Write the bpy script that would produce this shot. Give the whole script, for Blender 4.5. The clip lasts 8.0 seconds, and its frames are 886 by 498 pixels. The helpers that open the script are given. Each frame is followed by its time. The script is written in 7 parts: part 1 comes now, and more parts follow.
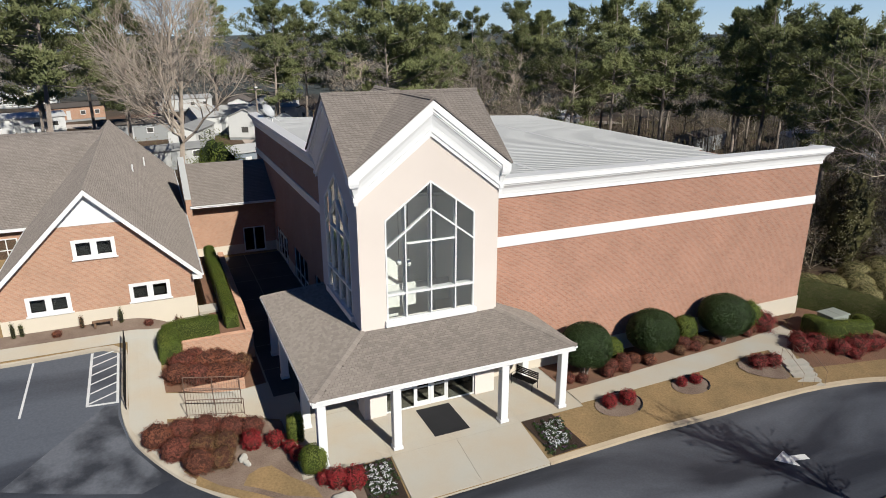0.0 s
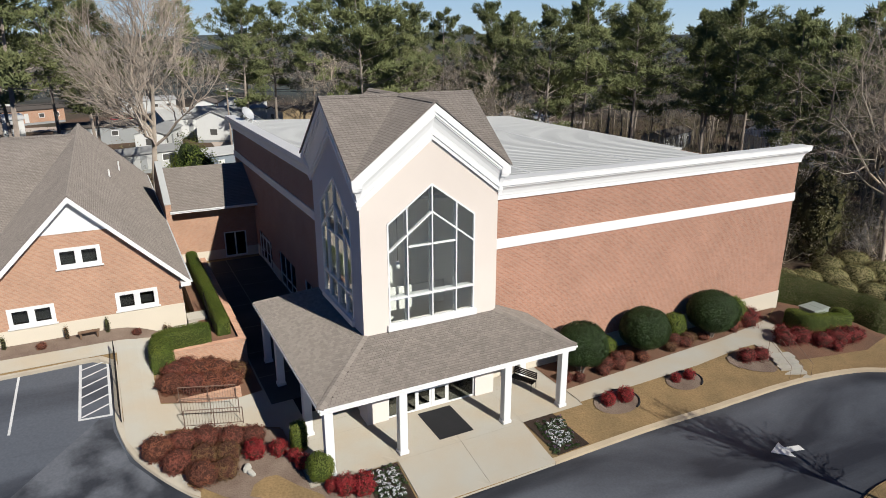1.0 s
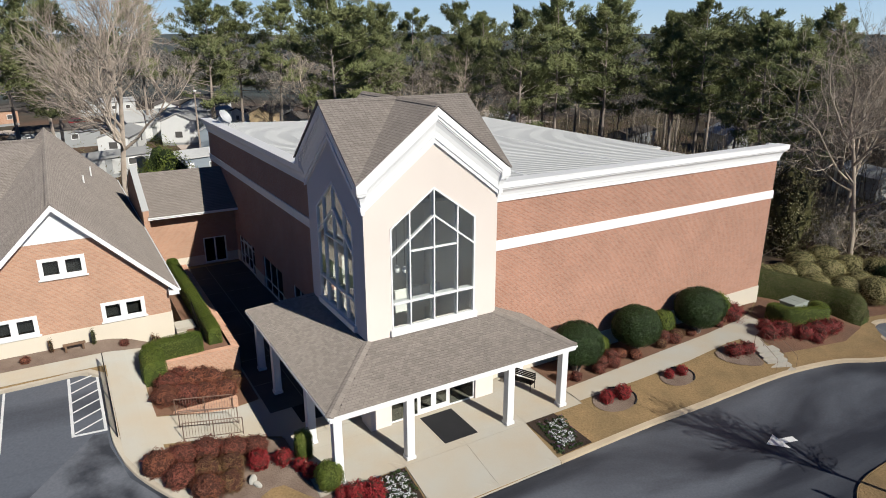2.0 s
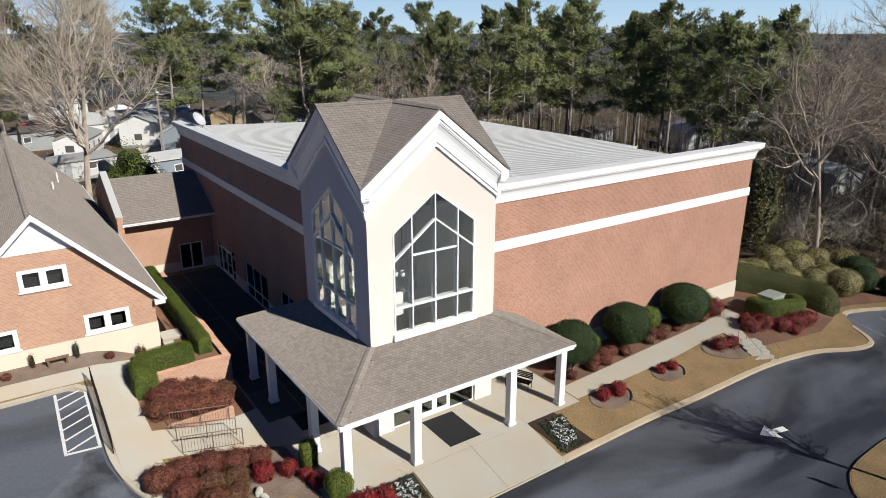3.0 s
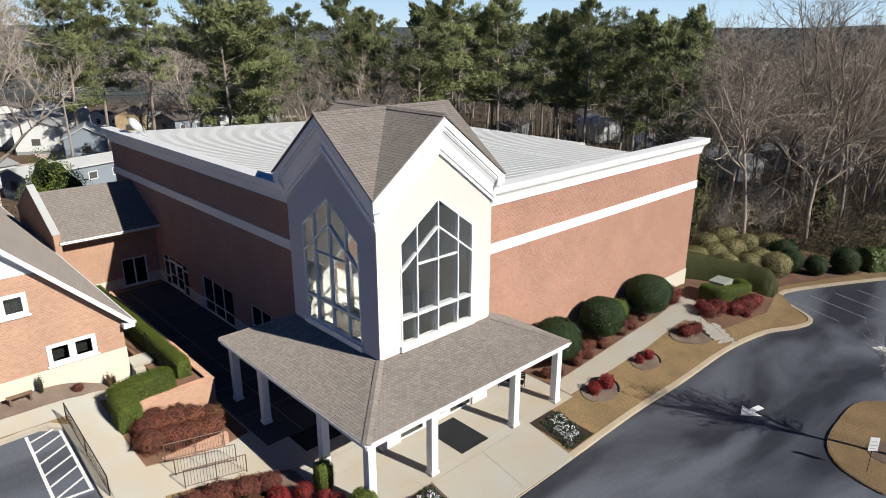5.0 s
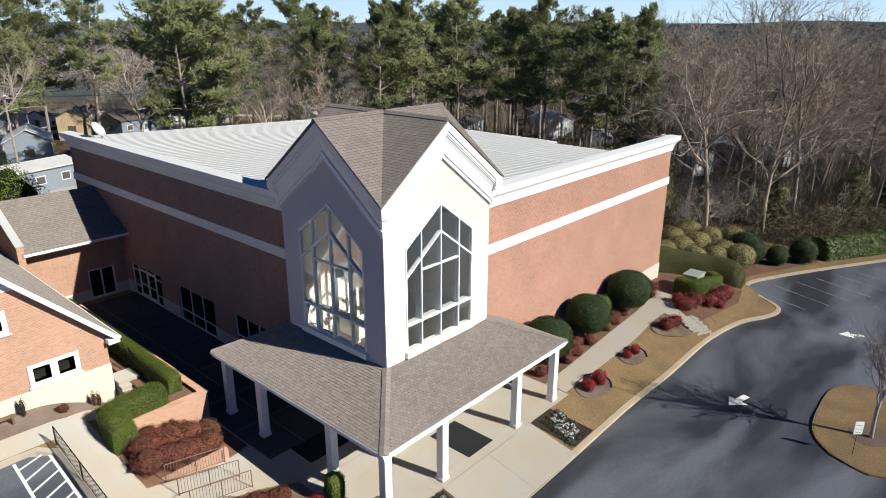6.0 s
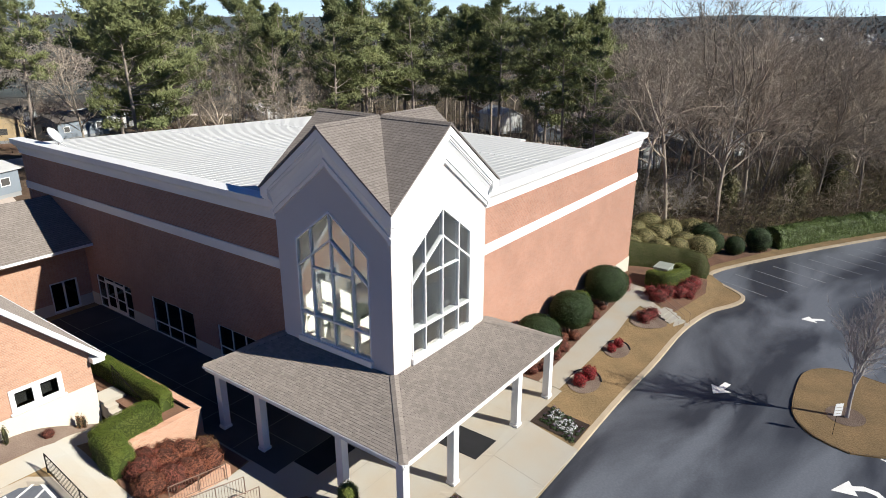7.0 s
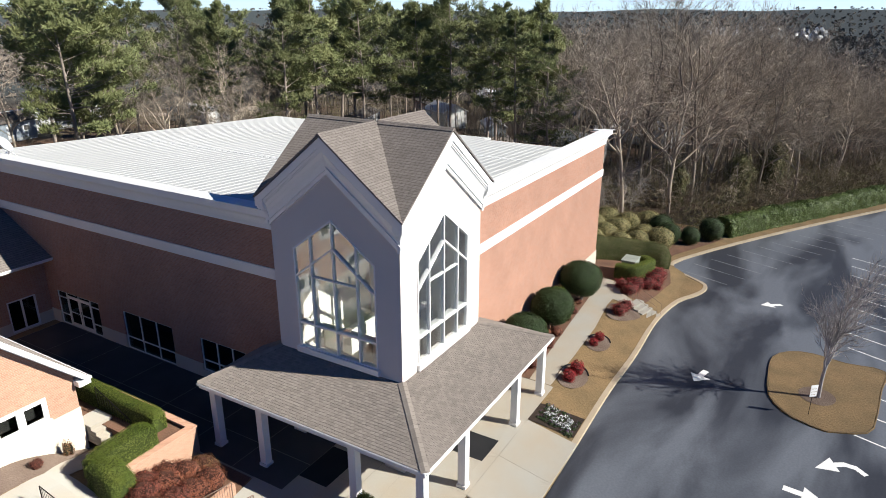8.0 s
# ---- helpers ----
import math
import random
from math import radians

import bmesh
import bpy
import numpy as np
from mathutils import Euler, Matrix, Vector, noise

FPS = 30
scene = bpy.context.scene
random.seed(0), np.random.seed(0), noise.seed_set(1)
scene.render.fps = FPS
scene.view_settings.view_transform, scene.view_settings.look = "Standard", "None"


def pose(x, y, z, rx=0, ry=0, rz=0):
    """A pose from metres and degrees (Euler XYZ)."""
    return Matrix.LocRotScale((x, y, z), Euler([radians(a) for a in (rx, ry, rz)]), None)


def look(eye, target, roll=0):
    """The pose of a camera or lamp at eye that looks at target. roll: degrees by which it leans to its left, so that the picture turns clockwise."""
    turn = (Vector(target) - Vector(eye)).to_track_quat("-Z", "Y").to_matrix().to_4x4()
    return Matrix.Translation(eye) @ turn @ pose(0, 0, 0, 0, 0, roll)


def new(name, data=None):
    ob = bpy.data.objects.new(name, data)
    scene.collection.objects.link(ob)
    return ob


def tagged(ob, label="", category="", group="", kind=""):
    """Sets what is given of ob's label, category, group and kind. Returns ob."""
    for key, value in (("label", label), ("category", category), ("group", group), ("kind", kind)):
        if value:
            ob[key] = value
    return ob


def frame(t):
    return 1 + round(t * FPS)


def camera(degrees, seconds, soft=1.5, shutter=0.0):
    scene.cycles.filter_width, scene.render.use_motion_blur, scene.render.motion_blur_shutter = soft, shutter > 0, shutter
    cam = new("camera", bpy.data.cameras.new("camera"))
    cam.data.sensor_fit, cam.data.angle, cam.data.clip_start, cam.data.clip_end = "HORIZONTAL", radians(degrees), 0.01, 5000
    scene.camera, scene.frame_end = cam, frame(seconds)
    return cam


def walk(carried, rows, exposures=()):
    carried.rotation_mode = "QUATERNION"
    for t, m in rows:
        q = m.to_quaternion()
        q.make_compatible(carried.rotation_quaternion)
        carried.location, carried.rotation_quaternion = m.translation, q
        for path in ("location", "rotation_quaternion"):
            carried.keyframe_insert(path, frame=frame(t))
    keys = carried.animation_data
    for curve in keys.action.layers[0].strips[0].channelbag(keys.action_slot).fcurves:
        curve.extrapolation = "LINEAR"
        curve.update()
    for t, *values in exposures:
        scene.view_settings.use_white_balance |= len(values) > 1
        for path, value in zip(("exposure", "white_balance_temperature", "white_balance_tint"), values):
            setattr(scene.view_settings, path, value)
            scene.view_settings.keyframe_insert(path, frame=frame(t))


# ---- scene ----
cam = camera(68.2, 8.0, soft=0.9)
METRES, EYE, TILT, LEAN, TURN = 18.4, 17.7, 0.0, 0.0, -23.9
ROWS = [
    (0.0, 0.0, 0.0, 0.0, -0.03, -17.77, 0.08),
    (0.5, -0.0449, 0.0023, 0.0031, -1.59, -17.77, 0.07),
    (1.0, -0.0915, 0.0062, 0.006, -3.23, -17.76, 0.07),
    (1.5, -0.1403, 0.012, 0.0106, -4.92, -17.78, 0.07),
    (3.0, -0.2967, 0.0434, 0.0243, -10.54, -17.91, 0.04),
    (3.5, -0.3524, 0.059, 0.0303, -12.61, -18.01, 0.04),
    (4.0, -0.4093, 0.0781, 0.0374, -14.77, -18.13, 0.04),
    (4.5, -0.468, 0.1011, 0.0443, -17.02, -18.28, 0.02),
    (6.0, -0.6502, 0.1908, 0.0705, -24.2, -18.81, -0.07),
    (6.5, -0.7136, 0.227, 0.0805, -26.87, -19.04, -0.06),
    (7.0, -0.7778, 0.2673, 0.0916, -29.63, -19.26, -0.08),
    (7.5, -0.8433, 0.3111, 0.1025, -32.53, -19.5, -0.08),
    (8.0, -0.9082, 0.3591, 0.1162, -35.54, -19.74, -0.07),
]
walk(cam, [(t, pose(0, 0, EYE, TILT, LEAN, TURN) @ pose(METRES * x, METRES * y, METRES * z, 90 + pitch, roll, yaw)) for t, x, y, z, yaw, pitch, roll in ROWS],
     exposures=[(0.0, -0.1), (1.5, -0.03), (3.0, 0.1), (4.5, 0.22), (6.0, 0.36), (8.0, 0.64)])

# ---------------------------------------------------------------- light
SUN_ELEV, SUN_ROT = radians(33), radians(167)
world = bpy.data.worlds.new("sky")
scene.world = world
world.use_nodes = True
wn = world.node_tree.nodes
sky = wn.new("ShaderNodeTexSky")
sky.sky_type = "NISHITA"
sky.sun_disc = False
sky.sun_elevation, sky.sun_rotation = SUN_ELEV, SUN_ROT
sky.air_density, sky.dust_density, sky.ozone_density = 0.8, 0.0, 2.5
wn["Background"].inputs["Strength"].default_value = 0.0165
clear_blue = wn.new("ShaderNodeMix")
clear_blue.data_type, clear_blue.blend_type = "RGBA", "MULTIPLY"
clear_blue.inputs["Factor"].default_value = 1.0
clear_blue.inputs["B"].default_value = (0.07, 1.0, 2.35, 1)
world.node_tree.links.new(sky.outputs[0], clear_blue.inputs["A"])
world.node_tree.links.new(clear_blue.outputs["Result"], wn["Background"].inputs[0])
sun = new("sun", bpy.data.lights.new("sun", "SUN"))
sun.data.energy, sun.data.angle, sun.data.color = 5.2, radians(0.53), (1.0, 0.97, 0.895)
sun.matrix_world = look((0.0, 0.0, 60.0), (-0.22 * 60, 0.975 * 60, 60 - 60 * math.tan(SUN_ELEV)))


# ---------------------------------------------------------------- materials
def shade(name, base, rough=0.8, vary=0.25, scale=3.0, fine=40.0, bump=0.3, bump_dist=0.01, metal=0.0, second=None, island=0.0,
          each=0.0, spec=0.3, blotch=0.5, coords="world"):
    """A painted or earthy surface: base colour, large blotches of a second colour, fine grain and relief."""
    m = bpy.data.materials.new(name)
    m.use_nodes = True
    nt = m.node_tree
    n, l = nt.nodes, nt.links
    p = n["Principled BSDF"]
    p.inputs["Roughness"].default_value, p.inputs["Metallic"].default_value = rough, metal
    p.inputs["Specular IOR Level"].default_value = spec
    p.inputs["Diffuse Roughness"].default_value = 1.0 if rough > 0.78 else 0.0
    if coords == "world":
        src = n.new("ShaderNodeNewGeometry").outputs["Position"]
    else:
        src = n.new("ShaderNodeTexCoord").outputs["Object"]
    big, small = n.new("ShaderNodeTexNoise"), n.new("ShaderNodeTexNoise")
    big.inputs["Scale"].default_value, big.inputs["Detail"].default_value = 1.0 / scale, 5
    small.inputs["Scale"].default_value, small.inputs["Detail"].default_value = fine, 4
    l.new(src, big.inputs["Vector"]), l.new(src, small.inputs["Vector"])
    dark = second or tuple(c * (1 - vary) for c in base)
    ramp = n.new("ShaderNodeMapRange")
    ramp.inputs["From Min"].default_value, ramp.inputs["From Max"].default_value = 0.5 - blotch * 0.4, 0.5 + blotch * 0.4
    l.new(big.outputs["Fac"], ramp.inputs["Value"])
    mix = n.new("ShaderNodeMix")
    mix.data_type = "RGBA"
    mix.inputs["A"].default_value, mix.inputs["B"].default_value = (*base, 1), (*dark, 1)
    l.new(ramp.outputs["Result"], mix.inputs["Factor"])
    hsv = n.new("ShaderNodeHueSaturation")
    l.new(mix.outputs["Result"], hsv.inputs["Color"])
    val = n.new("ShaderNodeMath")
    val.operation = "MULTIPLY_ADD"
    val.inputs[1].default_value, val.inputs[2].default_value = vary * 1.6, 1 - vary * 0.8
    l.new(small.outputs["Fac"], val.inputs[0])
    last = val.outputs[0]
    for amount, out in ((island, ("ShaderNodeNewGeometry", "Random Per Island")), (each, ("ShaderNodeObjectInfo", "Random"))):
        if amount:
            k = n.new("ShaderNodeMath")
            k.operation = "MULTIPLY_ADD"
            k.inputs[1].default_value, k.inputs[2].default_value = amount, 1 - amount / 2
            l.new(n.new(out[0]).outputs[out[1]], k.inputs[0])
            both = n.new("ShaderNodeMath")
            both.operation = "MULTIPLY"
            l.new(last, both.inputs[0]), l.new(k.outputs[0], both.inputs[1])
            last = both.outputs[0]
    l.new(last, hsv.inputs["Value"])
    l.new(hsv.outputs["Color"], p.inputs["Base Color"])
    if bump:
        b = n.new("ShaderNodeBump")
        b.inputs["Strength"].default_value, b.inputs["Distance"].default_value = bump, bump_dist
        l.new(small.outputs["Fac"], b.inputs["Height"]), l.new(b.outputs["Normal"], p.inputs["Normal"])
    return m


def coursed(name, c1, c2, mortar, width, height, joint, rough=0.85, rise=1.0, vary=0.2, bump=0.6, blotch=(1, 1, 1), offset=0.5):
    """Bricks or shingles in courses on upright or sloping faces; rise stretches the height on a slope."""
    m = bpy.data.materials.new(name)
    m.use_nodes = True
    nt = m.node_tree
    n, l = nt.nodes, nt.links
    p = n["Principled BSDF"]
    p.inputs["Roughness"].default_value = rough
    p.inputs["Specular IOR Level"].default_value = 0.25
    p.inputs["Diffuse Roughness"].default_value = 1.0
    geo, cut, add, put, scl = n.new("ShaderNodeNewGeometry"), n.new("ShaderNodeSeparateXYZ"), n.new("ShaderNodeMath"), n.new("ShaderNodeCombineXYZ"), n.new("ShaderNodeMath")
    l.new(geo.outputs["Position"], cut.inputs[0])
    l.new(cut.outputs["X"], add.inputs[0]), l.new(cut.outputs["Y"], add.inputs[1])
    scl.operation = "MULTIPLY"
    scl.inputs[1].default_value = rise
    l.new(cut.outputs["Z"], scl.inputs[0])
    l.new(add.outputs[0], put.inputs["X"]), l.new(scl.outputs[0], put.inputs["Y"])
    br = n.new("ShaderNodeTexBrick")
    br.offset = offset
    br.inputs["Color1"].default_value, br.inputs["Color2"].default_value, br.inputs["Mortar"].default_value = (*c1, 1), (*c2, 1), (*mortar, 1)
    br.inputs["Scale"].default_value = 1.0
    br.inputs["Mortar Size"].default_value, br.inputs["Mortar Smooth"].default_value = joint, 0.2
    br.inputs["Brick Width"].default_value, br.inputs["Row Height"].default_value = width, height
    l.new(put.outputs[0], br.inputs["Vector"])
    big = n.new("ShaderNodeTexNoise")
    big.inputs["Scale"].default_value, big.inputs["Detail"].default_value = 0.45, 5
    l.new(geo.outputs["Position"], big.inputs["Vector"])
    fine = n.new("ShaderNodeTexNoise")
    fine.inputs["Scale"].default_value, fine.inputs["Detail"].default_value = 2.6, 3
    long = n.new("ShaderNodeMapping")
    long.inputs["Scale"].default_value = (1.1, 5.6, 1.0)
    l.new(put.outputs[0], long.inputs["Vector"]), l.new(long.outputs[0], fine.inputs["Vector"])
    dash, sm, val = n.new("ShaderNodeMapRange"), n.new("ShaderNodeMath"), n.new("ShaderNodeMath")
    dash.inputs["From Min"].default_value, dash.inputs["From Max"].default_value = 0.58, 0.70
    dash.inputs["To Min"].default_value, dash.inputs["To Max"].default_value = 1.04, 1.04 - vary
    l.new(fine.outputs["Fac"], dash.inputs["Value"])
    sm.operation, val.operation = "MULTIPLY_ADD", "MULTIPLY"
    sm.inputs[1].default_value, sm.inputs[2].default_value = 0.36, 0.82
    l.new(big.outputs["Fac"], sm.inputs[0]), l.new(sm.outputs[0], val.inputs[0]), l.new(dash.outputs["Result"], val.inputs[1])
    hsv = n.new("ShaderNodeHueSaturation")
    l.new(br.outputs["Color"], hsv.inputs["Color"]), l.new(val.outputs[0], hsv.inputs["Value"])
    l.new(hsv.outputs["Color"], p.inputs["Base Color"])
    b = n.new("ShaderNodeBump")
    b.inputs["Strength"].default_value, b.inputs["Distance"].default_value = bump, 0.008
    b.invert = True
    l.new(br.outputs["Fac"], b.inputs["Height"]), l.new(b.outputs["Normal"], p.inputs["Normal"])
    return m


def pane_glass(name, tint, gloss=0.09):
    """Thin window glass: see-through with a mirror-like gloss that grows at a slant."""
    m = bpy.data.materials.new(name)
    m.use_nodes = True
    nt = m.node_tree
    n, l = nt.nodes, nt.links
    n.remove(n["Principled BSDF"])
    clear, shine, mixed, lw, power, add = n.new("ShaderNodeBsdfTransparent"), n.new("ShaderNodeBsdfGlossy"), n.new("ShaderNodeMixShader"), n.new("ShaderNodeLayerWeight"), n.new("ShaderNodeMath"), n.new("ShaderNodeMath")
    clear.inputs[0].default_value = (*tint, 1)
    shine.inputs["Roughness"].default_value = 0.01
    power.operation, add.operation = "POWER", "MULTIPLY_ADD"
    power.inputs[1].default_value = 3.0
    add.inputs[1].default_value, add.inputs[2].default_value = 0.8, gloss
    l.new(lw.outputs["Facing"], power.inputs[0]), l.new(power.outputs[0], add.inputs[0]), l.new(add.outputs[0], mixed.inputs[0])
    l.new(clear.outputs[0], mixed.inputs[1]), l.new(shine.outputs[0], mixed.inputs[2])
    l.new(mixed.outputs[0], n["Material Output"].inputs["Surface"])
    return m


BRICK = coursed("red_brick", (0.49, 0.262, 0.178), (0.39, 0.195, 0.13), (0.46, 0.33, 0.265), 0.21, 0.074, 0.010, vary=0.24)
HOUSE_BRICK = coursed("pink_brick", (0.515, 0.305, 0.205), (0.43, 0.238, 0.158), (0.49, 0.37, 0.28), 0.21, 0.074, 0.010, vary=0.15)
SHINGLE = coursed("shingle", (0.262, 0.23, 0.205), (0.212, 0.184, 0.163), (0.13, 0.112, 0.10), 0.2, 0.14, 0.012, rise=1.6, vary=0.14, rough=0.95)
# underlay of the canopy tabs, dark so the gaps carry painted shadow lines
SHINGLE_UNDER = coursed("shingle_low_slope", (0.10, 0.085, 0.074), (0.08, 0.07, 0.06), (0.05, 0.042, 0.038), 0.32, 0.145, 0.012, rise=2.4, vary=0.22, rough=0.95)
TAB = shade("shingle_tab", (0.265, 0.23, 0.20), 0.95, 0.18, 2.0, 30, 0.5, 0.006, each=0.2, island=0.26, second=(0.25, 0.217, 0.19))
STUCCO = shade("cream_stucco", (0.755, 0.69, 0.635), 0.9, 0.06, 4.0, 60, 0.25, 0.004, second=(0.715, 0.65, 0.595))
WHITE = shade("white_paint", (0.81, 0.81, 0.80), 0.55, 0.05, 2.0, 30, 0.08, 0.003, spec=0.4)
CREAM = shade("cream_masonry_paint", (0.69, 0.625, 0.52), 0.8, 0.08, 3.0, 30, 0.2, 0.004)
ROOF_WHITE = shade("white_metal_roof", (0.52, 0.525, 0.515), 0.5, 0.08, 6.0, 8, 0.05, 0.003, spec=0.4, second=(0.48, 0.485, 0.475))
CONCRETE = shade("pale_concrete", (0.41, 0.395, 0.35), 0.9, 0.12, 2.6, 25, 0.25, 0.004, second=(0.42, 0.355, 0.268), blotch=0.5)
KERB = shade("kerb_concrete", (0.52, 0.43, 0.31), 0.9, 0.16, 1.5, 25, 0.3, 0.004, second=(0.42, 0.34, 0.24))
KERB_GREY = shade("grey_kerb_concrete", (0.43, 0.385, 0.315), 0.9, 0.16, 1.5, 25, 0.3, 0.004, second=(0.36, 0.31, 0.245))
ASPHALT = shade("asphalt", (0.027, 0.030, 0.039), 0.55, 0.34, 5.5, 9, 0.35, 0.006, second=(0.118, 0.130, 0.152), spec=0.5, blotch=0.22)
for node in ASPHALT.node_tree.nodes:
    if node.bl_idname == "ShaderNodeTexNoise" and node.inputs["Scale"].default_value < 1:
        node.inputs["Distortion"].default_value, node.inputs["Detail"].default_value = 0.5, 5
        drawn = ASPHALT.node_tree.nodes.new("ShaderNodeMapping")
        drawn.inputs["Scale"].default_value, drawn.inputs["Rotation"].default_value = (0.38, 1.2, 1.0), (0, 0, 0.35)
        ASPHALT.node_tree.links.new(node.inputs["Vector"].links[0].from_socket, drawn.inputs["Vector"])
        ASPHALT.node_tree.links.new(drawn.outputs[0], node.inputs["Vector"])
LINE = shade("road_paint", (0.78, 0.78, 0.76), 0.7, 0.12, 0.8, 25, 0.1, 0.002)
LAWN = shade("dormant_lawn", (0.28, 0.186, 0.09), 0.95, 0.45, 1.6, 9, 1.0, 0.05, second=(0.195, 0.136, 0.068))
MULCH = shade("pine_straw", (0.20, 0.105, 0.065), 0.95, 0.4, 1.4, 14, 1.0, 0.05, second=(0.13, 0.075, 0.05))
MULCH_GREY = shade("faded_mulch", (0.22, 0.165, 0.13), 0.95, 0.4, 1.2, 14, 1.0, 0.05, second=(0.15, 0.105, 0.08))
SOIL = shade("dark_soil", (0.05, 0.033, 0.024), 0.95, 0.4, 0.6, 18, 1.0, 0.03)
LITTER = shade("leaf_litter", (0.095, 0.055, 0.036), 0.95, 0.6, 9.0, 1.6, 1.0, 0.15, second=(0.042, 0.036, 0.024))
IRON = shade("black_iron", (0.02, 0.018, 0.017), 0.5, 0.2, 1, 20, 0.1, 0.002, metal=0.6)
RAIL = shade("brown_iron", (0.24, 0.165, 0.13), 0.55, 0.2, 1, 20, 0.1, 0.002, metal=0.4)
RUBBER = shade("black_mat", (0.022, 0.022, 0.024), 0.95, 0.2, 1, 60, 0.5, 0.004)
GLASS = pane_glass("window_glass", (0.93, 0.96, 0.95))
DARK_GLASS = pane_glass("tinted_glass", (0.5, 0.53, 0.53), 0.05)
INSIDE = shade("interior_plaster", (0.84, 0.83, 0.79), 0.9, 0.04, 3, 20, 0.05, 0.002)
# dark colour holds the dimness seen behind window and car glass
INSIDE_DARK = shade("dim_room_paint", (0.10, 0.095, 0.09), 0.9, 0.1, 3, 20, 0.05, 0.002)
CARPET = shade("carpet", (0.13, 0.11, 0.085), 0.95, 0.15, 2, 60, 0.3, 0.004)
BOXLEAF = shade("holly_leaf", (0.020, 0.040, 0.010), 0.55, 0.25, 0.8, 8, 0, island=0.7, second=(0.036, 0.062, 0.017), spec=0.3)
HEDGELEAF = shade("hedge_leaf", (0.10, 0.145, 0.022), 0.55, 0.25, 1.0, 8, 0, island=0.45, second=(0.165, 0.19, 0.036))
BALLLEAF = shade("olive_leaf", (0.27, 0.245, 0.105), 0.6, 0.2, 0.9, 8, 0, island=0.3, second=(0.34, 0.29, 0.14))
REDLEAF = shade("nandina_leaf", (0.36, 0.034, 0.040), 0.5, 0.3, 0.3, 8, 0, island=0.5, second=(0.27, 0.028, 0.028))
RUSTLEAF = shade("rust_leaf", (0.27, 0.095, 0.05), 0.6, 0.3, 0.35, 8, 0, island=0.5, each=0.3, second=(0.17, 0.06, 0.038), blotch=0.3)
REDBROWN = shade("red_brown_leaf", (0.24, 0.068, 0.045), 0.6, 0.3, 0.35, 8, 0, island=0.5, each=0.3, second=(0.15, 0.05, 0.035), blotch=0.3)
OLIVEBROWN = shade("olive_brown_leaf", (0.19, 0.115, 0.05), 0.6, 0.3, 0.35, 8, 0, island=0.5, each=0.3, second=(0.15, 0.065, 0.035), blotch=0.3)
# core colours are darkened leaf tones, with the shade between leaves painted in
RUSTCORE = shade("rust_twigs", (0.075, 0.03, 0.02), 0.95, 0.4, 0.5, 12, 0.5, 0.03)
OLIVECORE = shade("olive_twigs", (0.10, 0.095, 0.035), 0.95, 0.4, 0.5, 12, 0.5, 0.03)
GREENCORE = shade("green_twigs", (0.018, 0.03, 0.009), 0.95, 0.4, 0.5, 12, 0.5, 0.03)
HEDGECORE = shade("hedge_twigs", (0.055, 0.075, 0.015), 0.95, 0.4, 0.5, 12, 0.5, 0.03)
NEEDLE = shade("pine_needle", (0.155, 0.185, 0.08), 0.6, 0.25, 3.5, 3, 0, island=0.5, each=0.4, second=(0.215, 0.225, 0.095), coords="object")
# near-black core colour, the shade inside a plant
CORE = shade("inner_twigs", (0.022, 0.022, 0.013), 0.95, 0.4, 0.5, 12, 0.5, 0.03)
BARK = shade("pine_bark", (0.40, 0.335, 0.285), 0.95, 0.35, 1.0, 9, 0.6, 0.03, each=0.3, coords="object")
GREYBARK = shade("grey_bark", (0.45, 0.385, 0.305), 0.9, 0.3, 2.0, 8, 0.3, 0.01, each=0.9, island=0.8, coords="object", second=(0.28, 0.232, 0.185))
SIDING = shade("white_siding", (0.66, 0.66, 0.64), 0.7, 0.1, 3, 12, 0.1, 0.003, each=0.35)
TINROOF = shade("trailer_roof", (0.50, 0.50, 0.49), 0.6, 0.15, 3, 5, 0.1, 0.003, each=0.6)
DARKROOF = shade("dark_roof", (0.11, 0.095, 0.085), 0.9, 0.2, 3, 10, 0.2, 0.004, each=0.4)
OLIVESHRUB = shade("olive_shrub_leaf", (0.062, 0.068, 0.02), 0.6, 0.25, 1.0, 8, 0, island=0.5, second=(0.105, 0.10, 0.032))
TANBARK = shade("tan_bark", (0.50, 0.435, 0.37), 0.9, 0.25, 2.0, 8, 0.2, 0.005, island=0.3, coords="object", second=(0.34, 0.275, 0.22))
PALEBARK = shade("pale_bark", (0.50, 0.46, 0.43), 0.9, 0.25, 2.0, 8, 0.2, 0.005, island=0.3, coords="object", second=(0.38, 0.34, 0.31))
# paving with the deep shade of the alley put into its colour
SHADED_PAVE = shade("dark_paving", (0.085, 0.08, 0.077), 0.85, 0.2, 2.0, 25, 0.25, 0.004, second=(0.06, 0.056, 0.055))
JOINT = shade("open_joint", (0.36, 0.34, 0.29), 0.95, 0.2, 1.0, 20, 0.3, 0.004)
FADED = shade("faded_road_paint", (0.36, 0.37, 0.38), 0.8, 0.3, 0.7, 12, 0.1, 0.002, second=(0.16, 0.165, 0.175))
TANGLE = shade("woodland_tangle", (0.25, 0.19, 0.145), 0.95, 0.3, 6, 2, 0, island=0.8, second=(0.16, 0.155, 0.06), blotch=0.4)



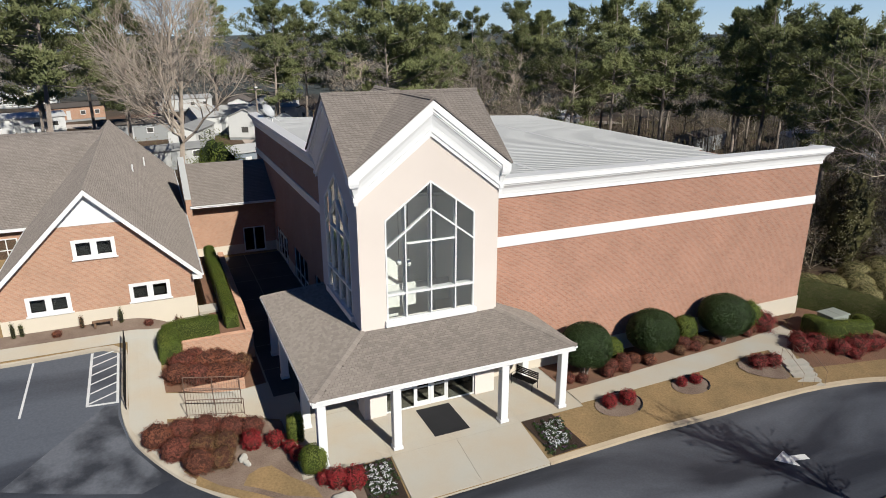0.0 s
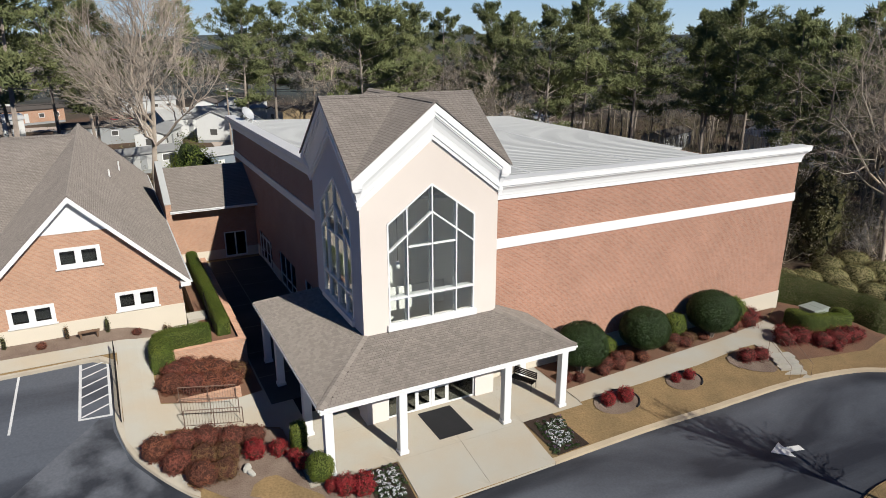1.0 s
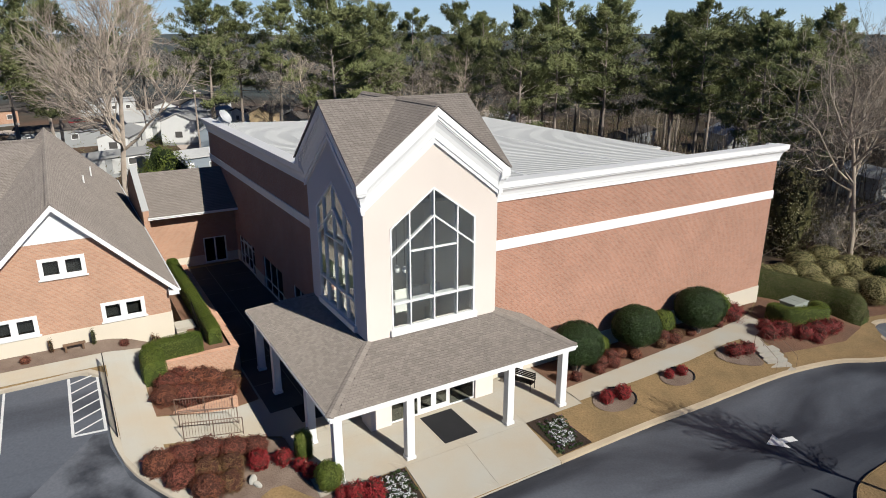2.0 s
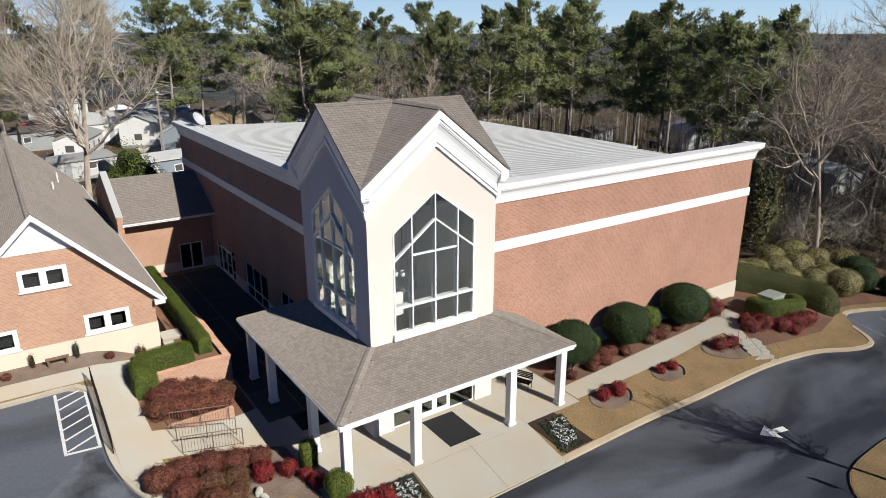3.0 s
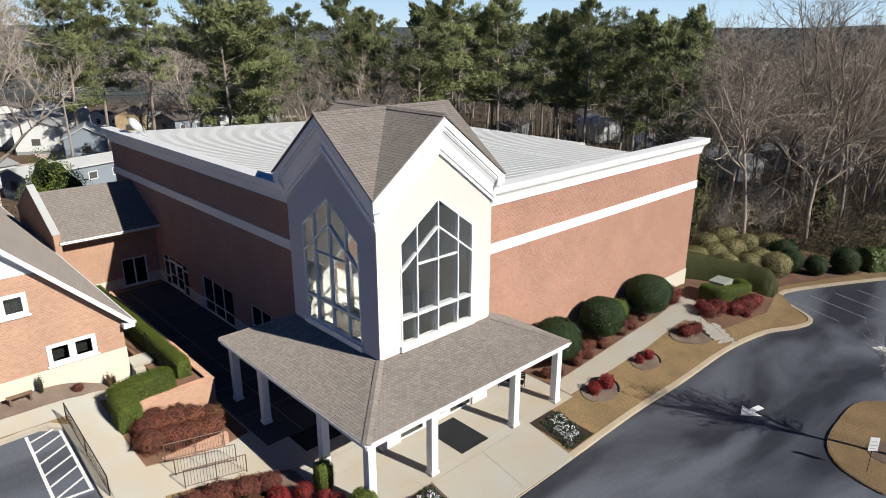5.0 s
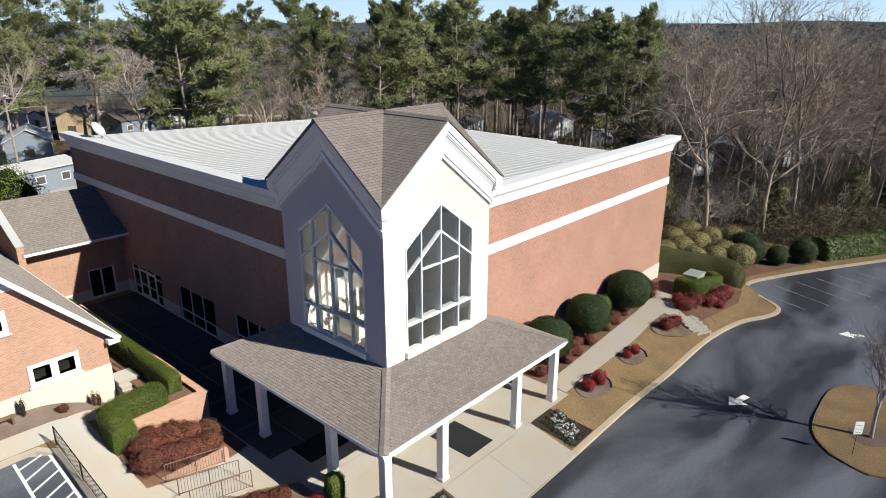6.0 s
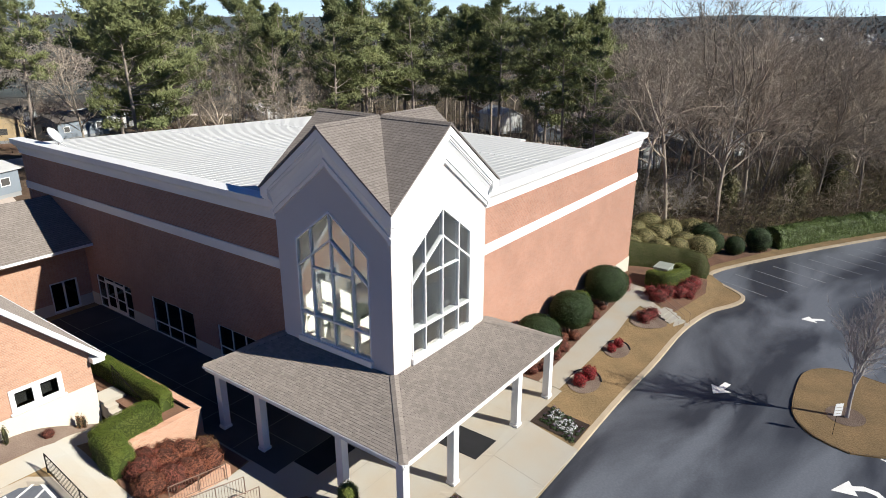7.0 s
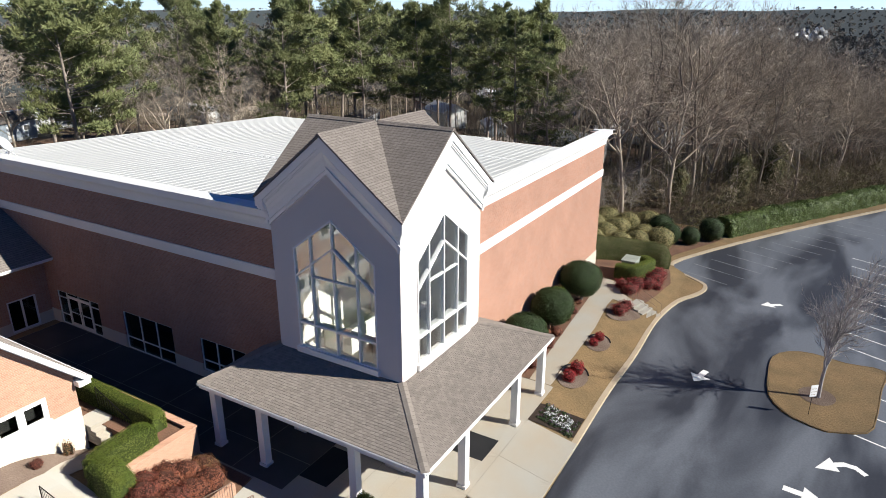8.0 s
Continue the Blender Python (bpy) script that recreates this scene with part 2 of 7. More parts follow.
def see_through(m, share):
    """Leaves and needles let part of the light pass."""
    n, l = m.node_tree.nodes, m.node_tree.links
    p, thin, both = n["Principled BSDF"], n.new("ShaderNodeBsdfTranslucent"), n.new("ShaderNodeMixShader")
    both.inputs[0].default_value = share
    l.new(p.inputs["Base Color"].links[0].from_socket, thin.inputs["Color"])
    l.new(p.outputs[0], both.inputs[1]), l.new(thin.outputs[0], both.inputs[2])
    l.new(both.outputs[0], n["Material Output"].inputs["Surface"])


see_through(NEEDLE, 0.25), see_through(HEDGELEAF, 0.25), see_through(REDLEAF, 0.25), see_through(BALLLEAF, 0.2)

# towards the hills the ground takes the dull green-grey of woodland
ln, ll = LITTER.node_tree.nodes, LITTER.node_tree.links
reach, wide_of, blend, spot = ln.new("ShaderNodeMapRange"), ln.new("ShaderNodeVectorMath"), ln.new("ShaderNodeMix"), ln.new("ShaderNodeNewGeometry")
wide_of.operation, blend.data_type = "LENGTH", "RGBA"
reach.inputs["From Min"].default_value, reach.inputs["From Max"].default_value = 150, 330
blend.inputs["B"].default_value = (0.046, 0.054, 0.052, 1)
earth = ln["Principled BSDF"].inputs["Base Color"].links[0].from_socket
ll.new(spot.outputs["Position"], wide_of.inputs[0]), ll.new(wide_of.outputs["Value"], reach.inputs["Value"]), ll.new(reach.outputs["Result"], blend.inputs["Factor"])
ll.new(earth, blend.inputs["A"]), ll.new(blend.outputs["Result"], ln["Principled BSDF"].inputs["Base Color"])


# ---------------------------------------------------------------- mesh helpers
def box(bm, x0, x1, y0, y1, z0, z1, bevel=0.0):
    got = bmesh.ops.create_cube(bm, size=1.0)["verts"]
    bmesh.ops.transform(bm, matrix=Matrix.Translation(((x0 + x1) / 2, (y0 + y1) / 2, (z0 + z1) / 2)) @ Matrix.Diagonal((x1 - x0, y1 - y0, z1 - z0, 1)), verts=got)
    if bevel:
        edges = list({e for v in got for e in v.link_edges})
        bmesh.ops.bevel(bm, geom=edges, offset=bevel, segments=1, affect="EDGES")


def boxes(*sizes, bevel=0.0):
    bm = bmesh.new()
    for s in sizes:
        box(bm, *s, bevel=bevel)
    return bm


def prism(bm, loop, push):
    """A closed solid: the loop of points and its copy, pushed by a vector."""
    a = [bm.verts.new(p) for p in loop]
    b = [bm.verts.new(Vector(p) + Vector(push)) for p in loop]
    bm.faces.new(a), bm.faces.new(b[::-1])
    for i in range(len(a)):
        j = (i + 1) % len(a)
        bm.faces.new((a[i], b[i], b[j], a[j]))
    bmesh.ops.recalc_face_normals(bm, faces=bm.faces)


def ring(bm, outer, inner, push):
    """A plate with a hole: two loops of equal length, given thickness by a push."""
    n = len(outer)
    ao, ai = [bm.verts.new(p) for p in outer], [bm.verts.new(p) for p in inner]
    bo, bi = [bm.verts.new(Vector(p) + Vector(push)) for p in outer], [bm.verts.new(Vector(p) + Vector(push)) for p in inner]
    for i in range(n):
        j = (i + 1) % n
        for f in ((ao[i], ao[j], ai[j], ai[i]), (bo[i], bi[i], bi[j], bo[j]), (ao[i], bo[i], bo[j], ao[j]), (ai[i], ai[j], bi[j], bi[i])):
            bm.faces.new(f)
    bmesh.ops.recalc_face_normals(bm, faces=bm.faces)


def tube(bm, pts, radius, sides=6):
    """A round bar along points."""
    rings = []
    for i, p in enumerate(pts):
        d = (Vector(pts[min(i + 1, len(pts) - 1)]) - Vector(pts[max(i - 1, 0)])).normalized()
        a = d.orthogonal().normalized()
        c = d.cross(a)
        r = radius[i] if isinstance(radius, (list, tuple)) else radius
        rings.append([bm.verts.new(Vector(p) + r * (math.cos(k * math.tau / sides) * a + math.sin(k * math.tau / sides) * c)) for k in range(sides)])
    for u, v in zip(rings, rings[1:]):
        for k in range(sides):
            bm.faces.new((u[k], u[(k + 1) % sides], v[(k + 1) % sides], v[k]))
    bm.faces.new(rings[0][::-1]), bm.faces.new(rings[-1])


def mesh_of(name, bm, material, smooth=False):
    me = bpy.data.meshes.new(name)
    bm.to_mesh(me)
    bm.free()
    for mt in material if isinstance(material, (list, tuple)) else (material,):
        me.materials.append(mt)
    if smooth:
        for f in me.polygons:
            f.use_smooth = True
    return me


def part(name, bm, material, parent=None, label="", smooth=False):
    ob = new(name, mesh_of(name, bm, material, smooth))
    ob.parent = parent
    return tagged(ob, label)


def thing(name, label, category, at=(0, 0, 0), group="", kind=""):
    ob = new(name)
    ob.empty_display_size = 0.2
    ob.matrix_world = at if isinstance(at, Matrix) else Matrix.Translation(at)
    return tagged(ob, label, category, group, kind)


def raw(name, verts, faces, material, parent=None, smooth=False):
    me = bpy.data.meshes.new(name)
    me.from_pydata(verts, [], faces)
    for mt in material if isinstance(material, (list, tuple)) else (material,):
        me.materials.append(mt)
    if smooth:
        for f in me.polygons:
            f.use_smooth = True
    me.update()
    ob = new(name, me)
    ob.parent = parent
    return ob


def curve_through(pts, step=0.5):
    """Points along a smooth line through those given."""
    out = []
    n = len(pts)
    for i in range(n - 1):
        p0, p1, p2, p3 = (Vector(pts[max(min(i + k, n - 1), 0)]) for k in (-1, 0, 1, 2))
        m = max(1, int((p2 - p1).length / step))
        for j in range(m):
            t = j / m
            out.append(0.5 * (2 * p1 + (p2 - p0) * t + (2 * p0 - 5 * p1 + 4 * p2 - p3) * t * t + (3 * p1 - p0 - 3 * p2 + p3) * t ** 3))
    out.append(Vector(pts[-1]))
    return out


def patch(name, outline, height, lift, material, step=1.0, skirt=0.0, label="", category="", kind="structure"):
    """A sheet of ground inside an outline, laid on a height function."""
    bm = bmesh.new()
    f = bm.faces.new([bm.verts.new((p[0], p[1], 0)) for p in outline])
    if f.normal.z < 0 or f.calc_area() and sum((a[0] * b[1] - b[0] * a[1]) for a, b in zip(outline, list(outline[1:]) + [outline[0]])) < 0:
        f.normal_flip()
    bmesh.ops.triangulate(bm, faces=bm.faces[:])
    xs, ys = [p[0] for p in outline], [p[1] for p in outline]
    for axis, lo, hi in ((0, min(xs), max(xs)), (1, min(ys), max(ys))):
        for k in range(1, int((hi - lo) / step) + 1):
            at = lo + k * step
            co, no = ((at, 0, 0), (1, 0, 0)) if axis == 0 else ((0, at, 0), (0, 1, 0))
            bmesh.ops.bisect_plane(bm, geom=bm.verts[:] + bm.edges[:] + bm.faces[:], dist=1e-5, plane_co=co, plane_no=no)
    for v in bm.verts:
        v.co.z = height(v.co.x, v.co.y) + lift
    if skirt:
        rim = [e for e in bm.edges if len(e.link_faces) == 1]
        low = bmesh.ops.extrude_edge_only(bm, edges=rim)["geom"]
        for v in low:
            if isinstance(v, bmesh.types.BMVert):
                v.co.z -= skirt
    ob = part(name, bm, material)
    return tagged(ob, label, category, "", kind)


def kerb_run(name, pts, height, wide, high, material, label):
    """A kerb of rounded section along a line, with a gutter edge."""
    bm = bmesh.new()
    prof = ((0.0, -0.12), (0.0, high - 0.03), (0.03, high), (wide - 0.02, high), (wide, high - 0.02), (wide, -0.12))
    rows = []
    for i, p in enumerate(pts):
        d = (pts[min(i + 1, len(pts) - 1)] - pts[max(i - 1, 0)]).normalized()
        side = Vector((-d.y, d.x))
        z = height(p.x, p.y)
        rows.append([bm.verts.new((p.x + side.x * u, p.y + side.y * u, z + w)) for u, w in prof])
    for a, b in zip(rows, rows[1:]):
        for k in range(len(prof) - 1):
            bm.faces.new((a[k], b[k], b[k + 1], a[k + 1]))
    bmesh.ops.recalc_face_normals(bm, faces=bm.faces)
    return tagged(part(name, bm, material), label, "kerb", "", "structure")


# ---------------------------------------------------------------- lie of the land
def sstep(a, b, v):
    t = min(max((v - a) / (b - a), 0.0), 1.0)
    return t * t * (3 - 2 * t)


def road(x, y):
    """Height of the paved lots."""
    flat = -0.65 - 0.047 * min(max(x - 26, 0), 15) - 0.03 * min(max(x - 41, 0), 60)
    left = min(max(0.9 + 0.155 * (y - 32.3), -0.65), 1.7)
    return flat + sstep(6, -3, x) * (left + 0.65)


def land(x, y):
    """Height of lawns, walks and beds inside the kerbs."""
    k = min(max((y - 21.2) / 2.9, 0.0), 1.0)
    edge = road(x, y) + 0.15
    high = 0.08 - 0.012 * max(x - 18, 0) - 0.05 * max(x - 38, 0)
    front = edge + k * (high - edge)
    out = front + sstep(5, -2.0, x) * (edge - front)
    return out + sstep(40, 46, x) * (edge - out)


def country(x, y):
    """Height of the open ground: level to the north, falling off to the east, rising to far hills."""
    near = road(min(x, 100), min(y, 40)) - 0.25
    out = max(y - 66, (x - 50) * 0.8 + (y - 24) * 0.45, -x - 60, -y - 60, 0.0)
    b = sstep(0, 40, out)
    r = math.hypot(x, y)
    hill = 58 * sstep(900, 2900, r) * (0.75 + 0.5 * noise.noise(Vector((x / 700, y / 700, 3.0))))
    return near * (1 - b) + b * (0.3 - 4.5 * sstep(45, 110, x)) + hill - 8 * sstep(150, 450, r)


# ---------------------------------------------------------------- ground, lots, kerbs, walks, beds
def spread():
    pos = [0.0]
    step = 4.0
    while pos[-1] < 4200:
        pos.append(pos[-1] + step)
        if pos[-1] > 110:
            step *= 1.13
    return pos


GX = sorted({-p for p in spread()} | set(spread()))
GY = GX
gv = [(x + 15, y + 40, country(x + 15, y + 40)) for y in GY for x in GX]
nx = len(GX)
gf = [(j * nx + i, j * nx + i + 1, (j + 1) * nx + i + 1, (j + 1) * nx + i) for j in range(len(GY) - 1) for i in range(nx - 1)]
tagged(raw("ground", gv, gf, LITTER, smooth=True), "brown winter ground with fallen leaves and pine straw", "ground", "", "structure")

KERB_LINE = curve_through([(-60, 36.9), (-30, 36.9), (-8.6, 36.8), (-3.5, 36.85), (-2.97, 36.3), (-2.95, 33), (-2.93, 30.9), (-2.38, 28.7), (-0.9, 26.3), (0.55, 24.75),
                           (3.0, 22.7), (5.5, 21.45), (8, 21.05), (11, 21.0), (15, 21.05), (20.4, 21.1), (25.5, 20.95), (31.7, 21.1), (36.3, 20.6), (38.6, 19.7), (40.2, 19.25),
                           (41.6, 19.4), (42.6, 20.4), (43.8, 22.0), (45.2, 22.85), (47.5, 22.4), (55, 19.0), (66.5, 13.1), (80.5, 5.3), (120, -17)], 0.6)
KL = [(p.x, p.y) for p in KERB_LINE]
patch("road", KL[::2] + [(120, -60), (-60, -60)], road, 0.0, ASPHALT, 3.0, label="worn dark asphalt lot with paler patches", category="road")
patch("lawn", KL + [(120, -12), (60, 21.5), (59, 33), (47, 36), (47, 66), (-60, 66)], land, -0.035, LAWN, 0.6, label="dormant straw-coloured lawn inside the kerb", category="lawn")
WEST = [p for p in KERB_LINE if p.x < 7.7] + [Vector((7.98, 21.05))]
EAST = [Vector((14.65, 21.05))] + [p for p in KERB_LINE if p.x > 14.95]
kerb_run("kerb", WEST, road, 0.32, 0.155, KERB_GREY, "grey concrete kerb round the side lot")
kerb_run("kerb", EAST, road, 0.32, 0.155, KERB, "pale tan concrete kerb along the lot")


def strip(name, left, right, lift, material, label, category="pavement", step=0.5, skirt=0.0):
    return patch(name, list(left) + list(right)[::-1], land, lift, material, step, skirt, label, category)


# entrance slab, in cast bays with joints between them
bays = []
for x0, x1 in ((4.1, 8.0), (8.012, 11.2), (11.212, 14.62), (14.632, 18.2)):
    for y0, y1 in ((21.05, 23.75), (23.762, 26.9), (26.912, 28.1)):
        if y0 < 23 and (x0 < 8 or x0 > 14):
            continue
        bays.append((x0, x1, y0, y1))
for x0, x1 in ((4.1, 6.0), (6.03, 8.9)):
    for y0, y1 in ((28.13, 30.9), (30.93, 34.0), (34.03, 37.2), (37.23, 41.0), (41.03, 45.0), (45.03, 49.0), (49.03, 52.5), (52.53, 55.6)):
        bays.append((x0, x1, y0, y1))
tagged(patch("pavement", [(4.0, 23.74), (18.3, 23.78), (18.3, 28.2), (9.0, 28.2), (9.0, 55.7), (4.0, 55.7)], land, -0.015, JOINT, 0.5), "entrance slab with open joints", "pavement")
tagged(patch("pavement", [(8.0, 21.33), (14.63, 21.33), (14.63, 23.74), (8.0, 23.74)], land, -0.015, JOINT, 0.5), "apron of the entrance slab down to the kerb", "pavement")
for i, (x0, x1, y0, y1) in enumerate(bays):
    # bays behind y = 30.8 get a dark colour that paints in their shade
    ob = patch("slab", [(x0, y0), (x1, y0), (x1, y1), (x0, y1)], land, 0.02, SHADED_PAVE if y0 > 30.8 else CONCRETE, 0.5, 0.2 if y0 < 22 else 0.0)
    ob.parent = bpy.data.objects["pavement"]
    del ob["kind"]

strip("path", [(18.3, 23.95), (22.4, 24.0), (26.9, 24.15), (31.0, 24.6), (33.8, 24.5), (35.6, 24.9)], [(18.3, 25.25), (22, 25.5), (26.6, 25.85), (31.2, 26.15), (34.0, 26.5), (36.2, 26.9)], 0.02, CONCRETE,
      "pale concrete path along the planting bed")
strip("path", [(31.6, 23.1), (33.1, 23.2)], [(32.3, 24.8), (33.8, 24.8)], 0.022, CONCRETE, "short concrete landing at the head of the steps")
strip("path", [(-9, 37.15), (-60, 37.15)][::-1] + [(-2.6, 37.1)], [(-60, 38.7), (-9, 38.7), (-2.6, 38.6)], 0.02, CONCRETE, "concrete path beside the parking spaces")
strip("path", [(-2.62, 30.6), (-2.62, 33), (-2.62, 37.0), (-2.62, 38.0), (-2.6, 38.62)], [(-1.0, 29.9), (-0.95, 32.3), (-1.05, 34.4), (-1.0, 36.6), (-1.0, 38.0), (-1.5, 38.7)], 0.024, CONCRETE,
      "concrete walk rising to the side lot")
strip("path", [(-1.1, 30.1), (1.0, 30.05), (2.6, 29.6), (4.1, 28.6)], [(-1.0, 32.2), (1.0, 32.35), (2.7, 32.4), (4.1, 32.6)], 0.028, CONCRETE, "concrete walk with ramp down to the entrance")
strip("path", [(-1.55, 38.72), (-0.6, 39.3), (0.5, 39.85), (1.45, 40.25)], [(-1.0, 38.0), (0.2, 38.5), (1.0, 38.9), (1.6, 39.3)], 0.03, CONCRETE, "narrow curved concrete path by the house")

patch("flower_bed", [(18.3, 25.25), (22, 25.5), (26.6, 25.85), (31.2, 26.15), (34.0, 26.5), (36.2, 26.9), (38.7, 28.1), (18.3, 28.1)], land, 0.012, MULCH, 0.6, label="reddish pine straw bed along the brick wall", category="flower bed")
patch("flower_bed", [(33.4, 24.3), (35.8, 24.8), (36.6, 26.9), (39.5, 28.4), (42.0, 32.0), (50, 34.0), (57.5, 31.0), (59.0, 21.2), (56.0, 20.2), (48, 23.4), (45.2, 23.9), (42.6, 22.6), (39.5, 21.9), (36, 22.2), (33.6, 22.5)], land, 0.010, MULCH, 0.6,
      label="pine straw bed under clipped shrubs", category="flower bed")
patch("flower_bed", [(29.2, 24.1), (30.4, 24.5), (31.5, 24.45), (31.62, 23.2), (31.45, 22.3), (30.95, 22.15), (30.3, 22.35), (29.6, 22.75), (29.1, 23.2), (28.95, 23.7)], land, 0.012, MULCH_GREY, 0.5, label="faded mulch bed beside the steps", category="flower bed")


def lobe(cx, cy, rx, ry, n=22):
    return [(cx + rx * math.cos(math.tau * k / n), cy + ry * math.sin(math.tau * k / n)) for k in range(n)]


for cx, cy, rx, ry in ((20.15, 23.3, 1.35, 0.85), (25.0, 23.35, 1.15, 0.75)):
    patch("flower_bed", lobe(cx, cy, rx, ry), land, 0.008, MULCH_GREY, 0.4, label="small grey mulch bed cut into the lawn", category="flower bed")
    bm = bmesh.new()
    tube(bm, [(cx + rx * math.cos(a), cy + ry * math.sin(a), land(cx + rx * math.cos(a), cy + ry * math.sin(a)) + 0.03) for a in np.linspace(-1.0, 1.3, 12)], 0.05, 5)
    tagged(part("bed_edging", bm, RUBBER), "black edging strip round a small mulch bed", "edging")
for out in ([(6.3, 21.9), (7.9, 21.35), (7.93, 23.68), (6.35, 23.68)], [(14.68, 23.76), (16.4, 23.8), (16.85, 21.4), (15.0, 21.36)]):
    patch("flower_bed", out, land, 0.014, SOIL, 0.5, label="dark soil bed of white and purple winter pansies", category="flower bed")
patch("flower_bed", [(-1.75, 28.9), (-1.0, 29.85), (1.0, 30.0), (2.6, 29.55), (4.05, 28.5), (4.05, 23.7), (6.3, 23.7), (6.3, 21.55), (5.6, 21.75), (3.2, 22.9), (0.8, 24.95), (-0.45, 26.45), (-1.7, 28.75)], land, 0.012, MULCH_GREY, 0.6,
      label="faded mulch bed of red shrubs by the entrance", category="flower bed")
patch("path", [(-2.62, 30.65), (-2.6, 29.9), (-2.1, 28.55), (-1.3, 27.2), (-0.55, 26.2), (-0.42, 26.5), (-1.68, 28.7), (-1.72, 28.95), (-1.0, 29.95), (-1.0, 30.65)], land, 0.018, CONCRETE, 0.6, label="concrete apron between kerb and bed", category="pavement")
patch("lawn_patch", [(1.7, 24.5), (2.0, 25.1), (2.5, 25.35), (3.0, 25.25), (3.6, 24.1), (4.4, 23.2), (4.6, 22.55), (3.3, 23.15)], land, 0.022, LAWN, 0.5, label="small kidney of dormant grass in the bed", category="lawn")
patch("flower_bed", [(-1.0, 32.3), (1.0, 32.4), (2.7, 32.45), (4.0, 32.7), (4.0, 36), (-0.6, 36), (-1.0, 34.4)], land, 0.014, MULCH, 0.6, label="bed of rust-coloured shrubs below the brick planter", category="flower bed")
patch("flower_bed", [(-60, 38.7), (-9, 38.75), (-2.6, 38.65), (-1.55, 38.74), (-0.6, 39.32), (0.5, 39.87), (1.4, 40.27), (1.4, 40.45), (-60, 40.45)], land, 0.012, MULCH_GREY, 0.5, label="bare mulch strip along the house wall", category="flower bed")

# traffic island
ISLE = curve_through([(22.5, 10.3), (23.0, 11.9), (24.6, 13.1), (27.5, 13.45), (30.1, 13.4), (31.5, 12.6), (32.0, 11.3), (31.6, 9.4), (31.7, 7.4), (28.6, 7.7), (25.1, 8.05), (23.4, 8.5), (22.5, 10.3)], 0.6)
patch("island_lawn", [(p.x, p.y) for p in ISLE[:-1]], road, 0.08, LAWN, 0.8, label="dormant grass on a kerbed traffic island", category="lawn")
kerb_run("island_kerb", ISLE, road, 0.09, 0.085, LAWN, "low dirt-stained kerb round the traffic island")
patch("flower_bed", lobe(25.95, 10.85, 1.05, 0.95), road, 0.10, MULCH_GREY, 0.6, label="round mulch ring under a young bare tree", category="flower bed")


# worn asphalt beside a seam in the side lot
WORN = shade("worn_asphalt", (0.040, 0.044, 0.053), 0.6, 0.3, 1.5, 9, 0.3, 0.005, second=(0.15, 0.16, 0.18), spec=0.5, blotch=0.3)
patch("road_patch", [(-7.45, 27.7), (-3.65, 31.95), (-3.1, 31.9), (-3.08, 30.9), (-2.55, 28.6), (-1.1, 26.2), (-2.2, 25.7), (-4.5, 26.5)], road, 0.004, WORN, 1.0, label="worn paler asphalt beside a seam", category="road")


# painted lines and arrows
def stripe(a, b, wide, label="white painted parking line", name="parking_line", paint=None):
    a, b = Vector(a), Vector(b)
    d = (b - a).normalized()
    s = Vector((-d.y, d.x)) * wide / 2
    n = max(2, int((b - a).length / 0.8))
    bm = bmesh.new()
    rows = [(bm.verts.new((*(a + (b - a) * k / n - s), 0)), bm.verts.new((*(a + (b - a) * k / n + s), 0))) for k in range(n + 1)]
    for u, v in zip(rows, rows[1:]):
        bm.faces.new((u[0], v[0], v[1], u[1]))
    bmesh.ops.recalc_face_normals(bm, faces=bm.faces)
    if next(iter(bm.faces)).normal.z < 0:
        bmesh.ops.reverse_faces(bm, faces=bm.faces[:])
    for v in bm.verts:
        v.co.z = road(v.co.x, v.co.y) + 0.008
    return tagged(part(name, bm, paint or LINE), label, "road marking", "painted lines", "structure")


stripe((-11.5, 23.2), (-3.6, 32.02), 0.045, "tarred seam in the asphalt", "road_seam", WORN)
stripe((-4.37, 36.8), (-4.45, 32.2), 0.13), stripe((-3.1, 36.8), (-3.12, 32.2), 0.13), stripe((-4.5, 32.25), (-3.06, 32.12), 0.13)
for k in range(6):
    y = 32.4 + k * 0.78
    stripe((-4.36, y), (-3.15, min(y + 0.62, 36.75)), 0.10, "white hatching of the parking aisle")
for x in (-7.12, -9.85, -12.6, -15.3, -18.0):
    stripe((x, 36.8), (x - 0.15, 32.3), 0.11)
for k in range(14):
    a = Vector((44.75, 22.5)) + Vector((2.24, -1.1)) * k
    stripe(a, a + Vector((-1.85, -4.5)), 0.10, "faded white parking line", paint=FADED)
for k in range(9):
    a = Vector((34.6, 9.3)) + Vector((2.8, -0.05)) * k
    stripe(a, a + Vector((-2.2, -4.4)), 0.10)
for k in range(4):
    a = Vector((22.9, 9.0)) + Vector((2.45, -0.45)) * k
    stripe(a, a + Vector((-1.6, -4.6)), 0.11)


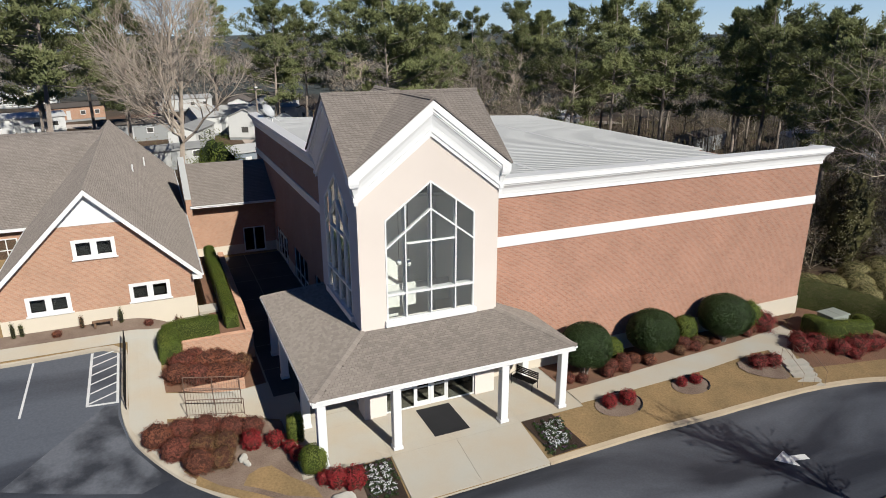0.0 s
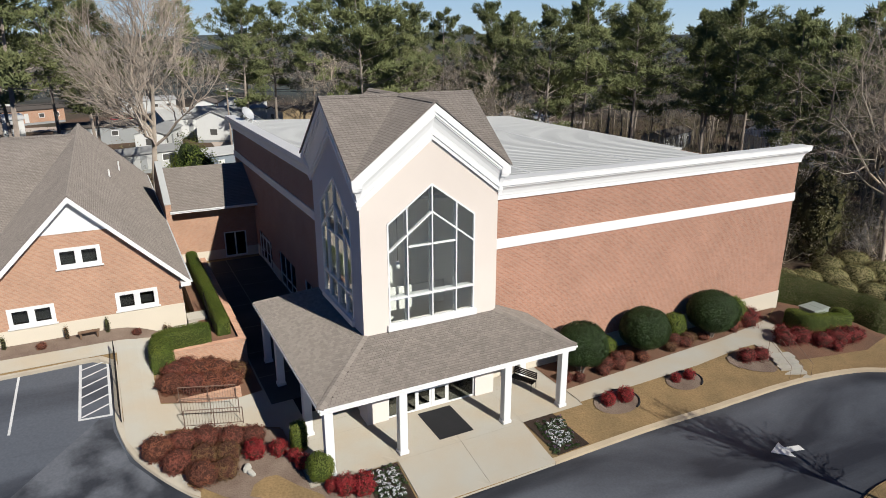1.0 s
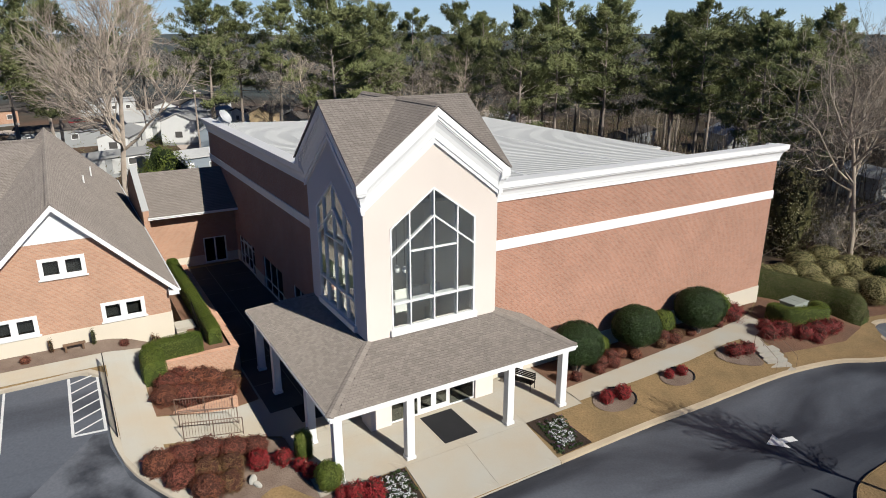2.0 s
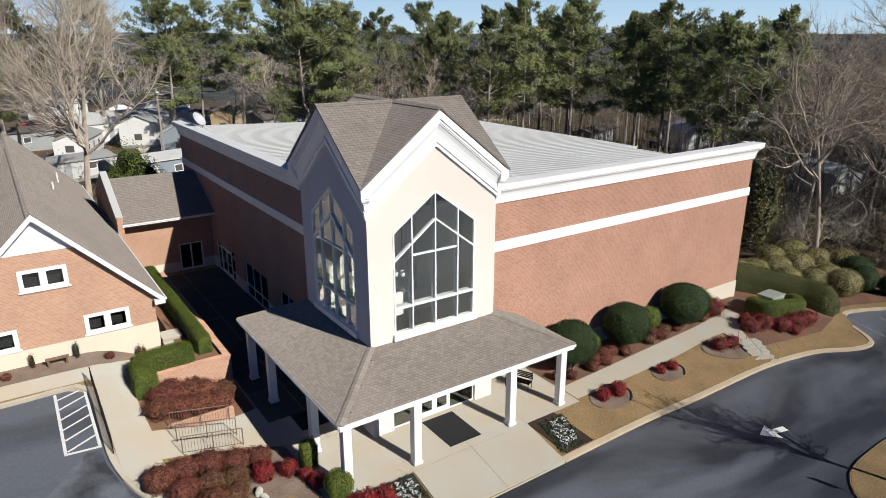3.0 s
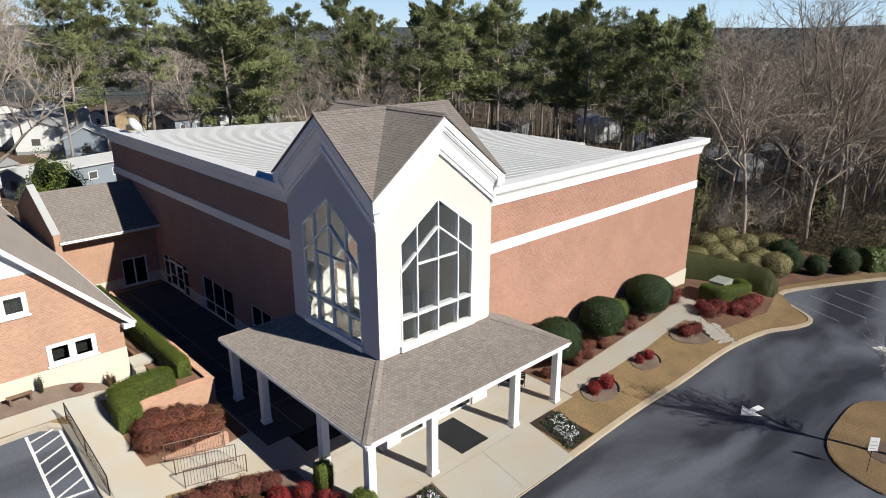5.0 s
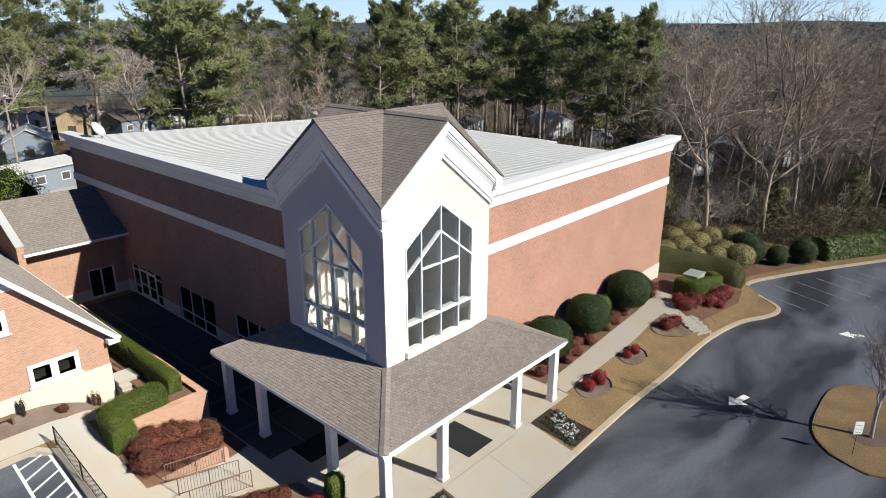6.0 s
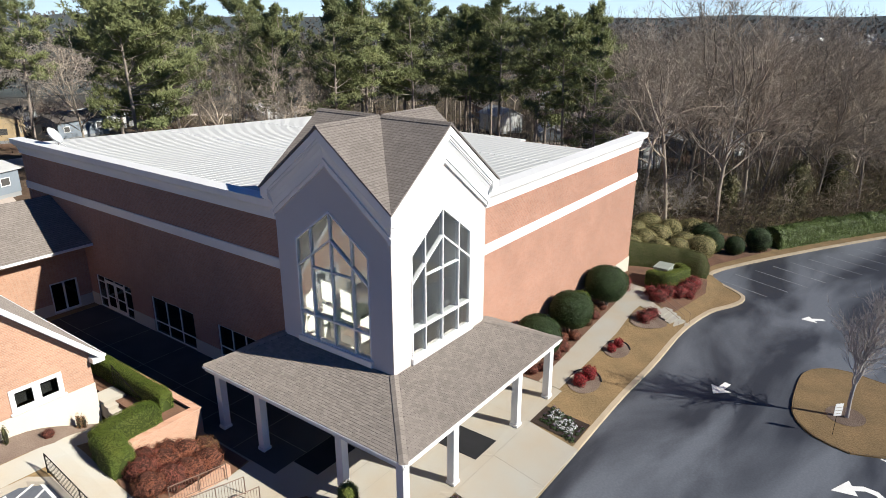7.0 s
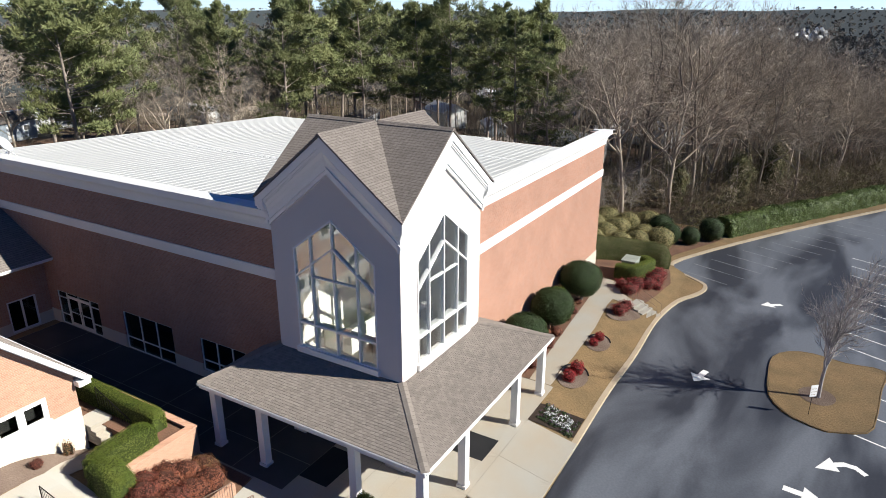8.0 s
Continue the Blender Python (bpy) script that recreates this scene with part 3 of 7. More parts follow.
def arrow(at, turn, bent=False):
    """A lane arrow on the asphalt, its tip towards local +x."""
    loop = [(-0.85, -0.19), (-0.05, -0.19), (-0.05, -0.6), (0.85, 0.0), (-0.05, 0.6), (-0.05, 0.19), (-0.85, 0.19)]
    if bent:
        loop = [(1.05, 0.0), (0.1, 0.5), (0.0, 0.14), (-0.45, 0.22), (-0.72, 0.5), (-0.78, 1.0), (-1.06, 0.95), (-1.0, 0.3), (-0.6, -0.1), (-0.1, -0.18), (-0.2, -0.55)]
    c, s = math.cos(radians(turn)), math.sin(radians(turn))
    bm = bmesh.new()
    f = bm.faces.new([bm.verts.new((at[0] + c * u - s * v, at[1] + s * u + c * v, 0)) for u, v in loop])
    f.normal_update()
    if f.normal.z < 0:
        f.normal_flip()
    bmesh.ops.triangulate(bm, faces=bm.faces[:])
    for v in bm.verts:
        v.co.z = road(v.co.x, v.co.y) + 0.01
    tagged(part("lane_arrow", bm, LINE), "white painted arrow on the asphalt", "road marking", "lane arrows", "structure")


arrow((24.98, 17.0), 166), arrow((40.1, 14.4), 124), arrow((19.6, 9.85), 131, True), arrow((16.5, 11.0), -96), arrow((-6.9, 26.0), 10)


# ---------------------------------------------------------------- brick hall
X0, X1, Y0, Y1 = 8.95, 38.85, 28.15, 63.8
TX, TY, HALF = 11.29, 30.37, 3.52
T0, T1, S0, S1 = TX - HALF, TX + HALF, TY - HALF, TY + HALF
TOP = 11.15
hall = thing("brick_hall", "large red brick hall with white cornice and pale metal roof", "building")


def roof_z(x):
    return 10.75 - (x - X0) / (X1 - X0) * 1.15


def pierced(x0, x1, y0, y1, z0, z1, holes, flat="x"):
    """One connected wall with openings; flat names the thin direction."""
    us = sorted({y0, y1, *[h[0] for h in holes], *[h[1] for h in holes]})
    zs = sorted({z0, z1, *[h[2] for h in holes], *[h[3] for h in holes]})
    bm = bmesh.new()
    vs = {(u, z): bm.verts.new((x0, u, z) if flat == "x" else (u, x0, z)) for u in us for z in zs}
    for a, b in zip(us, us[1:]):
        for c, d in zip(zs, zs[1:]):
            if not any(h[0] < (a + b) / 2 < h[1] and h[2] < (c + d) / 2 < h[3] for h in holes):
                bm.faces.new((vs[a, c], vs[b, c], vs[b, d], vs[a, d]))
    for v in [v for v in bm.verts if not v.link_faces]:
        bm.verts.remove(v)
    made = bmesh.ops.extrude_face_region(bm, geom=bm.faces[:])["geom"]
    push = Vector((x1 - x0, 0, 0)) if flat == "x" else Vector((0, x1 - x0, 0))
    for v in made:
        if isinstance(v, bmesh.types.BMVert):
            v.co += push
    bmesh.ops.recalc_face_normals(bm, faces=bm.faces)
    return bm


LEFT_OPEN = [(51.0, 55.55, 0.05, 2.5), (43.9, 48.5, 0.05, 2.62), (37.9, 41.5, 0.55, 2.62)]
part("wall", boxes((T1 - 0.1, X1, Y0, Y0 + 0.35, 1.05, TOP - 0.1)), BRICK, hall)
part("base_course", boxes((T1 - 0.1, X1 + 0.05, Y0 - 0.05, Y0 + 0.35, -1.0, 1.05)), CREAM, hall, "cream painted masonry base")
part("wall", pierced(X0, X0 + 0.35, S1 - 0.1, Y1, 0.95, TOP - 0.1, [(h[0], h[1], max(h[2], 0.95), h[3]) for h in LEFT_OPEN]), BRICK, hall)
part("base_course", pierced(X0 - 0.04, X0 + 0.35, S1 - 0.1, Y1, -0.6, 0.95, [(h[0], h[1], h[2], 0.95) for h in LEFT_OPEN]), CREAM, hall, "cream painted masonry base")
part("wall", boxes((X1 - 0.35, X1, Y0 + 0.35, Y1 - 0.35, -4.0, roof_z(X1) - 0.15)), BRICK, hall)
part("wall", boxes((X0 + 0.35, X1, Y1 - 0.35, Y1, -4.0, roof_z(X1) - 0.15)), BRICK, hall)
part("parapet", boxes((X1 - 0.3, X1 - 0.02, Y0 + 0.35, Y0 + 1.2, roof_z(X1) - 0.2, TOP - 0.12)), BRICK, hall)
# band
part("band", boxes((T1 - 0.05, X1 + 0.07, Y0 - 0.07, Y0 + 0.1, 7.5, 8.06), bevel=0.015), WHITE, hall, "white painted band course")
part("band", boxes((X0 - 0.07, X0 + 0.1, S1 - 0.05, Y1 + 0.07, 7.5, 8.06), bevel=0.015), WHITE, hall, "white painted band course")
# cornice of one moulded profile, mitred at the corner
PROFILE = ((0.0, 10.12), (0.10, 10.12), (0.10, 10.33), (0.13, 10.35), (0.15, 10.48), (0.21, 10.64), (0.33, 10.78), (0.37, 10.80), (0.37, 10.86), (0.45, 10.89), (0.45, TOP), (0.0, TOP))


def moulding(ends):
    """The cornice profile drawn between two runs of points; ends(d, z) gives both."""
    bm = bmesh.new()
    rows = [[bm.verts.new(q) for q in ends(d, z)] for d, z in PROFILE]
    for a, b in zip(rows, rows[1:] + rows[:1]):
        bm.faces.new((a[0], a[1], b[1], b[0]))
    bm.faces.new([r[0] for r in rows]), bm.faces.new([r[1] for r in rows][::-1])
    bmesh.ops.recalc_face_normals(bm, faces=bm.faces)
    return bm


part("cornice", moulding(lambda d, z: ((T1 - 0.02, Y0 - d, z), (X1 + d, Y0 - d, z))), WHITE, hall, "white moulded cornice")
part("cornice", moulding(lambda d, z: ((X1 + d, Y0 - d, z), (X1 + d, Y0 + 1.0, z))), WHITE, hall, "white moulded cornice return")
part("cornice", moulding(lambda d, z: ((X0 - d, S1 - 0.02, z), (X0 - d, Y1 + d, z))), WHITE, hall, "white moulded cornice")
part("coping", boxes((T1, X1 + 0.48, Y0 - 0.48, Y0 + 0.42, TOP, TOP + 0.05)), WHITE, hall, "white metal coping")
part("coping", boxes((X0 - 0.48, X0 + 0.42, S1, Y1 + 0.48, TOP, TOP + 0.05)), WHITE, hall, "white metal coping")
# roof deck in two lengths, falling to the far eave
bm = bmesh.new()
prism(bm, [(X0 + 0.3, Y0 + 0.4, roof_z(X0 + 0.3)), (X1 - 1.0, Y0 + 0.4, roof_z(X1 - 1.0)), (X1 - 1.0, 38.4, roof_z(X1 - 1.0)), (X0 + 0.3, 38.4, roof_z(X0 + 0.3))], (0, 0, -0.15))
prism(bm, [(X0 + 0.3, 38.4, roof_z(X0 + 0.3)), (X1 + 0.25, 38.4, roof_z(X1 + 0.25)), (X1 + 0.25, Y1 + 0.2, roof_z(X1 + 0.25)), (X0 + 0.3, Y1 + 0.2, roof_z(X0 + 0.3))], (0, 0, -0.15))
deck = part("roof", bm, ROOF_WHITE, hall, "pale ribbed metal roof")
part("roof_edge", boxes((X1 - 1.0, X1 - 0.3, Y0 + 0.35, 38.4, roof_z(X1) - 0.35, roof_z(X1) - 0.15)), ROOF_WHITE, hall)
SLOPE = math.atan2(-1.15, X1 - X0)


def rib_mesh(length):
    bm = bmesh.new()
    prism(bm, [(0, -0.065, 0), (0, 0.065, 0), (0, 0.03, 0.03), (0, -0.03, 0.03)], (length, 0, 0))
    return mesh_of("rib", bm, ROOF_WHITE)


short, full = rib_mesh(X1 - 1.0 - X0 - 0.45), rib_mesh(X1 + 0.25 - X0 - 0.45)
yy = Y0 + 0.75
while yy < Y1:
    rib = new("rib", short if yy < 38.4 else full)
    rib.matrix_world = Matrix.Translation((X0 + 0.45, yy, roof_z(X0 + 0.45) + 0.001)) @ Matrix.Rotation(-SLOPE, 4, "Y")
    rib.parent = deck
    yy += 0.61
# end-lap bands across the sheets, with pale sealant
for x in (X0 + 11.5, X0 + 21.2):
    part("lap_strip", boxes((x, x + 0.22, Y0 + 0.5, Y1, roof_z(x) - 0.005, roof_z(x) + 0.02)), WHITE, deck, "white sealed sheet lap")

# ---------------------------------------------------------------- side openings
def storefront(name, at, width, height, cols, rows, door=(), label="", parent=None, fr=0.07, depth=0.10, glass=None):
    """Framed glazing standing in a wall: columns and rows as fractions; door gives columns that are doors. Local x along, y inward."""
    ob = thing(name, label, "window", at)
    if parent:
        ob.parent = parent
    bm = boxes((0, fr, 0, depth, 0, height), (width - fr, width, 0, depth, 0, height), (fr, width - fr, 0, depth, 0, fr), (fr, width - fr, 0, depth, height - fr, height), bevel=0.006)
    part("window_frame", bm, WHITE, ob)
    for c in cols:
        part("mullion", boxes((c * width - fr / 2, c * width + fr / 2, 0.005, depth - 0.005, fr, height - fr)), WHITE, ob)
    edges = [0.0, *cols, 1.0]
    for i, (a, b) in enumerate(zip(edges, edges[1:])):
        for r in rows if i not in door else ():
            part("transom", boxes((a * width + fr / 2, b * width - fr / 2, 0.01, depth - 0.01, r * height - fr / 2, r * height + fr / 2)), WHITE, ob)
        if i in door:
            w0, w1 = a * width + fr / 2 + 0.005, b * width - fr / 2 - 0.005
            h1 = min(2.13, height - fr - 0.01)
            leaf = part("door", boxes((w0, w0 + 0.11, 0.02, 0.07, 0.02, h1), (w1 - 0.11, w1, 0.02, 0.07, 0.02, h1), (w0 + 0.11, w1 - 0.11, 0.02, 0.07, 0.02, 0.27), (w0 + 0.11, w1 - 0.11, 0.02, 0.07, h1 - 0.12, h1), (w0 + 0.11, w1 - 0.11, 0.025, 0.065, 1.0, 1.08)), WHITE, ob, "white framed glass door")
            hb = bmesh.new()
            side = w1 - 0.16 if i % 2 else w0 + 0.16
            tube(hb, [(side, -0.05, 0.85), (side, -0.05, 1.35)], 0.014)
            part("handle", hb, IRON, leaf, "dark pull handle")
            if height - fr > h1 + 0.2:
                part("transom", boxes((w0, w1, 0.01, depth - 0.01, h1 + 0.01, h1 + 0.08)), WHITE, ob)
        pane = part("pane", boxes((a * width + fr / 2 + 0.002, b * width - fr / 2 - 0.002, depth / 2 - 0.004, depth / 2 + 0.004, fr, height - fr)), glass or DARK_GLASS, ob)
        pane.visible_shadow = False
    return ob


QL = Matrix.Rotation(radians(-90), 4, "Z")
for (a, b, c, d), cols, door, lab in ((LEFT_OPEN[0], (0.22, 0.5, 0.78), (1, 2), "white framed glass entrance in the shaded brick wall"), (LEFT_OPEN[1], (0.34, 0.67), (), "white framed triple window in the shaded brick wall"),
                                      (LEFT_OPEN[2], (0.36, 0.70), (), "white framed window low in the shaded brick wall")):
    tagged(storefront("window", Matrix.Translation((X0 + 0.05, b, c)) @ QL, b - a, d - c, cols, (0.32,) if not door else (0.8, 0.3), door, lab), "", "", "hall windows")
# walls coloured dark for the unlit room behind the side openings
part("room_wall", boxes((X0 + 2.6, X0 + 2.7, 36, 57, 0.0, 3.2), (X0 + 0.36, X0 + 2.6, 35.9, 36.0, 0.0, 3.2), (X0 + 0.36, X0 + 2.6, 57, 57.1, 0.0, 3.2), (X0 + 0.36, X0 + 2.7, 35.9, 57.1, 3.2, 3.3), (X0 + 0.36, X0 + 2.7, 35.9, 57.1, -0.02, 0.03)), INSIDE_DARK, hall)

# ---------------------------------------------------------------- tower
tower = thing("entrance_tower", "cream stucco entrance tower with four gables and tall gothic windows", "building")
APEX, PITCH = 15.2, 0.775
EAVE_OUT = 0.42
WB, WS, WA, WH = 5.1, 9.97, 11.62, 2.24


def face(k):
    """Local frame of gable k: x along the face from its middle, y outward, z up."""
    return Matrix.Translation((TX, TY, 0)) @ Matrix.Rotation(radians(-90 * k), 4, "Z") @ Matrix.Rotation(math.pi, 4, "Z") @ Matrix.Translation((0, HALF, 0))


def put(bm, k):
    bmesh.ops.transform(bm, matrix=face(k), verts=bm.verts[:])
    return bm


def wall_apex(u):
    return APEX - 0.25 - PITCH * abs(u)


for k in range(4):
    glazed = k in (0, 1)
    h = HALF if k % 2 == 0 else HALF - 0.35
    bm = bmesh.new()
    low = 4.4 if glazed else 3.0
    outer = [(-h, 0, low), (h, 0, low), (h, 0, wall_apex(h)), (0, 0, wall_apex(0)), (-h, 0, wall_apex(h))]
    if glazed:
        ring(bm, outer, [(-WH, 0, WB), (WH, 0, WB), (WH, 0, WS), (0, 0, WA), (-WH, 0, WS)], (0, -0.35, 0))
    else:
        prism(bm, outer, (0, -0.35, 0))
    part("wall", put(bm, k), STUCCO, tower)
    # raking cornice
    cut = 0.0 if k % 2 == 0 else 0.006
    for v0, d0, v1, d1 in ((0.0, 0.42, 0.36, 0.42), (0.36, 0.37, 0.50, 0.37), (0.50, 0.33, 0.58, 0.33), (0.58, 0.30, 0.78, 0.21), (0.78, 0.21, 1.0, 0.15), (1.0, 0.15, 1.24, 0.115), (1.24, 0.17, 1.38, 0.17), (1.38, 0.12, 1.58, 0.12)):
        bm = bmesh.new()
        rows = []
        for s in (-1, 0, 1):
            row = []
            for v, d, y in ((v0, d0, -0.05), (v0, d0, d0 - cut), (v1 - 0.004, d1, d1 - cut), (v1 - 0.004, d1, -0.05)):
                u = s * (HALF + d - cut)
                row.append(bm.verts.new((u, y, APEX - v - PITCH * abs(u))))
            rows.append(row)
        for a, b in zip(rows, rows[1:]):
            for i in range(4):
                j = (i + 1) % 4
                bm.faces.new((a[i], a[j], b[j], b[i]))
        bm.faces.new(rows[0]), bm.faces.new(rows[2][::-1])
        bmesh.ops.recalc_face_normals(bm, faces=bm.faces)
        part("cornice_moulding", put(bm, k), WHITE, tower)
# tower roof: two crossing ridges
E_ = HALF + EAVE_OUT + 0.05
for k in range(4):
    bm = bmesh.new()
    zr, ze = APEX + 0.05, APEX + 0.05 - PITCH * E_
    for s in (-1, 1):
        prism(bm, [(0, 0.47 - HALF - 0.47, zr), (0, 0.47, zr), (s * E_, 0.47, ze)], (0, 0, 0.09))
    roof = part("roof", put(bm, k), SHINGLE, tower, "brown asphalt shingle gable roof")
    bm = bmesh.new()
    prism(bm, [(-0.16, -HALF + 0.1, zr + 0.0), (0, -HALF + 0.1, zr + 0.13), (0.16, -HALF + 0.1, zr + 0.0)], (0, HALF + 0.38, 0))
    part("ridge_cap", put(bm, k), SHINGLE, roof)

# tall windows
for k in (0, 1):
    win = thing("gothic_window", "tall five-sided window with white mullions and chevron bar", "window", group="tower windows")
    win.matrix_world = face(k)
    I = 0.055

    def head(u):
        return WA - (WA - WS) / WH * abs(u)

    bm = bmesh.new()
    ring(bm, [(-WH - 0.02, 0.03, WB - 0.02), (WH + 0.02, 0.03, WB - 0.02), (WH + 0.02, 0.03, WS + 0.02), (0, 0.03, WA + 0.025), (-WH - 0.02, 0.03, WS + 0.02)], [(-WH + I, 0.03, WB + I), (WH - I, 0.03, WB + I), (WH - I, 0.03, WS - 0.025), (0, 0.03, WA - 0.07), (-WH + I, 0.03, WS - 0.025)], (0, -0.16, 0))
    part("window_frame", bm, WHITE, win)
    part("window_sill", boxes((-WH - 0.12, WH + 0.12, -0.1, 0.16, WB - 0.28, WB + 0.02), bevel=0.015), WHITE, win)
    for u in (-1.27, 0.0, 1.27):
        part("mullion", boxes((u - 0.032, u + 0.032, -0.12, 0.035, WB + I, head(u) - 0.06)), WHITE, win)
        part("inner_post", boxes((u - 0.06, u + 0.06, -0.30, -0.13, WB + I, head(u) - 0.08)), WHITE, win)
    part("transom", boxes((-WH + I, WH - I, -0.13, 0.04, 6.32, 6.42)), WHITE, win)
    part("inner_beam", boxes((-WH + I, WH - I, -0.4, -0.14, 6.22, 6.40)), WHITE, win)
    part("transom", boxes((-1.22, 1.22, -0.12, 0.03, 8.75, 8.82)), WHITE, win)
    bm = bmesh.new()
    cz, sz = 10.37, 8.72
    prism(bm, [(-WH + I, 0.045, sz), (0, 0.045, cz), (WH - I, 0.045, sz), (WH - I, 0.045, sz - 0.095), (0, 0.045, cz - 0.095), (-WH + I, 0.045, sz - 0.095)], (0, -0.18, 0))
    part("chevron_bar", bm, WHITE, win)
    edges = [-WH + I, -1.27, 0.0, 1.27, WH - I]
    for a, b in zip(edges, edges[1:]):
        bm = bmesh.new()
        prism(bm, [(a, -0.05, WB + I), (b, -0.05, WB + I), (b, -0.05, head(b) - 0.05), (a, -0.05, head(a) - 0.05)], (0, -0.008, 0))
        pane = part("pane", bm, GLASS, win)
        pane.visible_shadow = False

# tower foot below the canopy: piers, header, entrance glazing
for k in (0, 1):
    c = 0 if k == 0 else 0.35
    bm = bmesh.new()
    for a, b, z0, z1 in ((-HALF + c, -2.42, 0.0, 4.4), (2.42, HALF - c, 0.0, 4.4), (-2.42, 2.42, 2.75, 4.4)):
        box(bm, a, b, -0.35, 0.0, z0, z1)
    part("pier", put(bm, k), STUCCO, tower)
    ent = storefront("entrance_glazing", face(k) @ Matrix.Translation((2.42, -0.12, 0.1)) @ Matrix.Rotation(math.pi, 4, "Z"), 4.84, 2.65, (0.315, 0.5, 0.685), (0.42,), (1, 2), "white framed glass entrance doors under the canopy")
    tagged(ent, "", "", "entrances")

# inside of the tower
part("floor", boxes((T0 + 0.36, T1 - 0.02, S0 + 0.36, S1 - 0.02, 0.0, 0.09)), CARPET, tower)
part("inner_wall", boxes((T0 + 0.36, T1 - 0.36, S1 - 0.42, S1 - 0.37, 0.09, 12.0)), INSIDE, tower)
part("inner_wall", boxes((T1 - 0.42, T1 - 0.37, S0 + 0.36, S1 - 0.42, 0.09, 12.0)), INSIDE, tower)
# ceiling coloured far darker than the walls, its shade painted in
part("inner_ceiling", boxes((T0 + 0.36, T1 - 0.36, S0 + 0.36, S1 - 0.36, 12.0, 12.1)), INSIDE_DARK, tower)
part("balcony", boxes((T0 + 2.6, T1 - 0.42, S1 - 2.2, S1 - 0.42, 3.6, 3.9), (T0 + 2.6, T0 + 2.7, S1 - 2.2, S1 - 0.42, 3.9, 4.9), (T0 + 2.7, T1 - 0.42, S1 - 2.2, S1 - 2.1, 3.9, 4.9)), INSIDE, tower)
for i, (u, v, z) in enumerate(((10.6, 29.4, 6.9), (11.3, 29.9, 6.6))):
    lamp = thing("pendant_lamp", "small white glass pendant lamp inside the tower", "lamp", (u, v, z), "pendant lamps")
    bm = bmesh.new()
    tube(bm, [(0, 0, 0.3), (0, 0, 12.0 - z)], 0.012, 5)
    part("cord", bm, IRON, lamp)
    bm = bmesh.new()
    tube(bm, [(0, 0, -0.02), (0, 0, 0.0), (0, 0, 0.2), (0, 0, 0.3), (0, 0, 0.34)], [0.09, 0.13, 0.15, 0.09, 0.03], 12)
    part("shade", bm, WHITE, lamp, smooth=True)

# ---------------------------------------------------------------- canopy
CX0, CX1, CY0, CY1 = 4.62, 17.62, 23.72, 36.35
ZE, ZT = 3.55, 4.78
canopy = thing("canopy", "low hipped shingle canopy on square white columns round the tower foot", "canopy")
# four roof planes: front, left, right end, back end
P = {"A": (CX0, CY0, ZE), "B": (CX1, CY0, ZE), "C": (CX1, Y0, ZE), "D": (CX0, CY1, ZE), "E": (X0, CY1, ZE), "F": (T0, S0, ZT), "G": (T1, S0, ZT), "H": (T1, Y0, ZT), "I": (T0, S1, ZT), "J": (X0, S1, ZT)}
planes = {"front": "ABGF", "left": "DAFI", "right": "BCHG", "back": "EDIJ"}
for key in planes.values():
    bm = bmesh.new()
    prism(bm, [P[c] for c in key], (0, 0, -0.06))
    part("roof", bm, SHINGLE_UNDER, canopy, "brown shingle underlay darkened for the shade between tabs")
# shingles laid in courses: those about the near hip singly, the rest joined
def tab_shape(w, h, t):
    return [(-w / 2, 0, t), (w / 2, 0, t), (w / 2, h * 1.15, 0.003), (-w / 2, h * 1.15, 0.003), (-w / 2, 0, 0.0), (w / 2, 0, 0.0)], [(0, 1, 2, 3), (4, 5, 1, 0), (1, 5, 2), (4, 0, 3)]


TW, TH = 0.21, 0.14
sv, sf = tab_shape(TW - 0.012, TH - 0.004, 0.018)
tab_me = bpy.data.meshes.new("shingle")
tab_me.from_pydata(sv, [], sf)
tab_me.materials.append(TAB)
singles = 0
tab_rng = random.Random(4)
for key in ("ABGF", "DAFI", "BCHG", "EDIJ"):
    e0, e1, t1, t0 = (Vector(P[c]) for c in key)
    along = (e1 - e0).normalized()
    nrm = along.cross(t0 - e0).normalized()
    if nrm.z < 0:
        nrm.negate()
    up = nrm.cross(along)
    if up.z < 0:
        up.negate()
    lengthy, reach = (e1 - e0).length, (t0 - e0).dot(up)
    a0, a1 = (t0 - e0).dot(along) / reach, (lengthy - (t1 - e0).dot(along)) / reach
    basis = Matrix((along, up, nrm)).transposed().to_4x4()
    jv, jf = [], []
    for r in range(int(reach / TH)):
        lo, hi = a0 * (r + 0.3) * TH, lengthy - a1 * (r + 0.3) * TH
        u = (math.ceil(lo / TW) + (0.5 if r % 2 else 0.0)) * TW + TW / 2
        while u < hi - TW * 0.3:
            o = e0 + along * u + up * (r * TH - 0.02) + nrm * (0.004 + tab_rng.uniform(0, 0.004))
            if singles < 300 and (o.x - CX0) ** 2 + (o.y - CY0) ** 2 < 7.3:
                s = new("shingle", tab_me)
                s.matrix_world = Matrix.Translation(o) @ basis
                s.parent = canopy
                singles += 1
            else:
                n = len(jv)
                jv += [tuple(o + basis.to_3x3() @ Vector(v)) for v in sv]
                jf += [tuple(n + i for i in f) for f in sf]
            u += TW
    tagged(raw("shingle_course", jv, jf, TAB, canopy), "", "", "", "stuff")
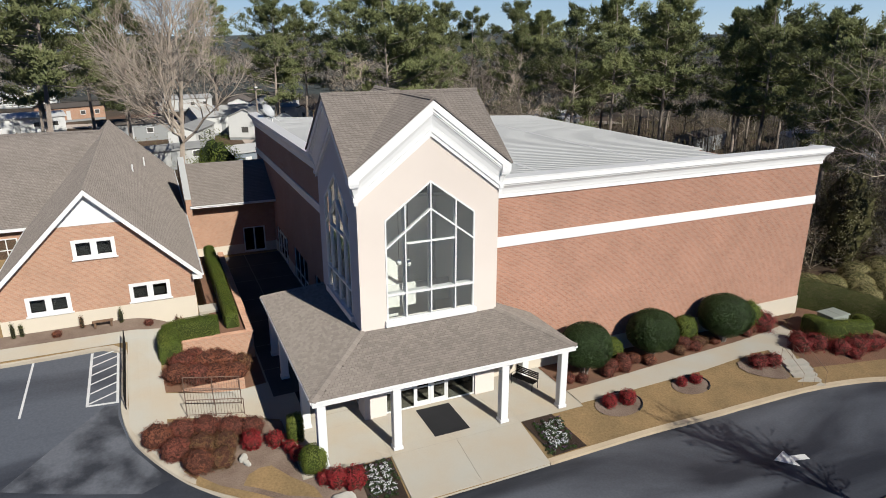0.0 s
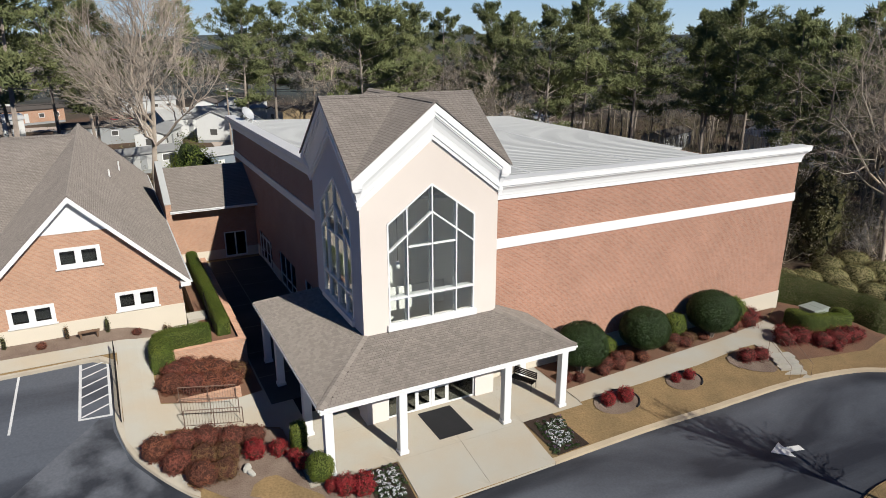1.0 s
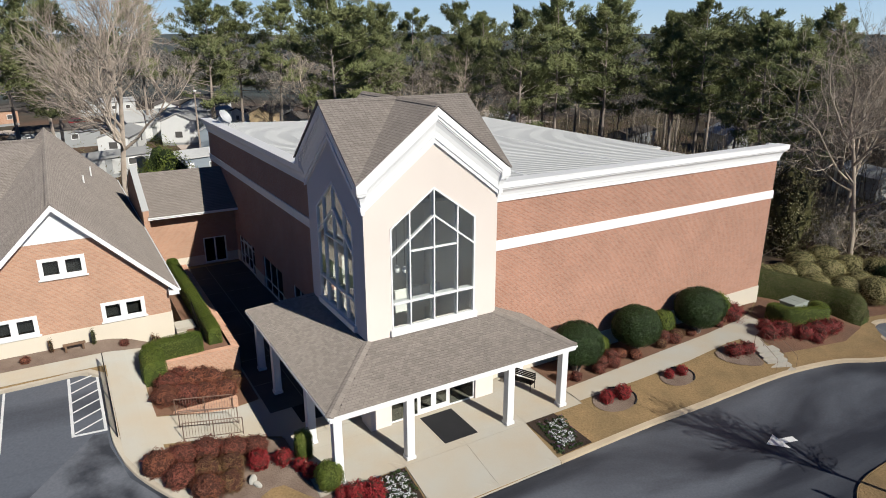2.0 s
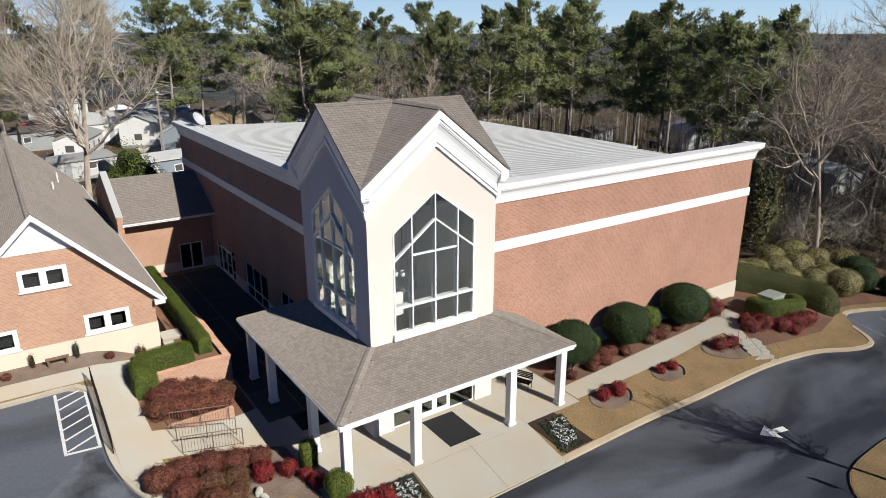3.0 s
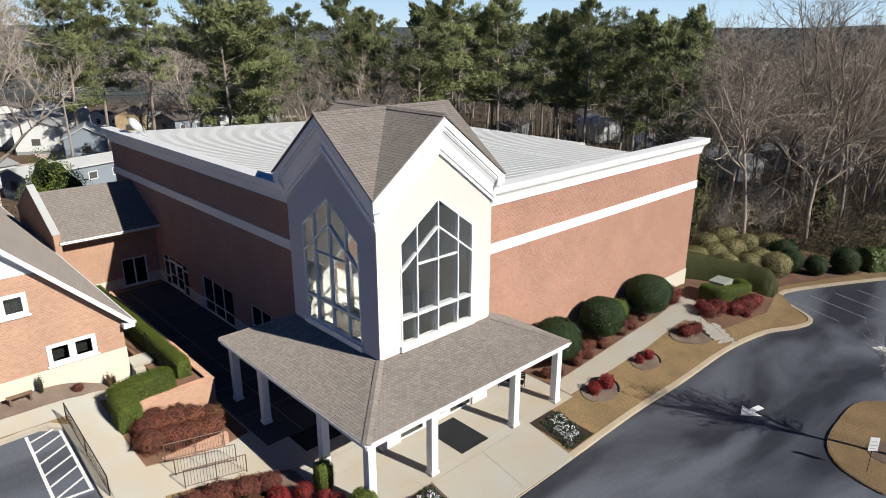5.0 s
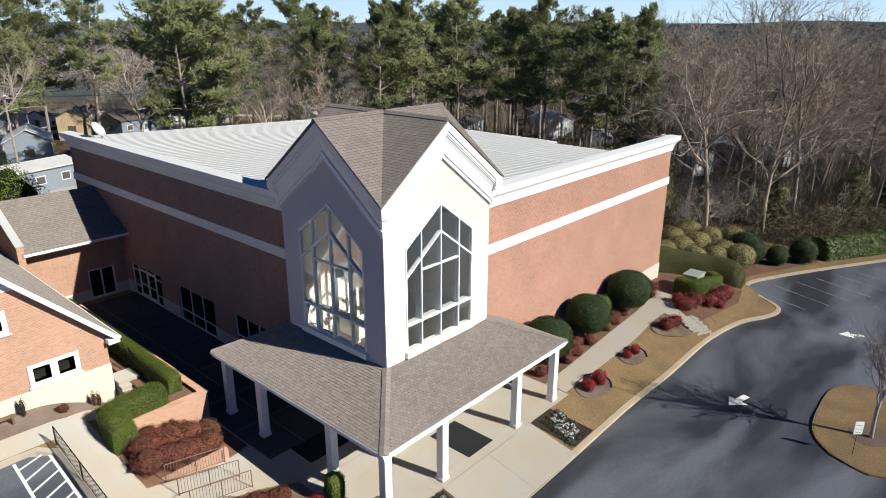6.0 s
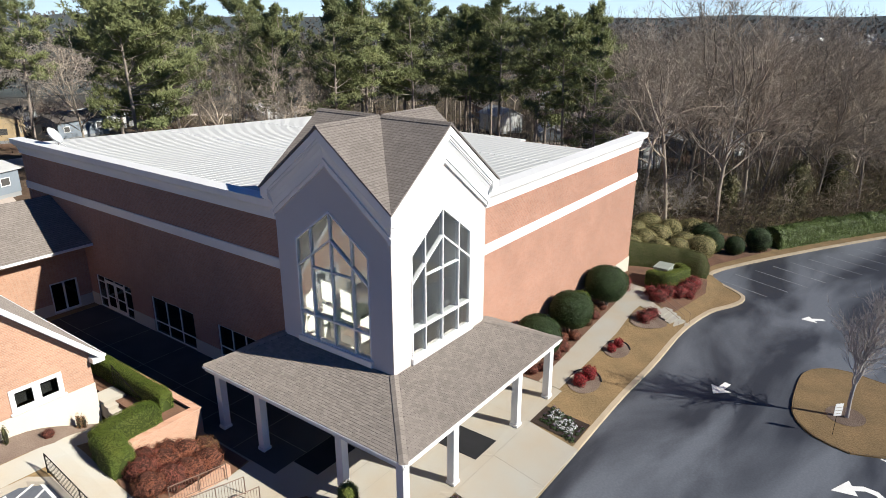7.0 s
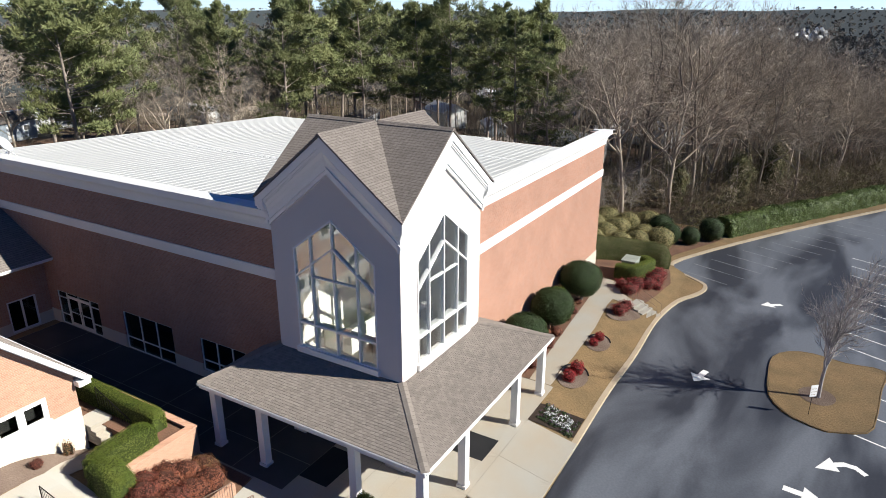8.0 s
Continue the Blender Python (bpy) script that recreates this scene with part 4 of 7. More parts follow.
for a, b in (("A", "F"), ("B", "G"), ("D", "I")):
    a, b = Vector(P[a]), Vector(P[b])
    n = int((b - a).length / 0.22)
    side = (b - a).cross(Vector((0, 0, 1))).normalized() * 0.19
    bm = bmesh.new()
    dip = Vector((0, 0, 0.0))
    prism(bm, [dip - side, Vector((0, 0, 0.085)), side + dip], (b - a) * (1.25 / n) - Vector((0, 0, 0.014)))
    cap_me = mesh_of("hip_cap", bm, TAB)
    for i in range(n):
        cap = new("hip_cap", cap_me)
        cap.matrix_world = Matrix.Translation(a.lerp(b, i / n))
        cap.parent = canopy
part("fascia", boxes((CX0 + 0.02, CX1 - 0.02, CY0 + 0.03, CY0 + 0.09, ZE - 0.30, ZE - 0.03)), WHITE, canopy)
part("fascia", boxes((CX0 + 0.03, CX0 + 0.09, CY0 + 0.09, CY1 - 0.02, ZE - 0.30, ZE - 0.03)), WHITE, canopy)
part("fascia", boxes((CX1 - 0.09, CX1 - 0.03, CY0 + 0.09, Y0, ZE - 0.30, ZE - 0.03)), WHITE, canopy)
part("fascia", boxes((CX0 + 0.09, X0, CY1 - 0.09, CY1 - 0.03, ZE - 0.30, ZE - 0.03)), WHITE, canopy)
part("gutter", boxes((CX0 - 0.02, CX1 + 0.02, CY0 - 0.07, CY0 + 0.03, ZE - 0.14, ZE - 0.02), bevel=0.02), WHITE, canopy)
part("gutter", boxes((CX0 - 0.07, CX0 + 0.03, CY0 - 0.02, CY1 + 0.02, ZE - 0.14, ZE - 0.02), bevel=0.02), WHITE, canopy)
part("soffit", boxes((CX0 + 0.09, CX1 - 0.09, CY0 + 0.09, S0 + 0.02, ZE - 0.28, ZE - 0.22), (CX0 + 0.09, T0 + 0.02, S0 + 0.02, CY1 - 0.09, ZE - 0.28, ZE - 0.22), (T1 - 0.02, CX1 - 0.09, S0 + 0.02, Y0, ZE - 0.28, ZE - 0.22), (T0 + 0.02, X0, S1, CY1 - 0.09, ZE - 0.28, ZE - 0.22)), WHITE, canopy)


def column(x, y):
    z = land(x, y)
    col = thing("column", "square white panelled canopy column", "column", (x, y, z), "canopy columns")
    top = ZE - 0.28 - z
    part("shaft", boxes((-0.19, 0.19, -0.19, 0.19, 0.16, top - 0.12), bevel=0.015), WHITE, col)
    part("base", boxes((-0.23, 0.23, -0.23, 0.23, 0.0, 0.16), bevel=0.015), WHITE, col)
    part("cap", boxes((-0.22, 0.22, -0.22, 0.22, top - 0.12, top), bevel=0.012), WHITE, col)


for x, y in ((5.05, 24.15), (8.42, 24.15), (13.85, 24.15), (17.15, 24.15), (5.05, 27.5), (5.05, 32.75), (5.05, 35.75), (17.15, 27.75)):
    column(x, y)
for at, (w, d), lab in (((11.22, 25.43), (1.8, 2.46), "black rubber door mat before the front doors"), ((6.42, 30.1), (2.45, 1.6), "black rubber door mat before the side doors")):
    bm = boxes((at[0] - w / 2, at[0] + w / 2, at[1] - d / 2, at[1] + d / 2, land(*at) + 0.021, land(*at) + 0.04), bevel=0.005)
    tagged(part("door_mat", bm, RUBBER), lab, "mat")


# ---------------------------------------------------------------- brick house with front gable
house = thing("gabled_house", "pinkish brick house wing with steep shingle gable roof and white trim", "building")
HX0, HX1, HR, HZ, HE, HY0, HY1 = -8.95, 1.27, -3.84, 9.9, 4.25, 40.5, 75.5
SL = (HZ - HE) / (1.77 - HR)


def double_window(x0, x1, z0, z1, y, parent_wall):
    win = thing("window", "white framed double casement window with dark panes", "window", (x0, y, z0), "house windows")
    w, h = x1 - x0, z1 - z0
    bm = bmesh.new()
    ring(bm, [(0, -0.05, 0), (w, -0.05, 0), (w, -0.05, h), (0, -0.05, h)], [(0.17, -0.05, 0.15), (w - 0.17, -0.05, 0.15), (w - 0.17, -0.05, h - 0.15), (0.17, -0.05, h - 0.15)], (0, 0.14, 0))
    part("window_frame", bm, WHITE, win)
    part("mullion", boxes((w / 2 - 0.12, w / 2 + 0.12, -0.045, 0.08, 0.15, h - 0.15)), WHITE, win)
    for a, b in ((0.17, w / 2 - 0.12), (w / 2 + 0.12, w - 0.17)):
        sash = bmesh.new()
        ring(sash, [(a, -0.02, 0.15), (b, -0.02, 0.15), (b, -0.02, h - 0.15), (a, -0.02, h - 0.15)], [(a + 0.05, -0.02, 0.2), (b - 0.05, -0.02, 0.2), (b - 0.05, -0.02, h - 0.2), (a + 0.05, -0.02, h - 0.2)], (0, 0.05, 0))
        part("sash", sash, WHITE, win)
        part("pane", boxes((a + 0.05, b - 0.05, 0.0, 0.008, 0.2, h - 0.2)), DARK_GLASS, win).visible_shadow = False
    part("window_sill", boxes((-0.08, w + 0.08, -0.12, 0.05, -0.08, 0.0), bevel=0.01), WHITE, win)
    # added dark sheet behind the panes, the room's dimness as colour
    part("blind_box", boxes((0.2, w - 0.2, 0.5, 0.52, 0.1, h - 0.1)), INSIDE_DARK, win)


WINS = [(-4.9, -2.68, 5.85, 6.98), (-2.33, -0.08, 2.86, 3.98), (-7.63, -5.38, 2.83, 3.95)]
low = pierced(HY0, HY0 + 0.3, HX0, HX1, 2.72, 4.6, [(a, b, c, d) for a, b, c, d in WINS[1:]], flat="y")
part("wall", low, HOUSE_BRICK, house)
bm = bmesh.new()
w = WINS[0]
zt = 4.6
half = (HZ - 0.35 - zt) / SL
outer = [(HR - half, HY0, zt), (HR + half, HY0, zt), (HR + (half * 0.33), HY0, zt + (HZ - 0.35 - zt) * 0.67), (HR - (half * 0.33), HY0, zt + (HZ - 0.35 - zt) * 0.67)]
ring(bm, outer, [(w[0], HY0, w[2]), (w[1], HY0, w[2]), (w[1], HY0, w[3]), (w[0], HY0, w[3])], (0, 0.3, 0))
part("wall", bm, HOUSE_BRICK, house)
bm = bmesh.new()
prism(bm, [outer[3], outer[2], (HR, HY0, HZ - 0.36)], (0, 0.3, 0))
part("gable_panel", bm, WHITE, house, "white boarded gable peak")
part("trim", boxes((HR - half * 0.36, HR + half * 0.36, HY0 - 0.05, HY0 - 0.002, outer[2][2] - 0.1, outer[2][2] + 0.08)), WHITE, house)
part("base_course", boxes((HX0 - 0.03, HX1 + 0.03, HY0 - 0.04, HY0 + 0.3, 0.0, 2.72)), CREAM, house, "cream painted masonry base")
part("wall", boxes((HX1 - 0.3, HX1, HY0 + 0.3, HY1, 2.72, 4.2)), HOUSE_BRICK, house)
part("base_course", boxes((HX1 - 0.3, HX1 + 0.03, HY0 + 0.3, HY1, -0.5, 2.72)), CREAM, house)
part("wall", boxes((HX0, HX0 + 0.3, HY0 + 0.3, HY1, 0.0, 4.2)), HOUSE_BRICK, house)
bm = bmesh.new()
prism(bm, [(HX0, HY1 - 0.3, 0), (HX1, HY1 - 0.3, 0), (HX1, HY1 - 0.3, 4.2), (HR, HY1 - 0.3, HZ - 0.4), (HX0, HY1 - 0.3, 4.2)], (0, 0.3, 0))
part("wall", bm, HOUSE_BRICK, house)
for ww in WINS:
    double_window(*ww, HY0, house)
OV = 0.5
for s in (-1, 1):
    bm = bmesh.new()
    e = HR + s * (HX1 + OV - HR)
    prism(bm, [(HR, HY0 - 0.45, HZ), (e, HY0 - 0.45, HE), (e, HY1 + 0.3, HE), (HR, HY1 + 0.3, HZ)], (0, 0, -0.08))
    part("roof", bm, SHINGLE, house, "grey-brown asphalt shingles")
    for y0, y1, d0, d1 in ((HY0 - 0.49, HY0 - 0.43, 0.02, 0.34), (HY0 - 0.42, HY0 - 0.30, 0.09, 0.30), (HY0 - 0.06, HY0 - 0.004, 0.20, 0.42)):
        bm = bmesh.new()
        prism(bm, [(HR, y0, HZ - d0), (e, y0, HE - d0), (e, y0, HE - d1), (HR, y0, HZ - d1)], (0, y1 - y0, 0))
        part("rake_board", bm, WHITE, house)
    # eave return and gutter
    part("eave_box", boxes((min(e, e - s * 0.55), max(e, e - s * 0.55), HY0 - 0.44, HY0 + 0.0, HE - 0.36, HE - 0.09)), WHITE, house)
    part("gutter", boxes((min(e, e + s * 0.1), max(e, e + s * 0.1), HY0 - 0.45, HY1 + 0.3, HE - 0.16, HE - 0.03), bevel=0.015), WHITE, house)
    part("soffit", boxes((min(e, e - s * 0.5), max(e, e - s * 0.5), HY0 + 0.0, HY1, HE - 0.2, HE - 0.15)), WHITE, house)
bm = bmesh.new()
prism(bm, [(HR - 0.2, HY0 - 0.47, HZ - 0.14), (HR, HY0 - 0.47, HZ + 0.07), (HR + 0.2, HY0 - 0.47, HZ - 0.14)], (0, HY1 - HY0 + 0.8, 0))
part("ridge_cap", bm, SHINGLE, house)
for x, y, h in ((-1.7, 57.0, 0.55), (-0.9, 64.0, 0.8)):
    z = HZ - SL * abs(x - HR)
    bm = bmesh.new()
    tube(bm, [(x, y, z - 0.1), (x, y, z + h)], 0.06, 8)
    part("vent_pipe", bm, WHITE, house, "white roof vent pipe")

# long wing behind, with its ridge crossing
wing = thing("house_wing", "long low brick wing with shingle roof meeting the gabled house", "building")
bm = bmesh.new()
prism(bm, [(-48, 56.0, 4.3), (-4.0, 56.0, 4.3), (-4.0, 67.6, 9.82), (-48, 67.6, 9.82)], (0, 0, -0.1))
part("roof", bm, SHINGLE, wing, "grey-brown asphalt shingles")
bm = bmesh.new()
prism(bm, [(-48, 67.6, 9.82), (-4.0, 67.6, 9.82), (-4.0, 79.2, 4.3), (-48, 79.2, 4.3)], (0, 0, -0.1))
part("roof", bm, SHINGLE, wing)
part("wall", boxes((-48, HX0 - 0.02, 56.6, 56.9, 0.0, 4.4)), HOUSE_BRICK, wing)
part("fascia", boxes((-48, HX0 - 0.5, 55.94, 56.0, 4.02, 4.26)), WHITE, wing)
bm = bmesh.new()
prism(bm, [(-48, 67.35, 9.75), (-48, 67.6, 9.92), (-48, 67.85, 9.75)], (44.2, 0, 0))
part("ridge_cap", bm, SHINGLE, wing)
for x in (-11.8, -14.6):
    win = storefront("window", (x, 56.5, 1.6), 1.5, 1.8, (0.5,), (0.5,), (), "white framed window under the wing's eave")
    tagged(win, "", "", "house windows")

# ---------------------------------------------------------------- link between house and hall
link = thing("brick_link", "low brick passage with shingle roof between house and hall", "building")
LX0, LX1 = 1.85, X0
part("wall", pierced(56.5, 56.8, LX0 + 0.45, LX1, 0.85, 4.95, [(6.2, 8.05, 0.85, 2.3)], flat="y"), HOUSE_BRICK, link)
part("base_course", pierced(56.46, 56.8, LX0 + 0.45, LX1, -0.4, 0.85, [(6.2, 8.05, 0.1, 0.85)], flat="y"), CREAM, link, "cream painted masonry base")
bm = bmesh.new()
prism(bm, [(LX0 + 0.3, 55.2, 4.85), (LX1, 55.2, 4.85), (LX1, 60.4, 7.45), (LX0 + 0.3, 60.4, 7.45)], (0, 0, -0.1))
part("roof", bm, SHINGLE, link, "brown asphalt shingles")
bm = bmesh.new()
prism(bm, [(LX0 + 0.3, 60.4, 7.45), (LX1, 60.4, 7.45), (LX1, 65.6, 4.85), (LX0 + 0.3, 65.6, 4.85)], (0, 0, -0.1))
part("roof", bm, SHINGLE, link)
part("gutter", boxes((LX0 + 0.3, LX1, 55.12, 55.2, 4.75, 4.84), bevel=0.015), WHITE, link)
part("fascia", boxes((LX0 + 0.3, LX1, 55.2, 55.26, 4.64, 4.76)), WHITE, link)
bm = bmesh.new()
prism(bm, [(LX0, 55.3, 0.0), (LX0, 55.3, 5.4), (LX0, 60.4, 8.0), (LX0, 65.5, 5.4), (LX0, 65.5, 0.0)], (0.42, 0, 0))
part("parapet", bm, HOUSE_BRICK, link, "brick firewall standing above the roof")
bm = bmesh.new()
prism(bm, [(LX0 - 0.06, 55.24, 5.41), (LX0 - 0.06, 60.4, 8.01), (LX0 - 0.06, 65.56, 5.41), (LX0 - 0.06, 65.56, 5.49), (LX0 - 0.06, 60.4, 8.09), (LX0 - 0.06, 55.24, 5.49)], (0.50, 0, 0))
part("coping", bm, ROOF_WHITE, link)
tagged(storefront("window", (6.2, 56.55, 0.1), 1.85, 2.2, (0.5,), (), (), "white framed double glass doors of the brick passage", fr=0.12), "", "", "link windows")
# dark-coloured wall paints the unlit passage behind the glass doors
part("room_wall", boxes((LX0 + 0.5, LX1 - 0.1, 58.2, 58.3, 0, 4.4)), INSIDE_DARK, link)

# ---------------------------------------------------------------- planter, steps, rails
planter = thing("brick_planter", "low pink brick retaining wall with sloping top round a hedge bed", "planter")
bm = bmesh.new()
prism(bm, [(-0.1, 35.95, -0.2), (3.95, 35.95, -0.2), (3.95, 35.95, 1.66), (-0.1, 35.95, 1.66)], (0, 0.3, 0))
part("wall", bm, HOUSE_BRICK, planter)
part("wall", boxes((3.65, 3.95, 36.25, 52.0, -0.3, 1.66)), HOUSE_BRICK, planter)
part("coping", boxes((-0.15, 4.0, 35.9, 36.3, 1.66, 1.74), bevel=0.01), HOUSE_BRICK, planter)
part("coping", boxes((3.6, 4.0, 36.3, 52.0, 1.66, 1.74), bevel=0.01), HOUSE_BRICK, planter)
part("soil", boxes((1.9, 3.65, 36.25, 52.0, 0.0, 1.55), (-0.1, 1.9, 36.25, 38.3, 0.0, 1.55)), MULCH, planter)
part("low_wall", boxes((-0.9, 2.9, 32.42, 32.68, -0.3, 0.62), bevel=0.015), HOUSE_BRICK, planter)

stairs = thing("side_steps", "pale concrete side steps with black handrail beside the house", "steps", (1.35, 38.7, 0))
for i in range(5):
    part("step", boxes((0.0, 1.1, 0.35 * i, 2.6, 0.8 + 0.18 * i, 0.98 + 0.18 * i - 0.002), bevel=0.01), CONCRETE, stairs)
bm = bmesh.new()
tube(bm, [(1.15, 0.0, 0.95), (1.15, 0.0, 1.85), (1.15, 2.5, 2.9), (1.15, 2.5, 1.8)], 0.025)
for i in range(12):
    tube(bm, [(1.15, 0.2 * i + 0.1, 1.0 + 0.084 * i), (1.15, 0.2 * i + 0.1, 1.88 + 0.084 * i)], 0.01, 4)
part("handrail", bm, IRON, stairs)
front_steps = thing("front_steps", "short flight of pale concrete steps down to the kerb", "steps", Matrix.Translation((32.35, 22.3, 0)) @ Matrix.Rotation(radians(-14), 4, "Z"))
for i in range(5):
    part("step", boxes((-0.75, 0.75, -1.05 + 0.36 * i, 1.0, -0.95 + 0.16 * i, -0.79 + 0.16 * i - 0.002), bevel=0.01), CONCRETE, front_steps)
for s in (-0.72, 0.0, 0.72):
    bm = bmesh.new()
    tube(bm, [(s, -1.0, -0.75), (s, -1.0, 0.05), (s, 0.75, 0.75), (s, 0.95, 0.75), (s, 0.95, -0.1)], 0.014)
    part("handrail", bm, RAIL, front_steps)


def picket_rail(a, b, high, label, material, gap=0.13):
    a, b = Vector((*a, land(*a) + 0.02)), Vector((*b, land(*b) + 0.02))
    rail = thing("railing", label, "railing", a, "path railings")
    d = b - a
    up = Vector((0, 0, high))
    bm = bmesh.new()
    tube(bm, [up, d + up], 0.022)
    part("top_rail", bm, material, rail)
    bm = bmesh.new()
    tube(bm, [Vector((0, 0, 0.1)), d + Vector((0, 0, 0.1))], 0.015)
    part("bottom_rail", bm, material, rail)
    for f in (0.0, 0.5, 1.0):
        bm = bmesh.new()
        tube(bm, [d * f, d * f + up], 0.024)
        part("post", bm, material, rail)
    n = int(d.length / gap)
    pm = bmesh.new()
    tube(pm, [(0, 0, 0.1), (0, 0, high)], 0.009, 4)
    me = mesh_of("picket", pm, material)
    for i in range(1, n):
        p = new("picket", me)
        p.matrix_world = Matrix.Translation(d * i / n)
        p.parent = rail
    return rail


picket_rail((-2.72, 31.2), (-2.72, 36.7), 0.95, "black iron picket railing at the edge of the side lot", IRON)
picket_rail((-0.1, 32.3), (2.6, 32.3), 0.85, "brown iron picket railing before the low brick wall", RAIL)
picket_rail((-0.1, 31.2), (2.5, 30.9), 0.9, "brown iron picket railing along the ramp", RAIL)
picket_rail((-0.1, 30.2), (2.5, 29.9), 0.9, "brown iron picket railing at the edge of the shrub bed", RAIL)

# a made-up bench in the place of black iron garden chairs
bench = thing("garden_bench", "black iron bench standing in for garden chairs under the canopy", "bench", Matrix.Translation((16.5, 26.6, land(16.5, 26.6) + 0.02)) @ Matrix.Rotation(radians(-65), 4, "Z"))
for i in range(5):
    part("seat_slat", boxes((-0.7, 0.7, -0.22 + 0.1 * i, -0.15 + 0.1 * i, 0.42, 0.445)), IRON, bench)
for i in range(4):
    part("back_slat", boxes((-0.7, 0.7, 0.27, 0.295, 0.52 + 0.1 * i, 0.59 + 0.1 * i)), IRON, bench)
for s in (-0.66, 0.66):
    bm = bmesh.new()
    tube(bm, [(s, -0.24, 0.0), (s, -0.24, 0.62), (s, 0.25, 0.62)], 0.02)
    part("leg", bm, IRON, bench)
    bm = bmesh.new()
    tube(bm, [(s, 0.28, 0.0), (s, 0.25, 0.45), (s, 0.29, 0.92)], 0.02)
    part("leg", bm, IRON, bench)
BENCHWOOD = shade("weathered_bench_wood", (0.20, 0.125, 0.08), 0.85, 0.3, 0.5, 18, 0.3, 0.004)
bench2 = thing("garden_bench", "small weathered brown bench by the house wall", "bench", (-3.9, 39.7, land(-3.9, 39.7) + 0.03))
part("seat", boxes((-0.55, 0.55, -0.16, 0.16, 0.34, 0.39), bevel=0.01), BENCHWOOD, bench2)
for s in (-0.42, 0.42):
    part("leg", boxes((s - 0.05, s + 0.05, -0.13, 0.13, 0, 0.34)), BENCHWOOD, bench2)

# satellite dish on the roof
dish = thing("satellite_dish", "pale grey satellite dish on the hall roof", "dish", (9.9, 59.9, roof_z(9.9)))
bm = bmesh.new()
bmesh.ops.create_uvsphere(bm, u_segments=24, v_segments=16, radius=0.86)
bmesh.ops.bisect_plane(bm, geom=bm.verts[:] + bm.edges[:] + bm.faces[:], plane_co=(0, 0, -0.57), plane_no=(0, 0, 1), clear_outer=True)
bmesh.ops.solidify(bm, geom=bm.faces[:], thickness=0.04)
bmesh.ops.transform(bm, matrix=Matrix.Translation((-0.35, -0.35, 0.95)) @ Matrix.Rotation(radians(42), 4, "Z") @ Matrix.Rotation(radians(55), 4, "X") @ Matrix.Translation((0, 0, 0.78)), verts=bm.verts[:])
part("reflector", bm, shade("dish_grey", (0.48, 0.49, 0.5), 0.5, 0.06, 1.0, 20, 0.05, 0.002), dish, smooth=True)
bm = bmesh.new()
tube(bm, [(0.1, 0.1, 0), (0.1, -0.2, 0.72)], 0.07, 8)
part("mast", bm, WHITE, dish)
for s in (-0.6, 0.8):
    bm = bmesh.new()
    tube(bm, [(s, 0.5, 0), (0.1, -0.1, 0.5)], 0.03, 5)
    part("strut", bm, WHITE, dish)

# sign on the traffic island
sign = thing("small_sign", "small white notice on a post at the traffic island", "sign", Matrix.Translation((23.62, 11.18, road(23.62, 11.18) + 0.08)) @ Matrix.Rotation(radians(-48), 4, "Z"))
bm = bmesh.new()
tube(bm, [(0, 0, 0), (0, 0, 1.85)], 0.013, 8)
part("post", bm, IRON, sign)
board = part("board", boxes((-0.21, 0.21, -0.05, -0.028, 1.15, 1.85), bevel=0.004), WHITE, sign)
for i, wd in enumerate((0.15, 0.17, 0.12)):
    part("writing_bar", boxes((-wd, wd, -0.058, -0.051, 1.62 - 0.18 * i, 1.65 - 0.18 * i)), CONCRETE, board)
# transformer cabinet in the hedge
cab = thing("transformer_box", "grey-green metal transformer box ringed by a clipped hedge", "utility box", (38.2, 25.0, land(38.2, 25.0)))
METALGREY = shade("grey_green_metal", (0.30, 0.33, 0.29), 0.5, 0.1, 1, 20, 0.1, 0.002)
part("cabinet", boxes((-0.75, 0.75, -0.55, 0.55, 0.0, 1.25), bevel=0.03), METALGREY, cab)
part("lid", boxes((-0.8, -0.01, -0.6, 0.6, 1.25, 1.32), bevel=0.015), METALGREY, cab)
part("lid", boxes((0.01, 0.8, -0.6, 0.6, 1.25, 1.32), bevel=0.015), METALGREY, cab)


# ---------------------------------------------------------------- plants
class Soup:
    """Loose geometry gathered before it becomes one mesh."""

    def __init__(self):
        self.v, self.f = [], []

    def tri(self, a, b, c):
        n = len(self.v)
        self.v += [tuple(a), tuple(b), tuple(c)]
        self.f.append((n, n + 1, n + 2))

    def quad(self, a, b, c, d):
        n = len(self.v)
        self.v += [tuple(a), tuple(b), tuple(c), tuple(d)]
        self.f.append((n, n + 1, n + 2, n + 3))

    def limb(self, pts, r0, r1, sides):
        rings = []
        m = len(pts)
        for i, p in enumerate(pts):
            d = pts[min(i + 1, m - 1)] - pts[max(i - 1, 0)]
            d.normalize()
            a = d.orthogonal().normalized()
            c = d.cross(a)
            r = r0 + (r1 - r0) * i / (m - 1)
            n = len(self.v)
            for k in range(sides):
                t = math.tau * k / sides
                self.v.append(tuple(p + a * (r * math.cos(t)) + c * (r * math.sin(t))))
            rings.append(n)
        for u, w in zip(rings, rings[1:]):
            for k in range(sides):
                j = (k + 1) % sides
                self.f.append((u + k, u + j, w + j, w + k))

    def mesh(self, name, material, smooth=False):
        me = bpy.data.meshes.new(name)
        me.from_pydata(self.v, [], self.f)
        me.materials.append(material)
        if smooth:
            me.polygons.foreach_set("use_smooth", [True] * len(me.polygons))
        me.update()
        return me


